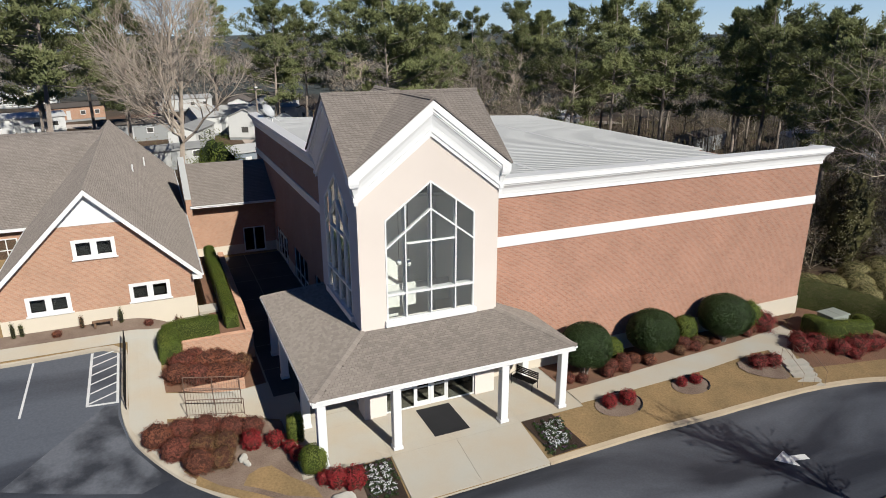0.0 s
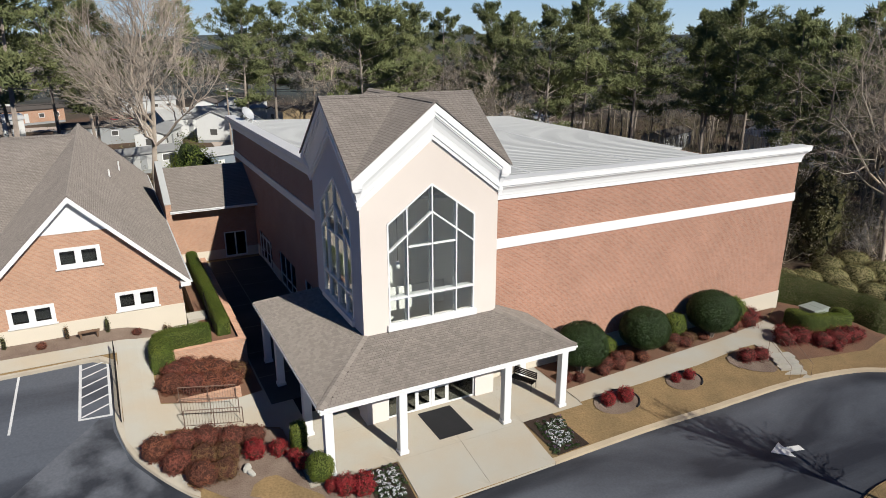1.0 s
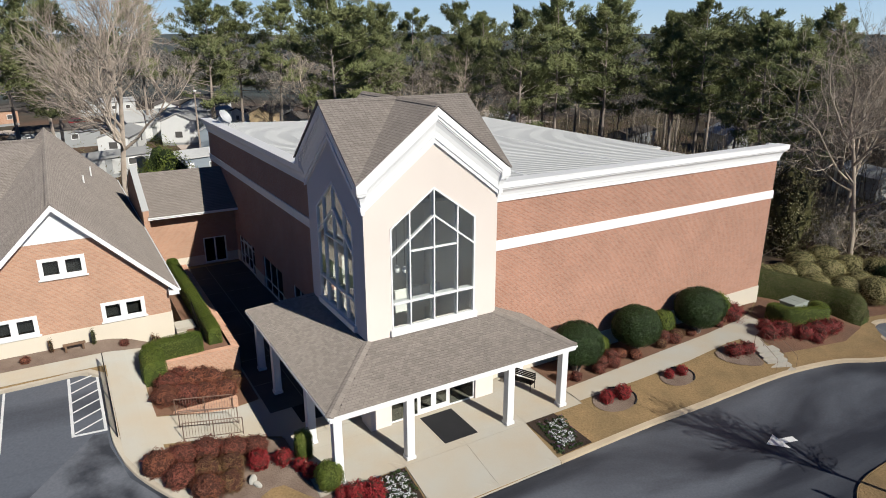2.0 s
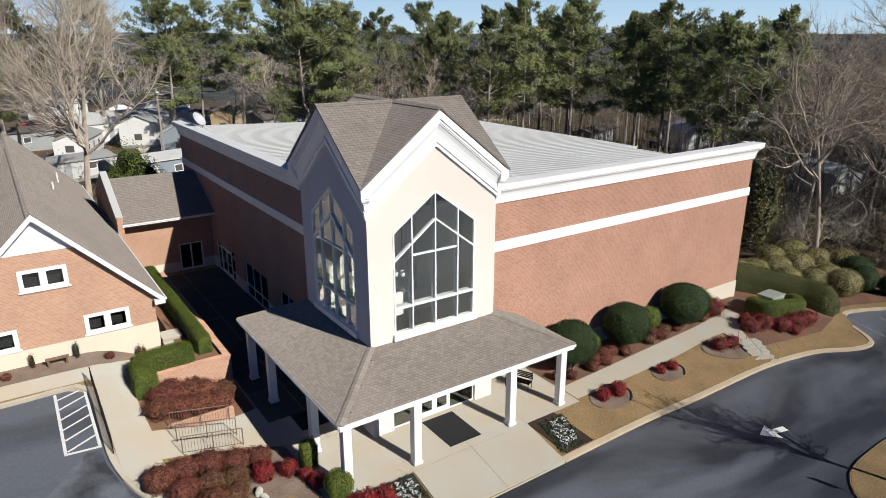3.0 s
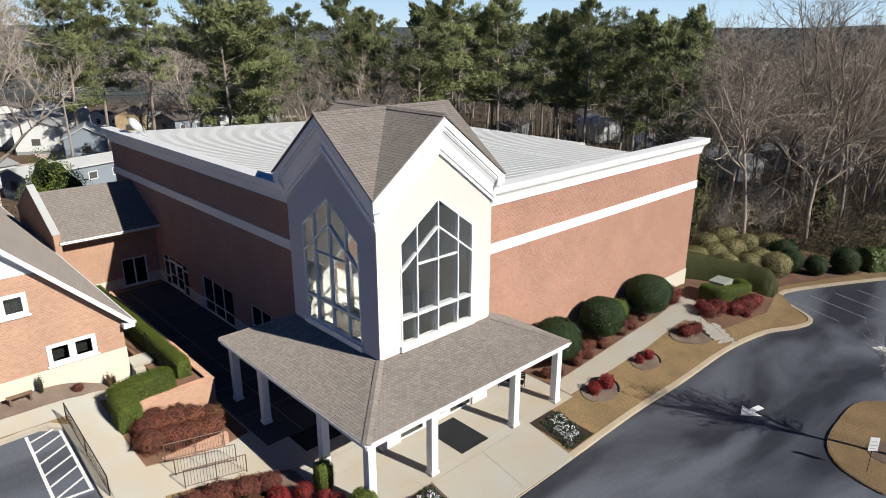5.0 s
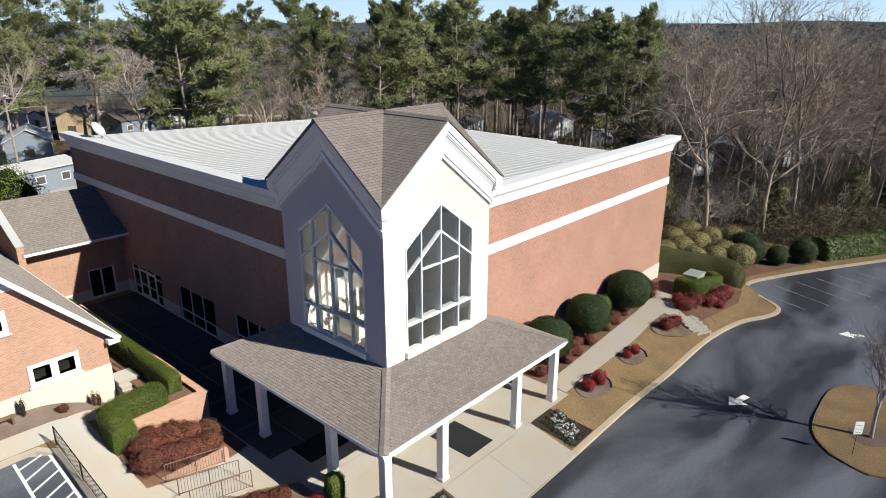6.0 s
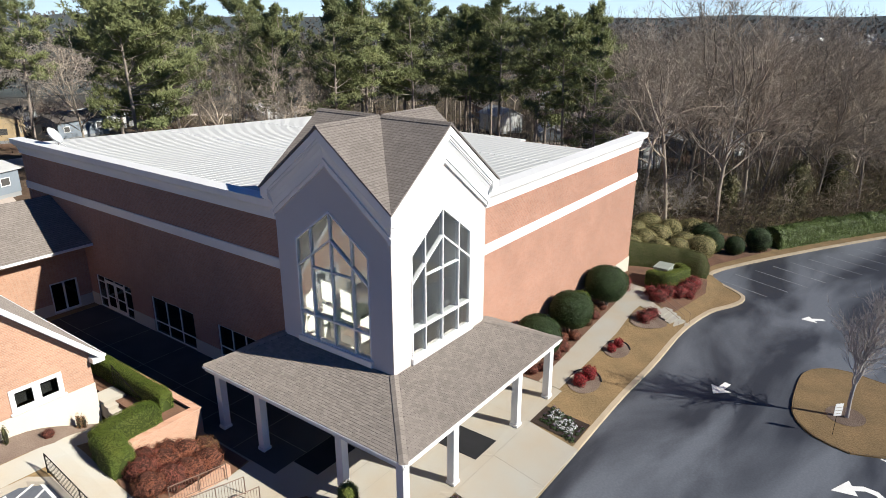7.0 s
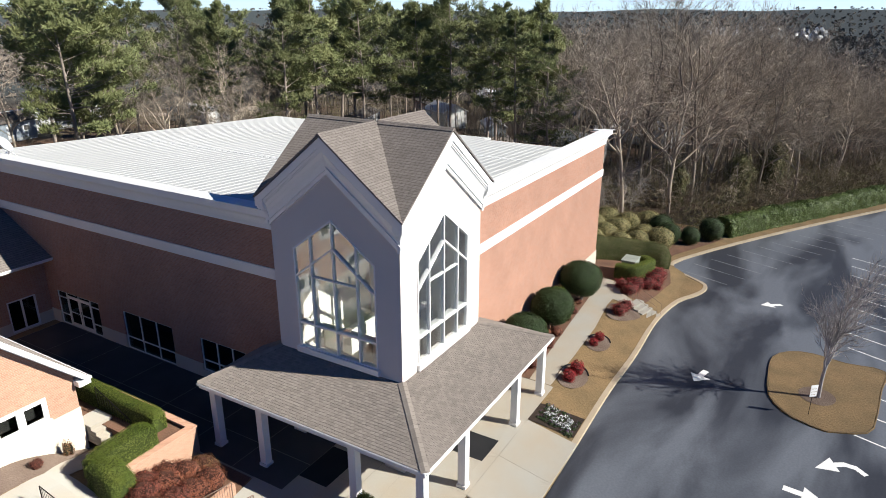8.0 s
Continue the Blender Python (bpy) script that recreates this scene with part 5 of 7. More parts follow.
def rand_dir(rng, up=0.0):
    while True:
        v = Vector((rng.uniform(-1, 1), rng.uniform(-1, 1), rng.uniform(-1, 1) + up))
        if 0.05 < v.length:
            return v.normalized()


def turned(d, angle, rng):
    """d bent by an angle to a random side."""
    side = d.cross(rand_dir(rng)).normalized()
    return (d * math.cos(angle) + side * math.sin(angle)).normalized()


def bare_tree_meshes(seed, high, spread=0.6, forks=(6, 5, 5, 4), clear=0.3, sturdy=1.0, bark=None, lift=0.10, fine=0.014, reach=1.0):
    rng = random.Random(seed)
    wood, twigs = Soup(), Soup()
    joined = high < 6.5

    def grow(p, d, length, r, level):
        if level >= len(forks):
            d = (d + Vector((0, 0, lift))).normalized()
            w = d.cross(rand_dir(rng)).normalized() * fine
            (wood if joined else twigs).tri(p - w, p + w, p + d * length)
            return
        seg = 4 if level < 2 else (3 if level == 2 else 2)
        pts = [p.copy()]
        for i in range(seg):
            d = (d + rand_dir(rng) * (0.10 if level == 0 else 0.34) + Vector((0, 0, lift if level else 0.05))).normalized()
            p = p + d * (length / seg)
            pts.append(p.copy())
        (wood if level < 2 or joined else twigs).limb(pts, r, r * (0.45 if level else 0.5), (7, 5, 4, 3, 3)[level])
        n = forks[level]
        for i in range(n):
            f = rng.uniform(clear if level == 0 else 0.25, 1.0) if i < n - 1 else 1.0
            at = pts[min(int(f * seg), seg - 1)].lerp(pts[min(int(f * seg) + 1, seg)], f * seg - min(int(f * seg), seg - 1))
            nd = turned(d, rng.uniform(0.45, 0.95) * (spread + 0.4) if i < n - 1 else rng.uniform(0.1, 0.4), rng)
            ratio = rng.uniform(0.42, 0.66) * ((1.15 - 0.45 * f) * reach if level == 0 else 1.0)
            grow(at, nd, length * ratio, max(r * (0.55 if level == 0 else 0.52) * (1.1 - 0.4 * f), fine * 0.8), level + 1)

    grow(Vector((0, 0, -0.3)), Vector((0, 0, 1)), high * 0.62, high * 0.0145 * sturdy, 0)
    if joined:
        return (wood.mesh("growth", bark or GREYBARK),)
    return wood.mesh("trunk", bark or GREYBARK, True), twigs.mesh("crown", bark or GREYBARK)


def pine_meshes(seed, high, bare=0.45, wide=0.17, limbs=34, tufts=8, blades=18, open_side=None):
    rng = random.Random(seed)
    wood, needles = Soup(), Soup()
    pts = [Vector((0, 0, -0.5))]
    d = Vector((rng.uniform(-0.04, 0.04), rng.uniform(-0.04, 0.04), 1)).normalized()
    for i in range(8):
        d = (d + Vector((rng.uniform(-1, 1), rng.uniform(-1, 1), 0)) * 0.025).normalized()
        pts.append(pts[-1] + d * (high / 8))
    wood.limb(pts, high * 0.012, 0.04, 7)

    def trunk_at(z):
        k = min(int(z / high * 8), 7)
        return pts[k].lerp(pts[k + 1], z / high * 8 - k)

    for i in range(limbs):
        f = bare + (1 - bare) * ((i + rng.random()) / limbs)
        z = f * high
        u = (f - bare) / (1 - bare)
        reach = high * wide * (0.55 + 0.75 * math.sin(math.pi * min(u * 0.85 + 0.18, 1.0))) * rng.uniform(0.55, 1.15)
        if u > 0.88:
            reach *= 0.6
        a = rng.uniform(0, math.tau) if i % 3 else i * 2.4
        if open_side is not None and u < 0.5 and math.cos(a - open_side) > 0.6:
            a += 1.5
        o = trunk_at(z)
        out = Vector((math.cos(a), math.sin(a), rng.uniform(-0.1, 0.35) + 0.5 * u))
        out.normalize()
        tip = o + out * reach
        mid = o.lerp(tip, 0.5) + Vector((0, 0, -0.04 * reach + rng.uniform(-0.2, 0.2)))
        wood.limb([o, mid, tip], 0.07 * (1.2 - u), 0.018, 4)
        spray = Vector((math.cos(a) * 0.75, math.sin(a) * 0.75, 0.7)) + rand_dir(rng) * 0.25
        for j in range(tufts):
            g = 1.0 if j == 0 else 1.0 - 0.6 * rng.random() ** 1.25
            side = Vector((-math.sin(a), math.cos(a), 0)) * rng.uniform(-1, 1) * reach * 0.34 * (1.15 - 0.4 * g)
            c = (o.lerp(mid, g * 2) if g < 0.5 else mid.lerp(tip, g * 2 - 1)) + side + Vector((0, 0, rng.uniform(-0.12, 0.42) + 0.05 * reach))
            size = rng.uniform(0.45, 0.75) * (high / 22)
            for b in range(blades):
                w = rand_dir(rng, 0.55)
                q = w.cross(spray).normalized() * (0.06 * size / 0.5)
                root = c + w * size * 0.12 + rand_dir(rng) * size * 0.5
                needles.tri(root - q, root + q, root + w * size * rng.uniform(0.5, 0.85))
    return wood.mesh("trunk", BARK, True), needles.mesh("crown", NEEDLE)


def lumpy(v, amount, freq, seed):
    return 1 + amount * noise.noise(v * freq + Vector((seed * 3.1, seed * 1.7, 0)))


def shrub_meshes(seed, rx, ry, rz, leaf, count, material, lump=0.12, freq=1.5, box_like=0.0, low=-0.35, ragged=0.05, inner=None, tilt=0.5):
    """A clipped or mounded shrub: core coloured dark for inner shade and a shell of small leaves. Base at z = 0."""
    rng = random.Random(seed)
    core, leaves = Soup(), Soup()

    def surf(d):
        e = d.copy()
        if box_like:
            m = max(abs(d.x), abs(d.y), abs(d.z))
            e = d.lerp(d / m * 0.86, box_like)
        k = lumpy(d, lump, freq, seed)
        return Vector((e.x * rx * k, e.y * ry * k, e.z * rz * k))

    cz = rz * 0.9
    rows, cols = 9, 16
    for i in range(rows + 1):
        th = math.pi * i / rows
        for j in range(cols):
            ph = math.tau * j / cols
            s = surf(Vector((math.sin(th) * math.cos(ph), math.sin(th) * math.sin(ph), math.cos(th)))) * 0.9
            core.v.append((s.x, s.y, max(s.z + cz, 0.0)))
    for i in range(rows):
        for j in range(cols):
            k = (j + 1) % cols
            core.f.append((i * cols + j, (i + 1) * cols + j, (i + 1) * cols + k, i * cols + k))
    for i in range(count):
        while True:
            d = rand_dir(rng)
            if d.z > low - 0.5:
                break
        p = surf(d) * (1 + rng.uniform(-0.10, ragged))
        p.z += cz
        if p.z < 0.02:
            p.z = 0.02 + rng.random() * 0.1
        nrm = (d + rand_dir(rng) * tilt).normalized()
        a = nrm.orthogonal().normalized()
        b = nrm.cross(a)
        t = rng.uniform(0, math.tau)
        u = (a * math.cos(t) + b * math.sin(t)) * leaf * rng.uniform(0.6, 1.2)
        w = nrm.cross(u).normalized() * leaf * rng.uniform(0.3, 0.5)
        leaves.quad(p - u, p - w, p + u, p + w)
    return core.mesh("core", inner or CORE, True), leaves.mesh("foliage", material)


def plant(name, meshes, at, label, category, group="", turn=0.0, size=1.0, lift=None, height=land):
    z = height(*at) if lift is None else lift
    ob = thing(name, label, category, Matrix.Translation((at[0], at[1], z)) @ Matrix.Rotation(turn, 4, "Z") @ Matrix.Diagonal((size, size, size, 1)), group)
    for me in meshes:
        p = new(me.name.split(".")[0], me)
        p.parent = ob
    return ob


# clipped hollies along the brick wall
for i, (x, y, r, h) in enumerate(((20.3, 26.5, 1.46, 2.35), (25.0, 26.6, 1.48, 2.35), (30.6, 26.6, 1.6, 2.45))):
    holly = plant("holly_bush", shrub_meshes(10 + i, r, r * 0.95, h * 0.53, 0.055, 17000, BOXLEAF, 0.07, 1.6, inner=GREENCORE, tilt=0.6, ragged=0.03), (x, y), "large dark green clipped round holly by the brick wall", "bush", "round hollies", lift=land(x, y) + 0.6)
    bm = bmesh.new()
    for k in range(5):
        tube(bm, [(0.12 * math.cos(k * 1.3), 0.12 * math.sin(k * 1.3), -0.7), (0.3 * math.cos(k * 1.3), 0.3 * math.sin(k * 1.3), 0.1), (0.6 * math.cos(k * 1.3), 0.6 * math.sin(k * 1.3), 0.7)], [0.07, 0.05, 0.03], 6)
    part("stem", bm, BARK, holly)
for i, (x, y, r, h) in enumerate(((28.35, 27.5, 0.75, 1.75), (33.55, 27.45, 0.85, 1.9), (22.9, 27.6, 0.7, 1.2))):
    plant("green_bush", shrub_meshes(20 + i, r, r, h * 0.53, 0.06, 2200, HEDGELEAF, 0.12, inner=HEDGECORE), (x, y), "yellow-green clipped bush against the brick wall", "bush", "small green bushes")
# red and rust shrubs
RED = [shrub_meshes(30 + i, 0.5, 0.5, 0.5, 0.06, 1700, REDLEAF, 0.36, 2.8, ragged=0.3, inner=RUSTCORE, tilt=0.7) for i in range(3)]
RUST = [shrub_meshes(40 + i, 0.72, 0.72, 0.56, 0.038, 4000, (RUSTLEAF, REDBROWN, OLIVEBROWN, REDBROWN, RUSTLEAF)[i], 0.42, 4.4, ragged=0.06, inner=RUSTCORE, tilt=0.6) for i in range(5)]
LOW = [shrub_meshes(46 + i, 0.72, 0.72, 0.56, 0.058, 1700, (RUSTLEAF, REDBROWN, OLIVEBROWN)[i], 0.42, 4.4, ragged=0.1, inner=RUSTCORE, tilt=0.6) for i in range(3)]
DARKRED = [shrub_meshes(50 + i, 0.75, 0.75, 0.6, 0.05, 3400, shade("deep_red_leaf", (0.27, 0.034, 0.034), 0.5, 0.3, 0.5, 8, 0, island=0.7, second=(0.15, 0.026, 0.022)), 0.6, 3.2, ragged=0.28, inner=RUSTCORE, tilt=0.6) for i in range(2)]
rng = random.Random(5)
for x, y, s in ((19.6, 23.35, 0.64), (20.65, 23.25, 0.74), (24.5, 23.5, 0.48), (25.4, 23.42, 0.54), (2.45, 27.0, 0.82), (3.45, 26.7, 0.66), (3.95, 25.9, 0.52), (4.15, 25.2, 0.6), (5.3, 23.0, 0.8), (6.0, 22.75, 0.85), (4.85, 23.3, 0.52)):
    plant("red_nandina", RED[rng.randrange(3)], (x, y), "bright red leafy nandina in mulch", "bush", "red nandinas", rng.uniform(0, 6), s)
for x, y, s in ((30.15, 23.5, 0.62), (31.15, 23.35, 0.6), (34.1, 23.9, 0.72), (35.2, 23.75, 0.8), (36.5, 23.1, 0.72), (37.7, 22.95, 0.85), (38.9, 22.9, 0.8), (39.9, 22.95, 0.6), (34.8, 24.7, 0.6), (37.1, 22.5, 0.5), (34.2, 26.95, 0.95), (34.95, 27.3, 0.75)):
    plant("red_nandina", DARKRED[rng.randrange(2)], (x, y), "deep red nandina mound in pine straw", "bush", "dark red nandinas", rng.uniform(0, 6), s)
for x, y, s in ((21.9, 26.15, 0.6), (22.9, 26.4, 0.65), (23.7, 26.5, 0.55), (27.6, 26.7, 0.7), (28.6, 26.6, 0.65), (29.3, 26.9, 0.5), (18.9, 26.0, 0.5), (21.3, 25.75, 0.5), (22.5, 25.9, 0.6), (24.4, 26.0, 0.55), (26.9, 26.25, 0.5), (28.1, 26.3, 0.55), (29.9, 26.5, 0.45), (32.6, 26.6, 0.5), (33.3, 26.9, 0.55), (19.6, 25.7, 0.45)):
    plant("low_shrub", LOW[rng.randrange(3)], (x, y), "low reddish-green shrub in the pine straw bed", "bush", "low bed shrubs", rng.uniform(0, 6), s)
for x, y, s in ((-1.4, 28.3, 0.92), (-0.4, 28.65, 0.85), (0.6, 28.6, 0.95), (1.7, 28.3, 0.9), (2.6, 28.1, 0.8), (-0.75, 27.3, 0.9), (0.3, 27.3, 0.88), (1.3, 27.2, 0.85), (0.15, 26.2, 0.95), (1.05, 26.2, 0.8)):
    plant("rust_shrub", RUST[rng.randrange(5)], (x, y), "rust-red rounded winter shrub in the entrance bed", "bush", "entrance bed shrubs", rng.uniform(0, 6), s)
for k, (x, y, s) in enumerate(((-0.35, 33.3, 0.95), (0.6, 33.4, 1.0), (1.55, 33.5, 1.0), (2.5, 33.6, 0.95), (0.0, 34.4, 1.0), (1.05, 34.6, 1.05), (2.1, 34.7, 1.05), (3.0, 34.6, 0.9), (0.6, 35.3, 0.9), (1.7, 35.4, 0.9))):
    plant("rust_shrub", RUST[(0, 1, 0, 4, 1, 0, 4, 2, 3, 4)[k]], (x, y), "rust-brown shrub below the brick planter", "bush", "planter shrubs", rng.uniform(0, 6), s)
# boxwoods by the columns
plant("boxwood", shrub_meshes(61, 0.42, 0.42, 0.78, 0.05, 2000, HEDGELEAF, 0.08, 1.5, 0.6, inner=HEDGECORE), (4.35, 26.55), "upright green boxwood beside a canopy column", "bush", "boxwoods")
plant("boxwood", shrub_meshes(62, 0.62, 0.62, 0.66, 0.05, 2600, HEDGELEAF, 0.1, inner=HEDGECORE), (4.6, 24.05), "round yellow-green boxwood beside a canopy column", "bush", "boxwoods")


def hedge_run(name, line, wide, high, material, leaf, density, label, base=land, seed=1, lump=0.05, lift=0.0, rounded=0.16, inner=None):
    """A clipped hedge that follows a line: rounded box section with uneven faces."""
    rng = random.Random(seed)
    pts = curve_through(line, 0.4)
    core, leaves = Soup(), Soup()
    prof = []
    for k in range(14):
        t = math.pi * k / 13
        c, s = math.cos(t), math.sin(t)
        m = max(abs(c), abs(s))
        prof.append((c / m * (1 - rounded) + c * rounded, s / m * (1 - rounded) + s * rounded))
    n = len(pts)
    ring_at = []
    total = 0.0
    for i, p in enumerate(pts):
        d = (pts[min(i + 1, n - 1)] - pts[max(i - 1, 0)]).normalized()
        side = Vector((-d.y, d.x, 0))
        z = base(p.x, p.y) + lift
        close = min(i, n - 1 - i)
        shrink = ((0.55, 0.85, 1.0) if rounded > 0.5 else (0.9, 1.0, 1.0))[min(close, 2)]
        row = []
        for c, s in prof:
            k = shrink * (1 + lump * noise.noise(Vector((p.x * 1.3, p.y * 1.3, s * 2 + seed))))
            row.append(Vector((p.x, p.y, z)) + side * (c * wide / 2 * k) + Vector((0, 0, s * high * (k if s > 0.3 else 1))))
        ring_at.append(row)
        b = len(core.v)
        cen = Vector((p.x, p.y, z + high * 0.4))
        core.v += [tuple(cen.lerp(q, 0.9)) for q in row]
        if i:
            for k in range(13):
                core.f.append((b - 14 + k, b - 13 + k, b + k + 1, b + k))
            total += (pts[i] - pts[i - 1]).length
    core.f.append(tuple(range(14)))
    core.f.append(tuple(range(len(core.v) - 14, len(core.v))))
    for i in range(int(total * density)):
        a = rng.randrange(n - 1)
        k = rng.randrange(13)
        f, g = rng.random(), rng.random()
        p = (ring_at[a][k].lerp(ring_at[a][k + 1], f)).lerp(ring_at[a + 1][k].lerp(ring_at[a + 1][k + 1], f), g)
        if rng.random() < 0.06 and a in (0, n - 2):
            p = p.lerp(Vector((pts[a].x, pts[a].y, p.z)), rng.random())
        nrm = ((ring_at[a][k + 1] - ring_at[a][k]).cross(ring_at[a + 1][k] - ring_at[a][k]).normalized() + rand_dir(rng) * 0.5).normalized()
        u = nrm.orthogonal().normalized()
        w = nrm.cross(u)
        t = rng.uniform(0, math.tau)
        e = (u * math.cos(t) + w * math.sin(t)) * leaf * rng.uniform(0.6, 1.2)
        h = nrm.cross(e).normalized() * leaf * rng.uniform(0.3, 0.5)
        p = p + rand_dir(rng) * leaf * 0.6
        leaves.quad(p - e, p - h, p + e, p + h)
    for ends in (ring_at[0], ring_at[-1]):
        mid = sum(ends, Vector()) / len(ends)
        face = (ends[1] - ends[0]).cross(ends[6] - ends[0]).normalized()
        for i in range(int(density * wide * 0.7)):
            k = rng.randrange(13)
            p = mid.lerp(ends[k].lerp(ends[k + 1], rng.random()), math.sqrt(rng.random())) + rand_dir(rng) * leaf * 0.8
            nrm = (face + rand_dir(rng) * 0.6).normalized()
            e = nrm.orthogonal().normalized()
            e = (e * math.cos(i) + nrm.cross(e) * math.sin(i)) * leaf * rng.uniform(0.6, 1.2)
            h = nrm.cross(e).normalized() * leaf * rng.uniform(0.3, 0.5)
            leaves.quad(p - e, p - h, p + e, p + h)
    ob = thing(name, label, "hedge")
    # dark core paints the shade behind the hedge leaves
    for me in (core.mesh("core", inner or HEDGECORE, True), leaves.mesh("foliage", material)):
        q = new(me.name.split(".")[0], me)
        q.parent = ob
    return ob


def planter_top(x, y):
    return 1.5


hedge_run("hedge", [(2.98, 37.25), (2.98, 42.0), (2.95, 47.0), (2.95, 51.5)], 0.8, 1.1, HEDGELEAF, 0.036, 1700, "clipped green hedge in the brick planter beside the house", planter_top, 3)
hedge_run("hedge", [(2.15, 36.8), (1.2, 36.8), (0.2, 36.75), (-0.7, 36.55)], 1.25, 1.2, HEDGELEAF, 0.036, 1900, "clipped green hedge along the front of the planter", planter_top, 4)
hedge_run("hedge", [(-0.45, 36.6), (-0.5, 35.9), (-0.5, 34.9)], 1.25, 1.6, HEDGELEAF, 0.036, 1900, "end of the clipped hedge stepping down to the walk", land, 5)
hedge_run("box_hedge", [(36.8, 25.7), (36.7, 24.3), (38.0, 23.9), (39.6, 23.7), (40.0, 24.6)], 0.95, 1.3, HEDGELEAF, 0.045, 950, "dark clipped hedge round the transformer box", land, 6)
hedge_run("long_shrub", [(39.9, 30.4), (41.3, 28.9), (42.5, 27.0), (43.3, 25.0), (43.6, 22.9)], 2.3, 2.05, OLIVESHRUB, 0.05, 2200, "long rounded olive-green shrub curling to the kerb", land, 7, 0.05, rounded=0.95)
hedge_run("far_hedge", [(57.4, 20.6), (62, 18.2), (68, 15.0), (75, 11.2), (84, 6.4), (98, -1.2)], 2.0, 2.1, shade("laurel_leaf", (0.055, 0.085, 0.020), 0.5, 0.25, 1.0, 8, 0, island=0.7, second=(0.085, 0.12, 0.030)), 0.12, 700, "dense dark green hedge behind the parking spaces", road, 9, 0.22, rounded=0.4)
BALLS = [shrub_meshes(70 + i, 1.0, 1.0, 0.85, 0.06, 2600, BALLLEAF, 0.05, inner=OLIVECORE, tilt=0.4) for i in range(2)]
GBALLS = [shrub_meshes(75 + i, 1.0, 1.0, 1.0, 0.055, 3500, BOXLEAF, 0.06, inner=GREENCORE) for i in range(2)]
for i, (x, y, s) in enumerate(((49.2, 25.1, 1.35), (50.5, 27.0, 1.15), (48.2, 26.9, 1.15), (46.4, 28.2, 1.2), (52.9, 29.2, 1.4), (53.9, 27.4, 1.5), (50.6, 29.6, 1.35), (48.2, 30.2, 1.3), (46.0, 30.8, 1.25), (53.2, 31.6, 1.5), (44.2, 31.4, 1.2), (50.6, 32.0, 1.3))):
    plant("ball_shrub", BALLS[i % 2], (x, y), "clipped yellow-olive ball shrub in pine straw", "bush", "olive ball shrubs", i * 1.3, s)
for i, (x, y, s) in enumerate(((51.7, 24.7, 1.1), (53.0, 25.9, 1.3), (52.5, 22.9, 0.95), (55.0, 21.4, 1.25))):
    plant("ball_shrub", GBALLS[i % 2], (x, y), "clipped dark green ball shrub in pine straw", "bush", "green ball shrubs", i * 1.7, s)

# small things in the beds
for i, (x, y, h) in enumerate(((-8.4, 40.0, 1.1), (-5.0, 40.05, 0.95), (-2.95, 40.0, 1.1), (0.05, 40.0, 0.9), (-8.0, 40.1, 0.9), (0.3, 40.1, 0.8))):
    plant("small_conifer", shrub_meshes(80 + i, 0.11, 0.11, h * 0.42, 0.045, 200, OLIVEBROWN if i % 2 else OLIVESHRUB, 0.3, 3.0, ragged=0.5), (x, y), "thin brownish upright conifer by the house wall", "bush", "house wall conifers")
for i, (x, y) in enumerate(((-6.2, 39.3), (-1.5, 39.4))):
    plant("low_shrub", RUST[i], (x, y), "small dark red shrub before the house", "bush", "house shrubs", 0, 0.36)
STONE = shade("white_stone", (0.46, 0.44, 0.39), 0.85, 0.15, 0.4, 14, 0.4, 0.01)


def stone(at, sx, sy, sz, seed, label):
    bm = bmesh.new()
    bmesh.ops.create_icosphere(bm, subdivisions=3, radius=1.0)
    for v in bm.verts:
        k = 1 + 0.25 * noise.noise(v.co * 1.3 + Vector((seed, 0, 0)))
        m = max(abs(v.co.x), abs(v.co.y), abs(v.co.z))
        q = v.co.lerp(v.co / m, 0.45) * k
        v.co = Vector((q.x * sx, q.y * sy, q.z * sz + sz * 0.7))
    ob = part("garden_stone", bm, STONE, None, smooth=True)
    ob.matrix_world = Matrix.Translation((at[0], at[1], land(*at))) @ Matrix.Rotation(seed, 4, "Z")
    tagged(ob, label, "stone", "garden stones")


stone((1.95, 26.2), 0.22, 0.14, 0.16, 1, "small white garden stone in the mulch"), stone((2.05, 25.85), 0.22, 0.12, 0.10, 2, "small white garden stone in the mulch")
stone((5.35, 22.15), 0.5, 0.32, 0.14, 3, "flat pale boulder by the kerb")

PETALS = [shade("white_petal", (0.62, 0.62, 0.64), 0.6, 0.1, 1, 10, 0), shade("purple_petal", (0.13, 0.07, 0.14), 0.6, 0.2, 1, 10, 0)]
PANSY = []
for i in range(3):
    prng = random.Random(90 + i)
    lf, pt = Soup(), Soup()
    for k in range(26):
        d = rand_dir(prng, 0.8)
        p = Vector((d.x, d.y, abs(d.z) * 0.6)) * 0.13
        u = rand_dir(prng) * 0.05
        w = d.cross(u).normalized() * 0.03
        lf.quad(p - u, p - w, p + u, p + w)
    pt.v.append((0, 0, 0.03))
    for k in range(8 if i < 2 else 2):
        d = rand_dir(prng, 1.2)
        p = Vector((d.x * 0.14, d.y * 0.14, 0.12 + abs(d.z) * 0.05))
        nrm = (d + Vector((0, -0.4, 0.6))).normalized()
        u = nrm.orthogonal().normalized() * 0.036
        w = nrm.cross(u).normalized() * 0.036
        pt.quad(p - u, p - w, p + u, p + w)
        pt.v.append(tuple(p * 0.3))
        pt.f.append((0, len(pt.v) - 1, len(pt.v) - 4))
    PANSY.append((lf.mesh("foliage", BOXLEAF), pt.mesh("bloom", PETALS[0] if i < 2 else PETALS[1])))
prng = random.Random(12)
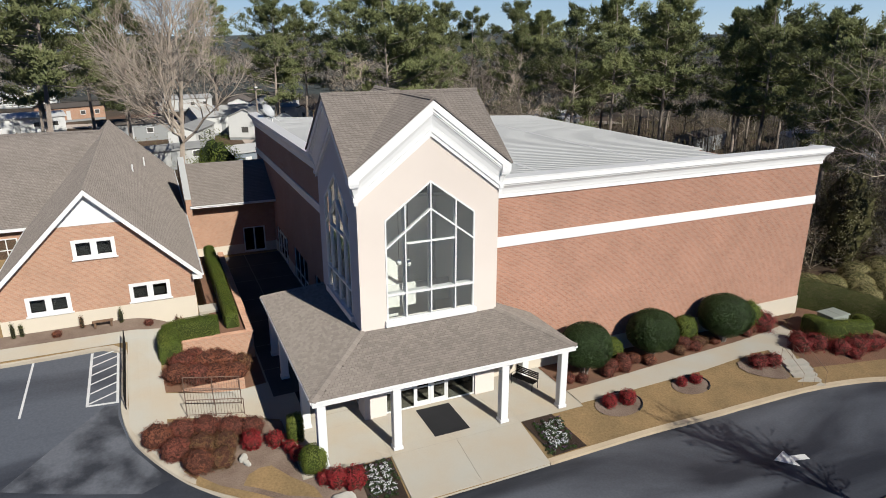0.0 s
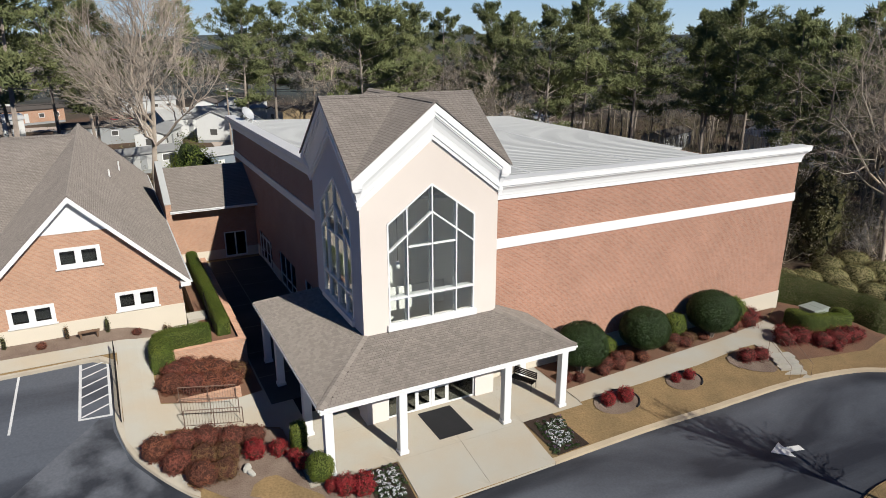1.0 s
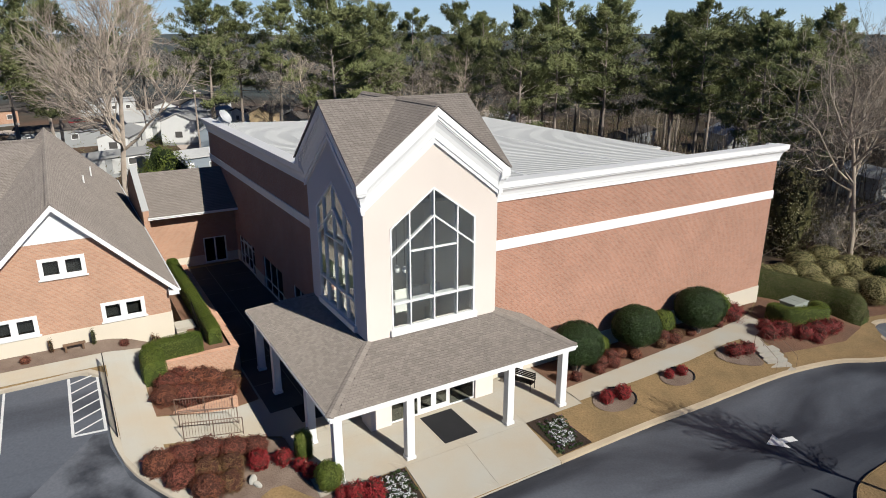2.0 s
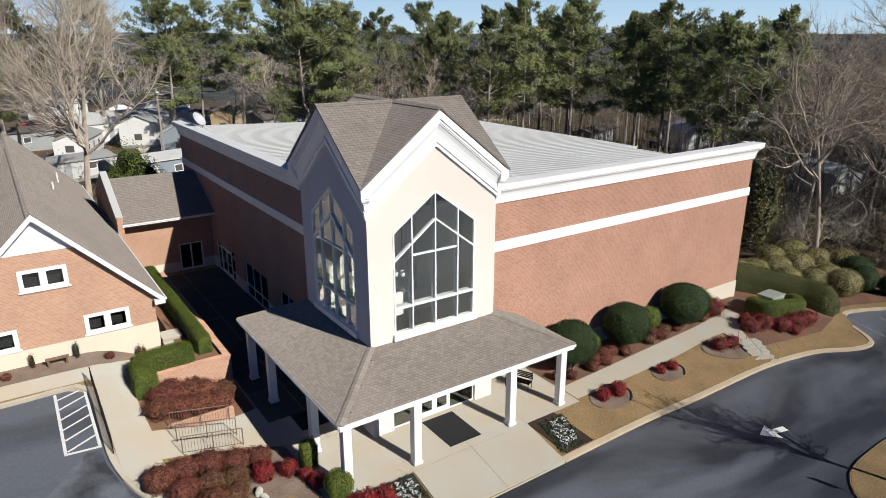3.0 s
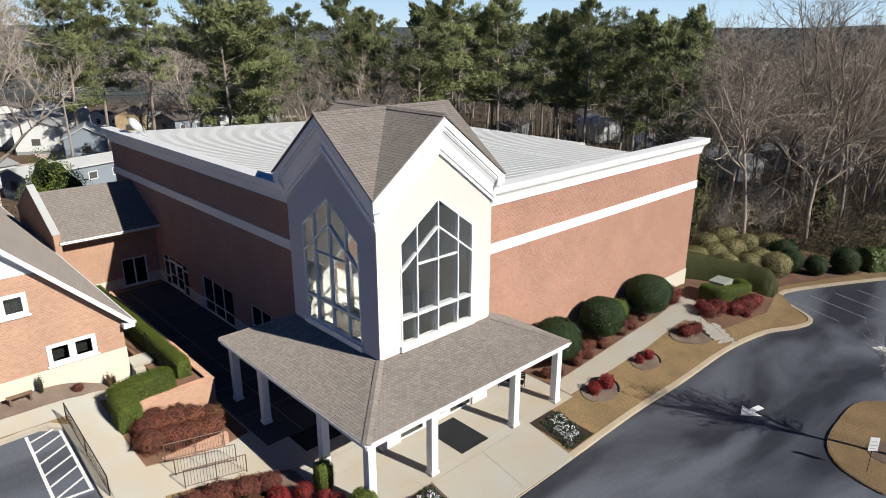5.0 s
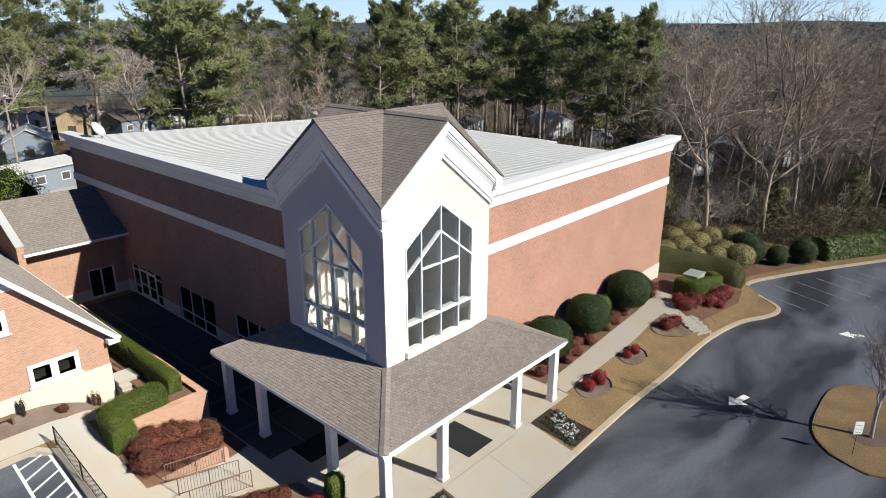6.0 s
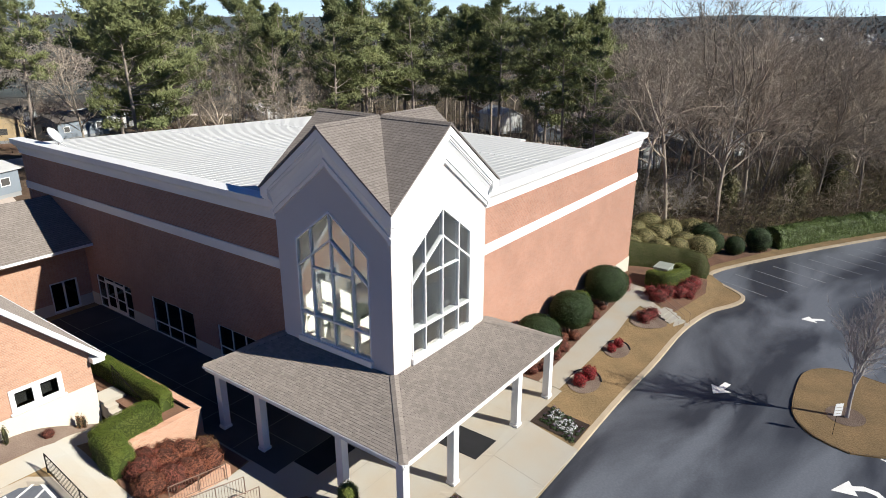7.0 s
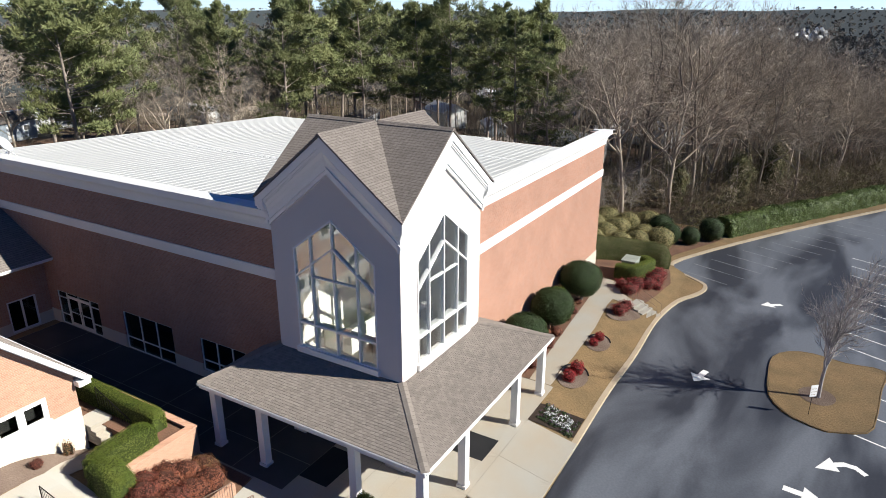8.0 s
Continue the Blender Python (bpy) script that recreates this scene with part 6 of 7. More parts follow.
for (bx, by, skew) in ((7.1, 22.7, 0.0), (15.75, 22.5, -0.35)):
    for r in range(9):
        for c in range(7):
            x = bx - 0.66 + c * 0.22 + prng.uniform(-0.05, 0.05) - skew * (r - 4) * 0.12
            y = by - 0.95 + r * 0.23 + prng.uniform(-0.05, 0.05)
            edge = abs(c - 3) > 2 or r in (0, 8)
            kind = 2 if edge or prng.random() < 0.12 else prng.randrange(2)
            if edge and prng.random() < 0.3:
                continue
            pansy = plant("pansy", PANSY[kind], (x, y), "white-flowered winter pansy in dark soil" if kind < 2 else "leafy dark winter pansy with few flowers", "flower", "bed pansies", prng.uniform(0, 6), prng.uniform(0.85, 1.25))
            tagged(pansy.children[1], "", "", "", "stuff")

# ---------------------------------------------------------------- trees
BIG = bare_tree_meshes(101, 26, 0.42, (12, 9, 7, 12), 0.40, 0.9, TANBARK, 0.09, 0.016)
BARE = [bare_tree_meshes(102 + i, 23.5, 0.5 + 0.1 * i, (11, 7, 5, 8), 0.34, 0.66, None, 0.035, 0.018) for i in range(5)]
SPARSE = [bare_tree_meshes(112 + i, 23.0, 0.6, (9, 6, 5, 7), 0.34, 0.66, None, 0.035, 0.021) for i in range(3)]
YOUNG = bare_tree_meshes(127, 8.6, 0.3, (17, 7, 5, 5), 0.3, 0.8, PALEBARK, 0.10, 0.010, 0.74)
BRUSH = [bare_tree_meshes(130 + i, 5.0, 0.9, (8, 5, 4), 0.02, 0.5, None, 0.04) for i in range(3)]
PINES = [pine_meshes(150 + i, 22.5, (0.42, 0.46, 0.36, 0.42, 0.3)[i], (0.21, 0.185, 0.225, 0.195, 0.2)[i], 42, 16, 20) for i in range(5)]
GREAT_PINE = pine_meshes(160, 24.5, 0.30, 0.26, 58, 20, 24, -2.05)
plant("pine_tree", GREAT_PINE, (30.4, 86.0), "great broad-crowned pine close behind the hall", "tree", "pines behind the hall", height=country)
plant("young_tree", YOUNG, (25.85, 10.77), "slender bare young tree on the traffic island", "tree", size=1.13, height=lambda x, y: road(x, y) + 0.08)
plant("bare_tree", BIG, (2.7, 80.5), "tall pale many-limbed bare hardwood behind the house", "tree", "bare hardwoods", 0.4, 1.0, height=country)
PINE_AT = [(-9.6, 77.5, 1.32, 1), (76.1, 68.9, 1.05, 1), (63.6, 110.5, 1.12, 2), (34.6, 126.0, 1.18, 3), (69.0, 49.4, 0.98, 1), (77.5, 56.8, 1.03, 0), (82.5, 74.6, 1.08, 2), (52.7, 75.8, 1.05, 4), (89.3, 56.2, 1.12, 3),
           (65.2, 72.2, 1.1, 2), (60.5, 77.0, 1.06, 0), (-11.4, 94.3, 1.12, 3), (-7.2, 104.8, 1.2, 0), (-3.0, 119.0, 1.15, 2), (20.3, 118.3, 1.1, 4), (29.1, 133.0, 1.15, 2), (42.3, 96.1, 1.0, 1),
           (52.8, 107.7, 1.06, 4), (66.9, 43.8, 0.9, 4), (73.1, 62.1, 1.08, 0), (22.4, 126.0, 1.14, 0), (45.0, 118.0, 1.08, 3), (70.0, 92.0, 1.1, 4), (84.0, 92.0, 1.1, 1), (96.0, 78.0, 1.12, 2), (-24.0, 118.0, 1.15, 1), (-17.0, 131.0, 1.2, 4),
           (12.0, 133.0, 1.2, 1), (58.0, 92.0, 1.0, 0), (49.0, 84.0, 0.92, 3), (33.0, 90.0, 0.95, 2), (106.0, 96.0, 1.15, 0), (118.0, 70.0, 1.12, 3), (75.0, 118.0, 1.12, 1), (92.0, 108.0, 1.15, 4), (-2.5, 90.5, 1.0, 1), (56.0, 128.0, 1.15, 0), (70.5, 78.0, 1.05, 0), (72.0, 55.5, 0.95, 2), (100.0, 88.0, 1.1, 2)]
for i, (x, y, s, k) in enumerate(PINE_AT):
    plant("pine_tree", PINES[k], (x, y), "tall green pine with bare lower trunk among other trees", "tree", "pines behind the hall", i * 2.1, s * (0.93 if x < 60 else 0.97), height=country)
trng = random.Random(33)
BARE_AT = []
# open ground round the trailers in the woods
CLEARINGS = [(hx - 0.91 * d, hy - 0.41 * d, r) for hx, hy in ((95.5, 49.5), (149.0, 66.8), (116.5, 88.5), (119.0, 42.5), (111.5, 49.0), (113.0, 74.0)) for d, r in ((0, 5.5), (9, 4.5), (18, 3.5))]
# woods to the east, thick and leafless
tries = 0
while len(BARE_AT) < 104 and tries < 4000:
    tries += 1
    x, y = 56 + 100 * trng.random() ** 1.5, trng.uniform(-16, 88)
    if y < 26.0 - (x - 57) * 0.537 or any((x - a) ** 2 + (y - b) ** 2 < 22 for a, b, _ in BARE_AT):
        continue
    if y > 39 + 0.45 * (x - 65):
        continue
    if any((x - a) ** 2 + (y - b) ** 2 < r * r for a, b, r in CLEARINGS):
        continue
    BARE_AT.append((x, y, trng.uniform(0.75, 1.1) * (0.78 + 0.32 * sstep(6, 32, y))))
for x, y, s in ((48.0, 79.5, 0.95), (45.0, 88.0, 0.9), (56.5, 84.0, 1.0), (39.0, 82.0, 0.85), (37.5, 92.0, 0.9), (25.5, 104.0, 0.75), 
                (34.0, 108.0, 1.0), (47.0, 104.0, 1.0), (55.0, 100.0, 1.05), (-28.0, 104.0, 1.0), (62.0, 84.0, 0.95), (-34.0, 92.0, 1.0), (43.0, 75.5, 0.75), (66.0, 100.0, 1.0)):
    BARE_AT.append((x, y, s * 0.78))
# more hardwoods beyond the pines, and their brush
BACK = [bare_tree_meshes(118 + i, 17.0, 0.6, (8, 5, 4, 6), 0.3, 0.7, None, 0.035, 0.024) for i in range(2)]
for i in range(34):
    x, y = trng.uniform(92, 165), trng.uniform(92, 152)
    if y > 52 + 0.5 * (x - 65):
        plant("bare_tree", BACK[i % 2], (x, y), "leafless hardwood far behind the pines", "tree", "bare hardwoods", i * 2.7, trng.uniform(0.7, 1.0), height=country)
for i, (x, y, s) in enumerate(BARE_AT):
    plant("bare_tree", BARE[i % 5] if x < 84 else SPARSE[i % 3], (x, y), "leafless grey-brown hardwood in the winter woods", "tree", "bare hardwoods", i * 1.9, s, height=country)
for i in range(70):
    t = i / 70
    x = 47 + 55 * t + trng.uniform(-3, 14)
    y = 34.0 - 36 * t + trng.uniform(-3, 20)
    if y < 24.2 - (x - 57) * 0.537:
        y = 24.2 - (x - 57) * 0.537 + trng.uniform(0, 4)
    plant("thicket", BRUSH[i % 3], (x, y), "tangled brown leafless thicket at the edge of the woods", "bush", "woodland thickets", i * 2.3, trng.uniform(0.8, 1.35), height=country)
# tangled undergrowth along the edge of the woods, past counting
low = Soup()
urng = random.Random(61)
for i in range(24000):
    x = 45 + 70 * urng.random()
    edge = (36.5 if x < 58 else 23.6 - (x - 57) * 0.537)
    y = edge + 26 * urng.random() ** 1.5
    z = country(x, y)
    lump = 0.5 + 0.5 * noise.noise(Vector((x * 0.22, y * 0.22, 5.0)))
    p = Vector((x, y, z + urng.random() ** 1.3 * (1.2 + 4.6 * lump)))
    d = rand_dir(urng, 0.5)
    q = p + d * urng.uniform(0.6, 1.9)
    m = p.lerp(q, 0.5) + rand_dir(urng) * 0.35
    w = d.orthogonal().normalized() * urng.uniform(0.015, 0.04)
    low.tri(p - w, p + w, m)
    low.tri(m - w, m + w, q)
    if urng.random() < 0.5:
        e, g = rand_dir(urng) * 0.14, rand_dir(urng) * 0.12
        low.tri(m - e, m + e, m + g)
for i in range(44000):
    x, y = urng.uniform(-34, 165), 52 + 96 * urng.random()
    if x < 60 and y < 70 or y < 42 + 0.45 * (x - 65) or x < 50 and 82 < y and i % 4:
        continue
    if any((x - a) ** 2 + (y - b) ** 2 < r * r for a, b, r in ((12.6, 94.5, 8), (16, 108, 9), (20, 112, 9), (17, 124, 8), (42, 127, 8), (116.5, 88.5, 9), (108, 84, 7), (113, 74.5, 6), (84.5, 128, 8), (33.6, 133.5, 6), (15.4, 127.3, 5), (9.5, 121, 7))):
        continue
    lump = 0.5 + 0.5 * noise.noise(Vector((x * 0.16, y * 0.16, 9.0)))
    p = Vector((x, y, country(x, y) + urng.random() ** 1.5 * (0.5 + 3.4 * lump * lump)))
    q = p + rand_dir(urng, 0.6) * urng.uniform(0.5, 1.6)
    w = rand_dir(urng) * urng.uniform(0.02, 0.06)
    low.tri(p - w, p + w, q)
    if lump > 0.5:
        e, g = rand_dir(urng) * 0.2, rand_dir(urng) * 0.16
        low.tri(q - e, q + e, q + g)
ob = new("undergrowth", low.mesh("undergrowth", TANGLE))
tagged(ob, "brown and olive tangle of vines and brush at the woods' edge", "undergrowth", "", "stuff")
# thin saplings and brush deep in the woods, past counting
deep = Soup()
for i in range(1500):
    x, y = 62 + 110 * urng.random(), urng.uniform(-30, 95)
    if y < 27.0 - (x - 57) * 0.537 or (x < 64 and y > 55):
        continue
    base, tall = Vector((x, y, country(x, y) - 0.2)), urng.uniform(4, 13)
    top = base + Vector((urng.uniform(-1, 1), urng.uniform(-1, 1), tall))
    wide = Vector((urng.uniform(-1, 1), urng.uniform(-1, 1), 0)).normalized() * urng.uniform(0.04, 0.10)
    deep.tri(base - wide, base + wide, top)
    deep.tri(base - wide.cross(Vector((0, 0, 1))), base + wide.cross(Vector((0, 0, 1))), top)
    for k in range(16):
        p = base.lerp(top, urng.uniform(0.2, 1.0))
        q = p + rand_dir(urng, 0.5) * urng.uniform(0.8, 2.6)
        w = wide * 0.35
        deep.tri(p - w, p + w, q)
ob = new("saplings", deep.mesh("saplings", GREYBARK))
tagged(ob, "grey-brown leafless saplings and brush filling the woods", "undergrowth", "", "stuff")
plant("evergreen_bush", shrub_meshes(95, 2.5, 2.5, 4.6, 0.12, 6500, HEDGELEAF, 0.6, 2.0, ragged=0.12, inner=GREENCORE, tilt=0.7), (6.0, 71.7), "loose green evergreen behind the brick passage", "bush", height=country)

IVY = shade("ivy_leaf", (0.13, 0.132, 0.05), 0.6, 0.3, 1.5, 4, 0, island=0.6, second=(0.17, 0.14, 0.085))
for i, (x, y, r, h) in enumerate(((55.2, 36.5, 2.0, 8.5), (58.5, 39.5, 1.8, 6.5), (73.5, 21.5, 1.5, 6.0), (66.5, 27.5, 1.3, 5.0), (81.0, 18.5, 1.6, 6.5))):
    plant("ivy_tree", shrub_meshes(200 + i, r, r, h * 0.53, 0.13, 5000, IVY, 0.5, 2.2, ragged=0.25, inner=OLIVECORE, tilt=0.9), (x, y), "dead trunk smothered in olive-green ivy", "tree", "ivy-clad trees", i * 1.1, height=country)
FAN = bare_tree_meshes(141, 5.9, 1.0, (13, 7, 6, 3), 0.02, 0.5, PALEBARK)
for i, (x, y, s) in enumerate(((62.5, 31.5, 1.05), (59.0, 34.5, 0.8), (70.0, 27.0, 0.8))):
    plant("bare_shrub", FAN, (x, y), "pale fan-shaped bare shrub at the edge of the woods", "bush", "bare shrubs", i * 2.0, s, height=country)

# far woods, past counting
far = Soup()
frng = random.Random(77)
for i in range(9500):
    a = radians(frng.uniform(-32, 126))
    r = 170 * (2700 / 170) ** (frng.random() ** 1.05)
    x, y = 10 + r * math.cos(a), 30 + r * math.sin(a)
    z = country(x, y)
    h = frng.uniform(9, 17)
    w = h * frng.uniform(0.24, 0.36)
    n = 44 if r < 330 else (24 if r < 700 else 12)
    fine = 0.15 if r < 330 else (0.25 if r < 700 else 0.75)
    if r > 700:
        h *= 0.6
    for k in range(n):
        d = rand_dir(frng, 0.3)
        p = Vector((x, y, z + h * 0.62)) + Vector((d.x * w, d.y * w, d.z * h * 0.42)) * frng.uniform(0.5, 1.0)
        e = rand_dir(frng) * w * fine
        g = rand_dir(frng) * w * fine
        far.tri(p - e, p + e, p + g)
FAR = shade("far_woods", (0.13, 0.13, 0.115), 0.95, 0.3, 60, 0.6, 0, island=0.4, second=(0.19, 0.158, 0.132), blotch=0.35)
ob = new("far_woods", far.mesh("far_woods", FAR))
tagged(ob, "distant mixed winter woods out to the hills", "woods", "", "stuff")

# open sky low in the north and east, beyond the hills
band = bpy.data.materials.new("low_sky")
band.use_nodes = True
bn, bl = band.node_tree.nodes, band.node_tree.links
bn.remove(bn["Principled BSDF"])
glow, grade, span, cut, place = bn.new("ShaderNodeEmission"), bn.new("ShaderNodeMix"), bn.new("ShaderNodeMapRange"), bn.new("ShaderNodeSeparateXYZ"), bn.new("ShaderNodeNewGeometry")
grade.data_type = "RGBA"
grade.inputs["A"].default_value, grade.inputs["B"].default_value = (0.52, 0.68, 0.80, 1), (0.26, 0.48, 0.76, 1)
span.inputs["From Min"].default_value, span.inputs["From Max"].default_value = 40, 420
bl.new(place.outputs["Position"], cut.inputs[0]), bl.new(cut.outputs["Z"], span.inputs["Value"]), bl.new(span.outputs["Result"], grade.inputs["Factor"])
bl.new(grade.outputs["Result"], glow.inputs["Color"]), bl.new(glow.outputs[0], bn["Material Output"].inputs["Surface"])
arc = [radians(-14 + 120 * i / 48) for i in range(49)]
bv = [(3900 * math.cos(a), 3900 * math.sin(a), z) for z in (-60, 700) for a in arc]
tagged(raw("backdrop", bv, [(i, i + 1, 50 + i, 49 + i) for i in range(48)], band), "clear pale blue winter sky above the hills", "sky", "", "structure")


# ---------------------------------------------------------------- trailers and small houses behind the trees
TINTS = {"white": SIDING, "blue": shade("blue_siding", (0.25, 0.29, 0.33), 0.7, 0.1, 3, 12, 0.1, 0.003), "tan": shade("tan_siding", (0.56, 0.42, 0.25), 0.7, 0.1, 3, 12, 0.1, 0.003),
         "brick": HOUSE_BRICK, "grey": shade("grey_siding", (0.33, 0.34, 0.34), 0.7, 0.1, 3, 12, 0.1, 0.003)}


def home(x, y, turn, long, wide, high, pitch, wall, roof, label):
    z = country(x, y)
    ob = thing("mobile_home", label, "house", Matrix.Translation((x, y, z)) @ Matrix.Rotation(radians(turn), 4, "Z"), "homes behind the trees")
    a, b = long / 2, wide / 2
    part("skirting", boxes((-a + 0.05, a - 0.05, -b + 0.05, b - 0.05, -1.0, 0.5)), TINTS["grey"], ob)
    bm = bmesh.new()
    rise = b * pitch
    prism(bm, [(-a, -b, 0.5), (-a, b, 0.5), (-a, b, 0.5 + high), (-a, 0, 0.5 + high + rise), (-a, -b, 0.5 + high)], (long, 0, 0))
    part("body", bm, TINTS[wall], ob)
    for s in (-1, 1):
        bm = bmesh.new()
        prism(bm, [(-a - 0.3, 0, 0.56 + high + rise), (-a - 0.3, s * (b + 0.3), 0.56 + high - 0.3 * pitch), (a + 0.3, s * (b + 0.3), 0.56 + high - 0.3 * pitch), (a + 0.3, 0, 0.56 + high + rise)], (0, 0, 0.12))
        part("roof", bm, roof, ob)
    if "shed" in label:
        return
    for s in (-1, 1):
        for k in range(int(long / 3.2)):
            u = -a + 1.6 + k * 3.2
            if k == 1:
                part("door", boxes((u - 0.45, u + 0.45, s * b - 0.03, s * b + 0.03, 0.55, 2.5)), TINTS["white"] if wall != "white" else TINTS["grey"], ob)
            else:
                win = part("window", boxes((u - 0.6, u + 0.6, s * b - 0.03, s * b + 0.04, 1.4, 2.4)), WHITE, ob)
                part("pane", boxes((u - 0.5, u + 0.5, s * b - 0.045, s * b + 0.055, 1.5, 2.3)), INSIDE_DARK, win)
    part("window", boxes((-a - 0.04, -a + 0.03, -0.6, 0.6, 1.4, 2.4)), INSIDE_DARK, ob)
    part("window", boxes((a - 0.03, a + 0.04, -0.6, 0.6, 1.4, 2.4)), INSIDE_DARK, ob)


for x, y, turn, lg, wd, hi, pt, wall, roof, lab in (
        (12.6, 94.5, 18, 13, 5, 2.6, 0.25, "blue", TINROOF, "pale blue trailer with white metal roof"), (6.5, 121, 70, 11, 4.5, 2.6, 0.35, "white", TINROOF, "white trailer with pale roof"),
        (20.5, 114.5, 72, 7, 5.6, 3.0, 0.55, "blue", TINROOF, "blue-grey gabled cottage with white trim and pale roof"), (17.5, 127, 62, 8, 6, 3.6, 0.45, "white", TINROOF, "white gabled cottage with pale roof"),
        (-2.4, 132, 10, 12, 4.5, 2.6, 0.3, "grey", DARKROOF, "grey trailer with dark roof"), (12.5, 135, 20, 11, 6, 3.2, 0.5, "white", TINROOF, "white cottage among bare trees"), (27, 155, 55, 10, 7, 3.8, 0.5, "white", DARKROOF, "tall white gabled house with dark roof"),
        (24.5, 150, 20, 12, 5, 2.7, 0.3, "white", TINROOF, "white trailer with pale roof"), (36.5, 145, 15, 12, 5, 2.7, 0.3, "white", DARKROOF, "white trailer with dark roof"),
        (33.6, 133.5, 60, 6, 4.5, 3.4, 0.5, "tan", DARKROOF, "tan cottage with dark roof"), (42.0, 129, 15, 10, 6, 2.6, 0.35, "blue", DARKROOF, "blue trailer with dark roof"),
        (84.5, 128, 20, 13, 5, 2.7, 0.3, "white", TINROOF, "white trailer with pale roof"), (60, 138, 15, 12, 5, 2.7, 0.3, "grey", TINROOF, "grey trailer with pale roof"),
        (116.5, 88.5, 62, 9, 6, 3.2, 0.5, "white", TINROOF, "white gabled shed among pines"), (103, 102, 20, 13, 5, 2.7, 0.3, "grey", DARKROOF, "grey trailer with dark roof"),
        (119, 42.5, 65, 10, 6, 3.0, 0.4, "white", TINROOF, "white gabled shed deep in the woods"), (111.5, 49.2, 20, 8, 5, 2.7, 0.3, "grey", TINROOF, "grey trailer with pale roof in the woods"), (113, 74.5, 35, 9, 4, 1.6, 0.5, "blue", TINROOF, "low shed under a pale tarpaulin roof"), (184, 22.5, 40, 12, 6, 3, 0.4, "white", TINROOF, "white house far off in the woods"), (148.4, 66.6, 30, 12, 5, 2.7, 0.3, "white", TINROOF, "white trailer deep in the woods"),
        (95.5, 49.5, 70, 8, 5, 2.9, 0.4, "white", TINROOF, "white gabled shed in a clearing of the woods"), (196, 82, 30, 14, 6, 3, 0.4, "white", TINROOF, "white house far off in the woods"),
        (-36, 228, 0, 24, 8, 4, 0.3, "white", TINROOF, "long white building far off"), (9, 188, 10, 13, 5, 2.7, 0.3, "white", TINROOF, "white trailer with pale roof"),
        (21, 171, 80, 11, 5, 2.7, 0.4, "white", DARKROOF, "white trailer with dark roof"), (-22, 150, 15, 13, 5, 2.7, 0.3, "white", TINROOF, "white trailer with pale roof"),
        (-16, 172, 30, 13, 5, 2.7, 0.3, "brick", DARKROOF, "low brick trailer with dark roof"), (2.5, 101, 20, 11, 4.5, 2.2, 0.22, "white", TINROOF, "low white trailer with pale roof"),
        (-30, 128, 10, 12, 5, 2.7, 0.3, "brick", DARKROOF, "low brick house with dark roof"), (90, 140, 10, 12, 5, 2.7, 0.3, "blue", TINROOF, "blue trailer with pale roof"),
        (131, 101, 50, 12, 5, 2.7, 0.3, "brick", DARKROOF, "brick cottage among pines"), (160, 100, 30, 12, 5, 2.7, 0.3, "white", TINROOF, "white trailer among trees"), (47, 133, 15, 12, 5, 2.7, 0.3, "white", TINROOF, "white trailer with pale roof")):
    home(x, y, turn, lg, wd, hi, pt, wall, roof, lab)
GRAVEL = shade("pale_gravel", (0.42, 0.37, 0.33), 0.95, 0.2, 6, 3, 0.4, 0.02, second=(0.32, 0.26, 0.22))


def lane(line, wide, label):
    pts = curve_through(line, 4.0)
    left, right = [], []
    for i, p in enumerate(pts):
        d = (pts[min(i + 1, len(pts) - 1)] - pts[max(i - 1, 0)]).normalized()
        left.append((p.x - d.y * wide / 2, p.y + d.x * wide / 2)), right.append((p.x + d.y * wide / 2, p.y - d.x * wide / 2))
    patch("lane", left + right[::-1], country, 0.12, GRAVEL, 3.0, label=label, category="road")


lane([(-60, 112), (-20, 111), (10, 112), (40, 113), (70, 119), (100, 122)], 7, "pale gravel lane between trailers")
lane([(14, 88), (17, 104), (18, 125), (19, 160), (22, 200)], 6, "pale gravel lane between trailers")
lane([(95, 60), (112, 74), (135, 84), (165, 90)], 6, "pale gravel lane in the woods")
lane([(-60, 160), (0, 158), (60, 160), (120, 150)], 8, "pale street beyond the trailers")
# far settlement of pale houses on the hillside
fs = random.Random(8)
for i in range(60):
    a = radians(fs.uniform(1, 10))
    r = fs.uniform(850, 1250)
    x, y = r * math.cos(a) - 10, 12 + r * math.sin(a)
    bm = bmesh.new()
    w, d, h = fs.uniform(5, 7), fs.uniform(4, 5), fs.uniform(1.5, 3)
    prism(bm, [(-w / 2, -d / 2, -3), (-w / 2, d / 2, -3), (-w / 2, d / 2, h), (-w / 2, 0, h + 3), (-w / 2, -d / 2, h)], (w, 0, 0))
    ob = thing("far_house", "small pale house on a far hillside", "house", Matrix.Translation((x, y, country(x, y) + 5)) @ Matrix.Rotation(fs.uniform(0, 3), 4, "Z"), "far houses")
    part("body", bm, TINTS["grey"] if i % 3 else SIDING, ob)
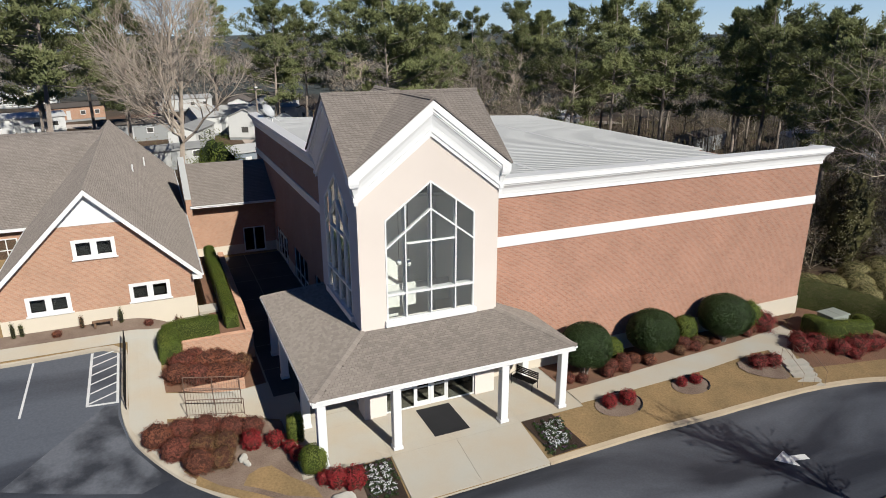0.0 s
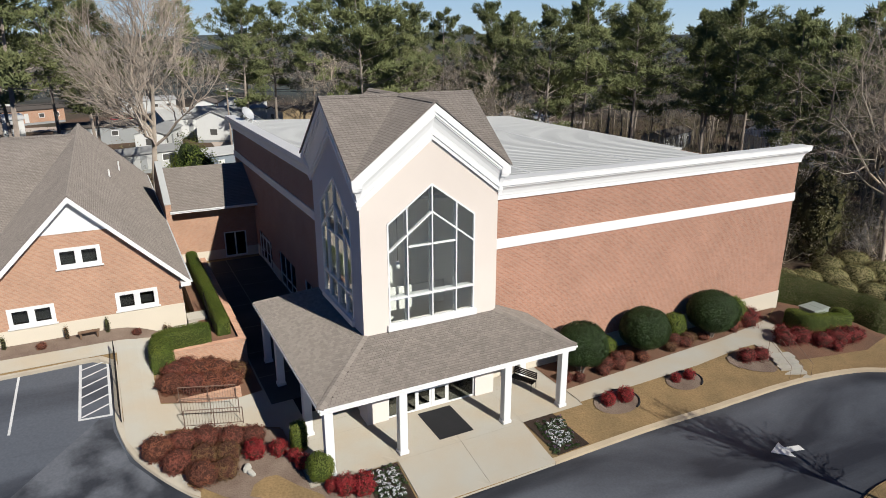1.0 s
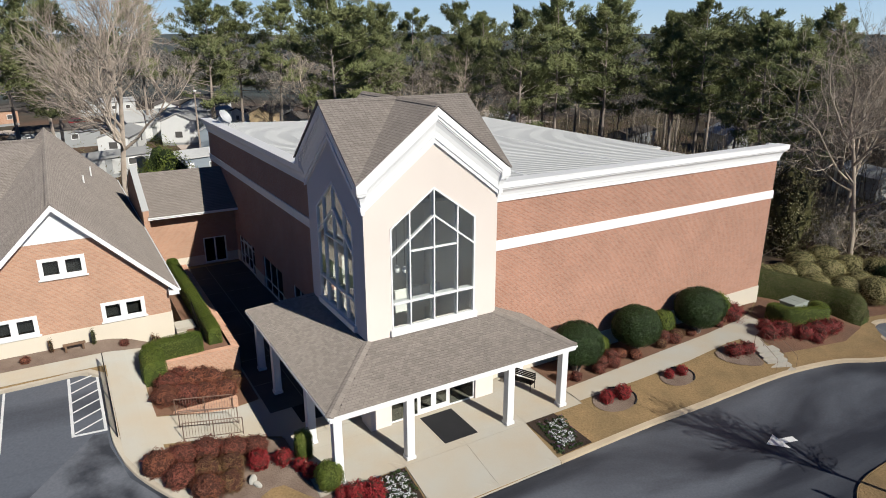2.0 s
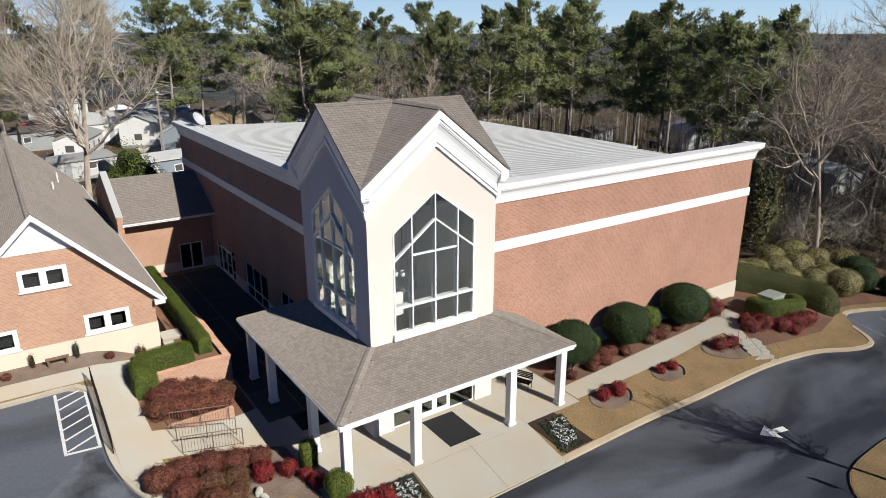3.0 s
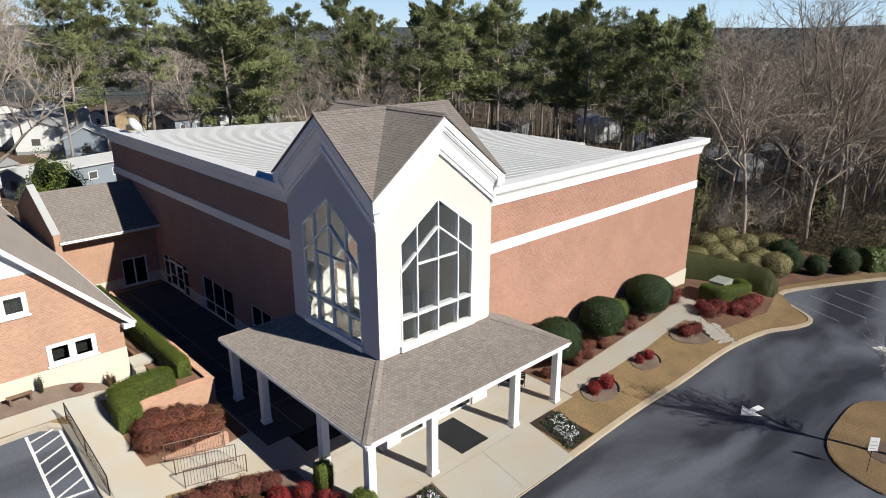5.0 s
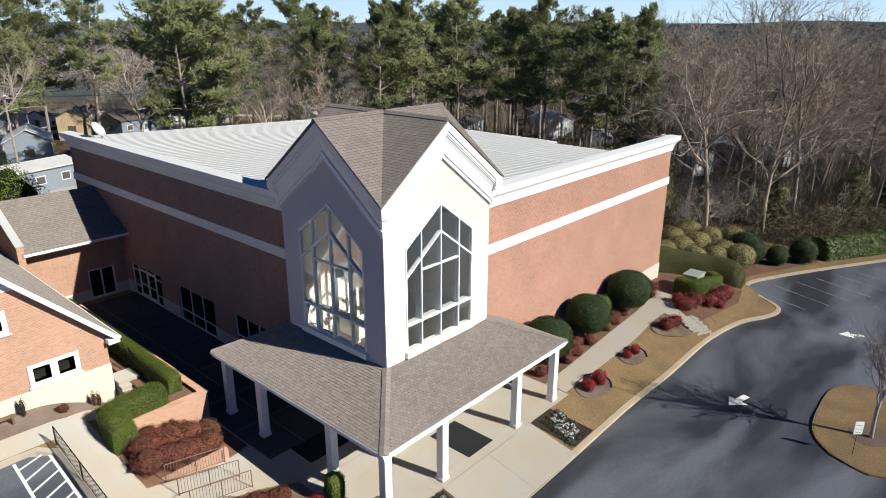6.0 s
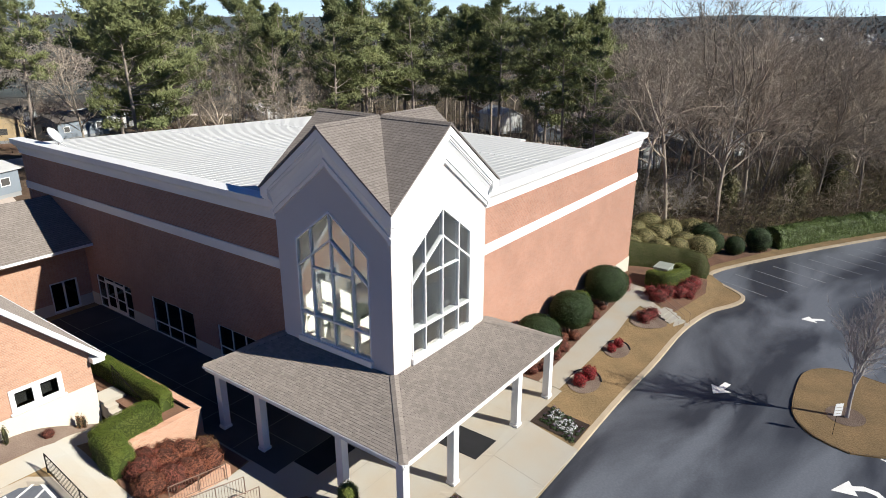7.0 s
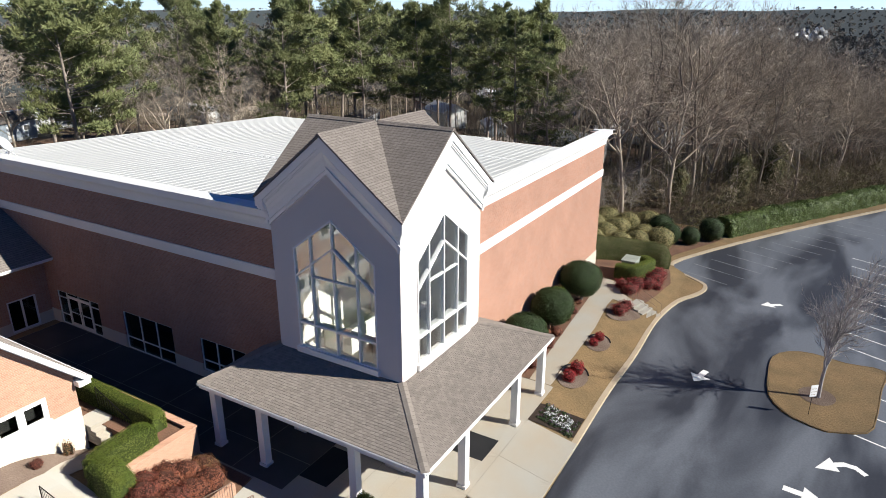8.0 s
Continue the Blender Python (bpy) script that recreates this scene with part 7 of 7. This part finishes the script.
# utility pole and wires
pole = thing("utility_pole", "wooden utility pole with a lamp and wires", "pole", (14.5, 99.0, country(14.5, 99.0)))
bm = bmesh.new()
tube(bm, [(0, 0, -0.5), (0, 0, 11.5)], [0.16, 0.10], 8)
part("post", bm, BARK, pole)
part("crossarm", boxes((-0.9, 0.9, -0.06, 0.06, 10.6, 10.75)), BARK, pole)
part("lamp_head", boxes((-0.2, 0.2, -0.7, -0.2, 10.9, 11.1), bevel=0.04), SIDING, pole)
for k in (-0.8, 0.8):
    bm = bmesh.new()
    tube(bm, [(k + 45 * (t - 0.5) * 2, 3 * (t - 0.5), 10.75 - 1.2 * (1 - (1 - 2 * abs(t - 0.5)) ** 2)) for t in np.linspace(0, 1, 17)], 0.015, 4)
    part("wire", bm, IRON, pole)


# cars parked among the trailers
def car(x, y, turn, paint, label, tall=1.45):
    ob = thing("parked_car", label, "car", Matrix.Translation((x, y, country(x, y) + 0.12)) @ Matrix.Rotation(radians(turn), 4, "Z"), "cars by the trailers")
    bm = bmesh.new()
    prism(bm, [(-2.25, -0.88, 0.35), (2.25, -0.88, 0.35), (2.3, -0.88, 0.7), (1.9, -0.88, 0.88), (0.95, -0.88, 0.95), (-2.1, -0.88, 0.98), (-2.3, -0.88, 0.75)], (0, 1.76, 0))
    bmesh.ops.bevel(bm, geom=bm.edges[:], offset=0.06, segments=2, affect="EDGES")
    part("body", bm, paint, ob)
    bm = bmesh.new()
    prism(bm, [(-1.9, -0.78, 0.95), (0.95, -0.78, 0.93), (0.25, -0.78, tall), (-1.5, -0.78, tall)], (0, 1.56, 0))
    part("cabin", bm, INSIDE_DARK, ob, "dark glass")
    part("roof", boxes((-1.5, 0.25, -0.76, 0.76, tall, tall + 0.05), bevel=0.02), paint, ob)
    for u in (-1.4, 1.4):
        for v in (-0.82, 0.82):
            bm = bmesh.new()
            tube(bm, [(u, v - 0.1, 0.33), (u, v + 0.1, 0.33)], 0.33, 14)
            part("wheel", bm, RUBBER, ob)


CARPAINT = {k: shade(k + "_car_paint", c, 0.3, 0.05, 2, 20, 0, spec=0.5) for k, c in (("silver", (0.42, 0.41, 0.38)), ("red", (0.30, 0.02, 0.02)), ("white", (0.7, 0.7, 0.7)), ("dark", (0.03, 0.035, 0.045)))}
car(15.4, 127.3, 75, CARPAINT["silver"], "silver estate car on a gravel yard", 1.7), car(2.2, 163.5, 10, CARPAINT["red"], "red car on the street beyond the trailers")
car(-8.5, 141.0, 60, CARPAINT["dark"], "dark car beside a trailer"), car(31.5, 139.0, 20, CARPAINT["white"], "white car beside a cottage"), car(104.0, 62.0, 40, CARPAINT["dark"], "dark car in a clearing of the woods")
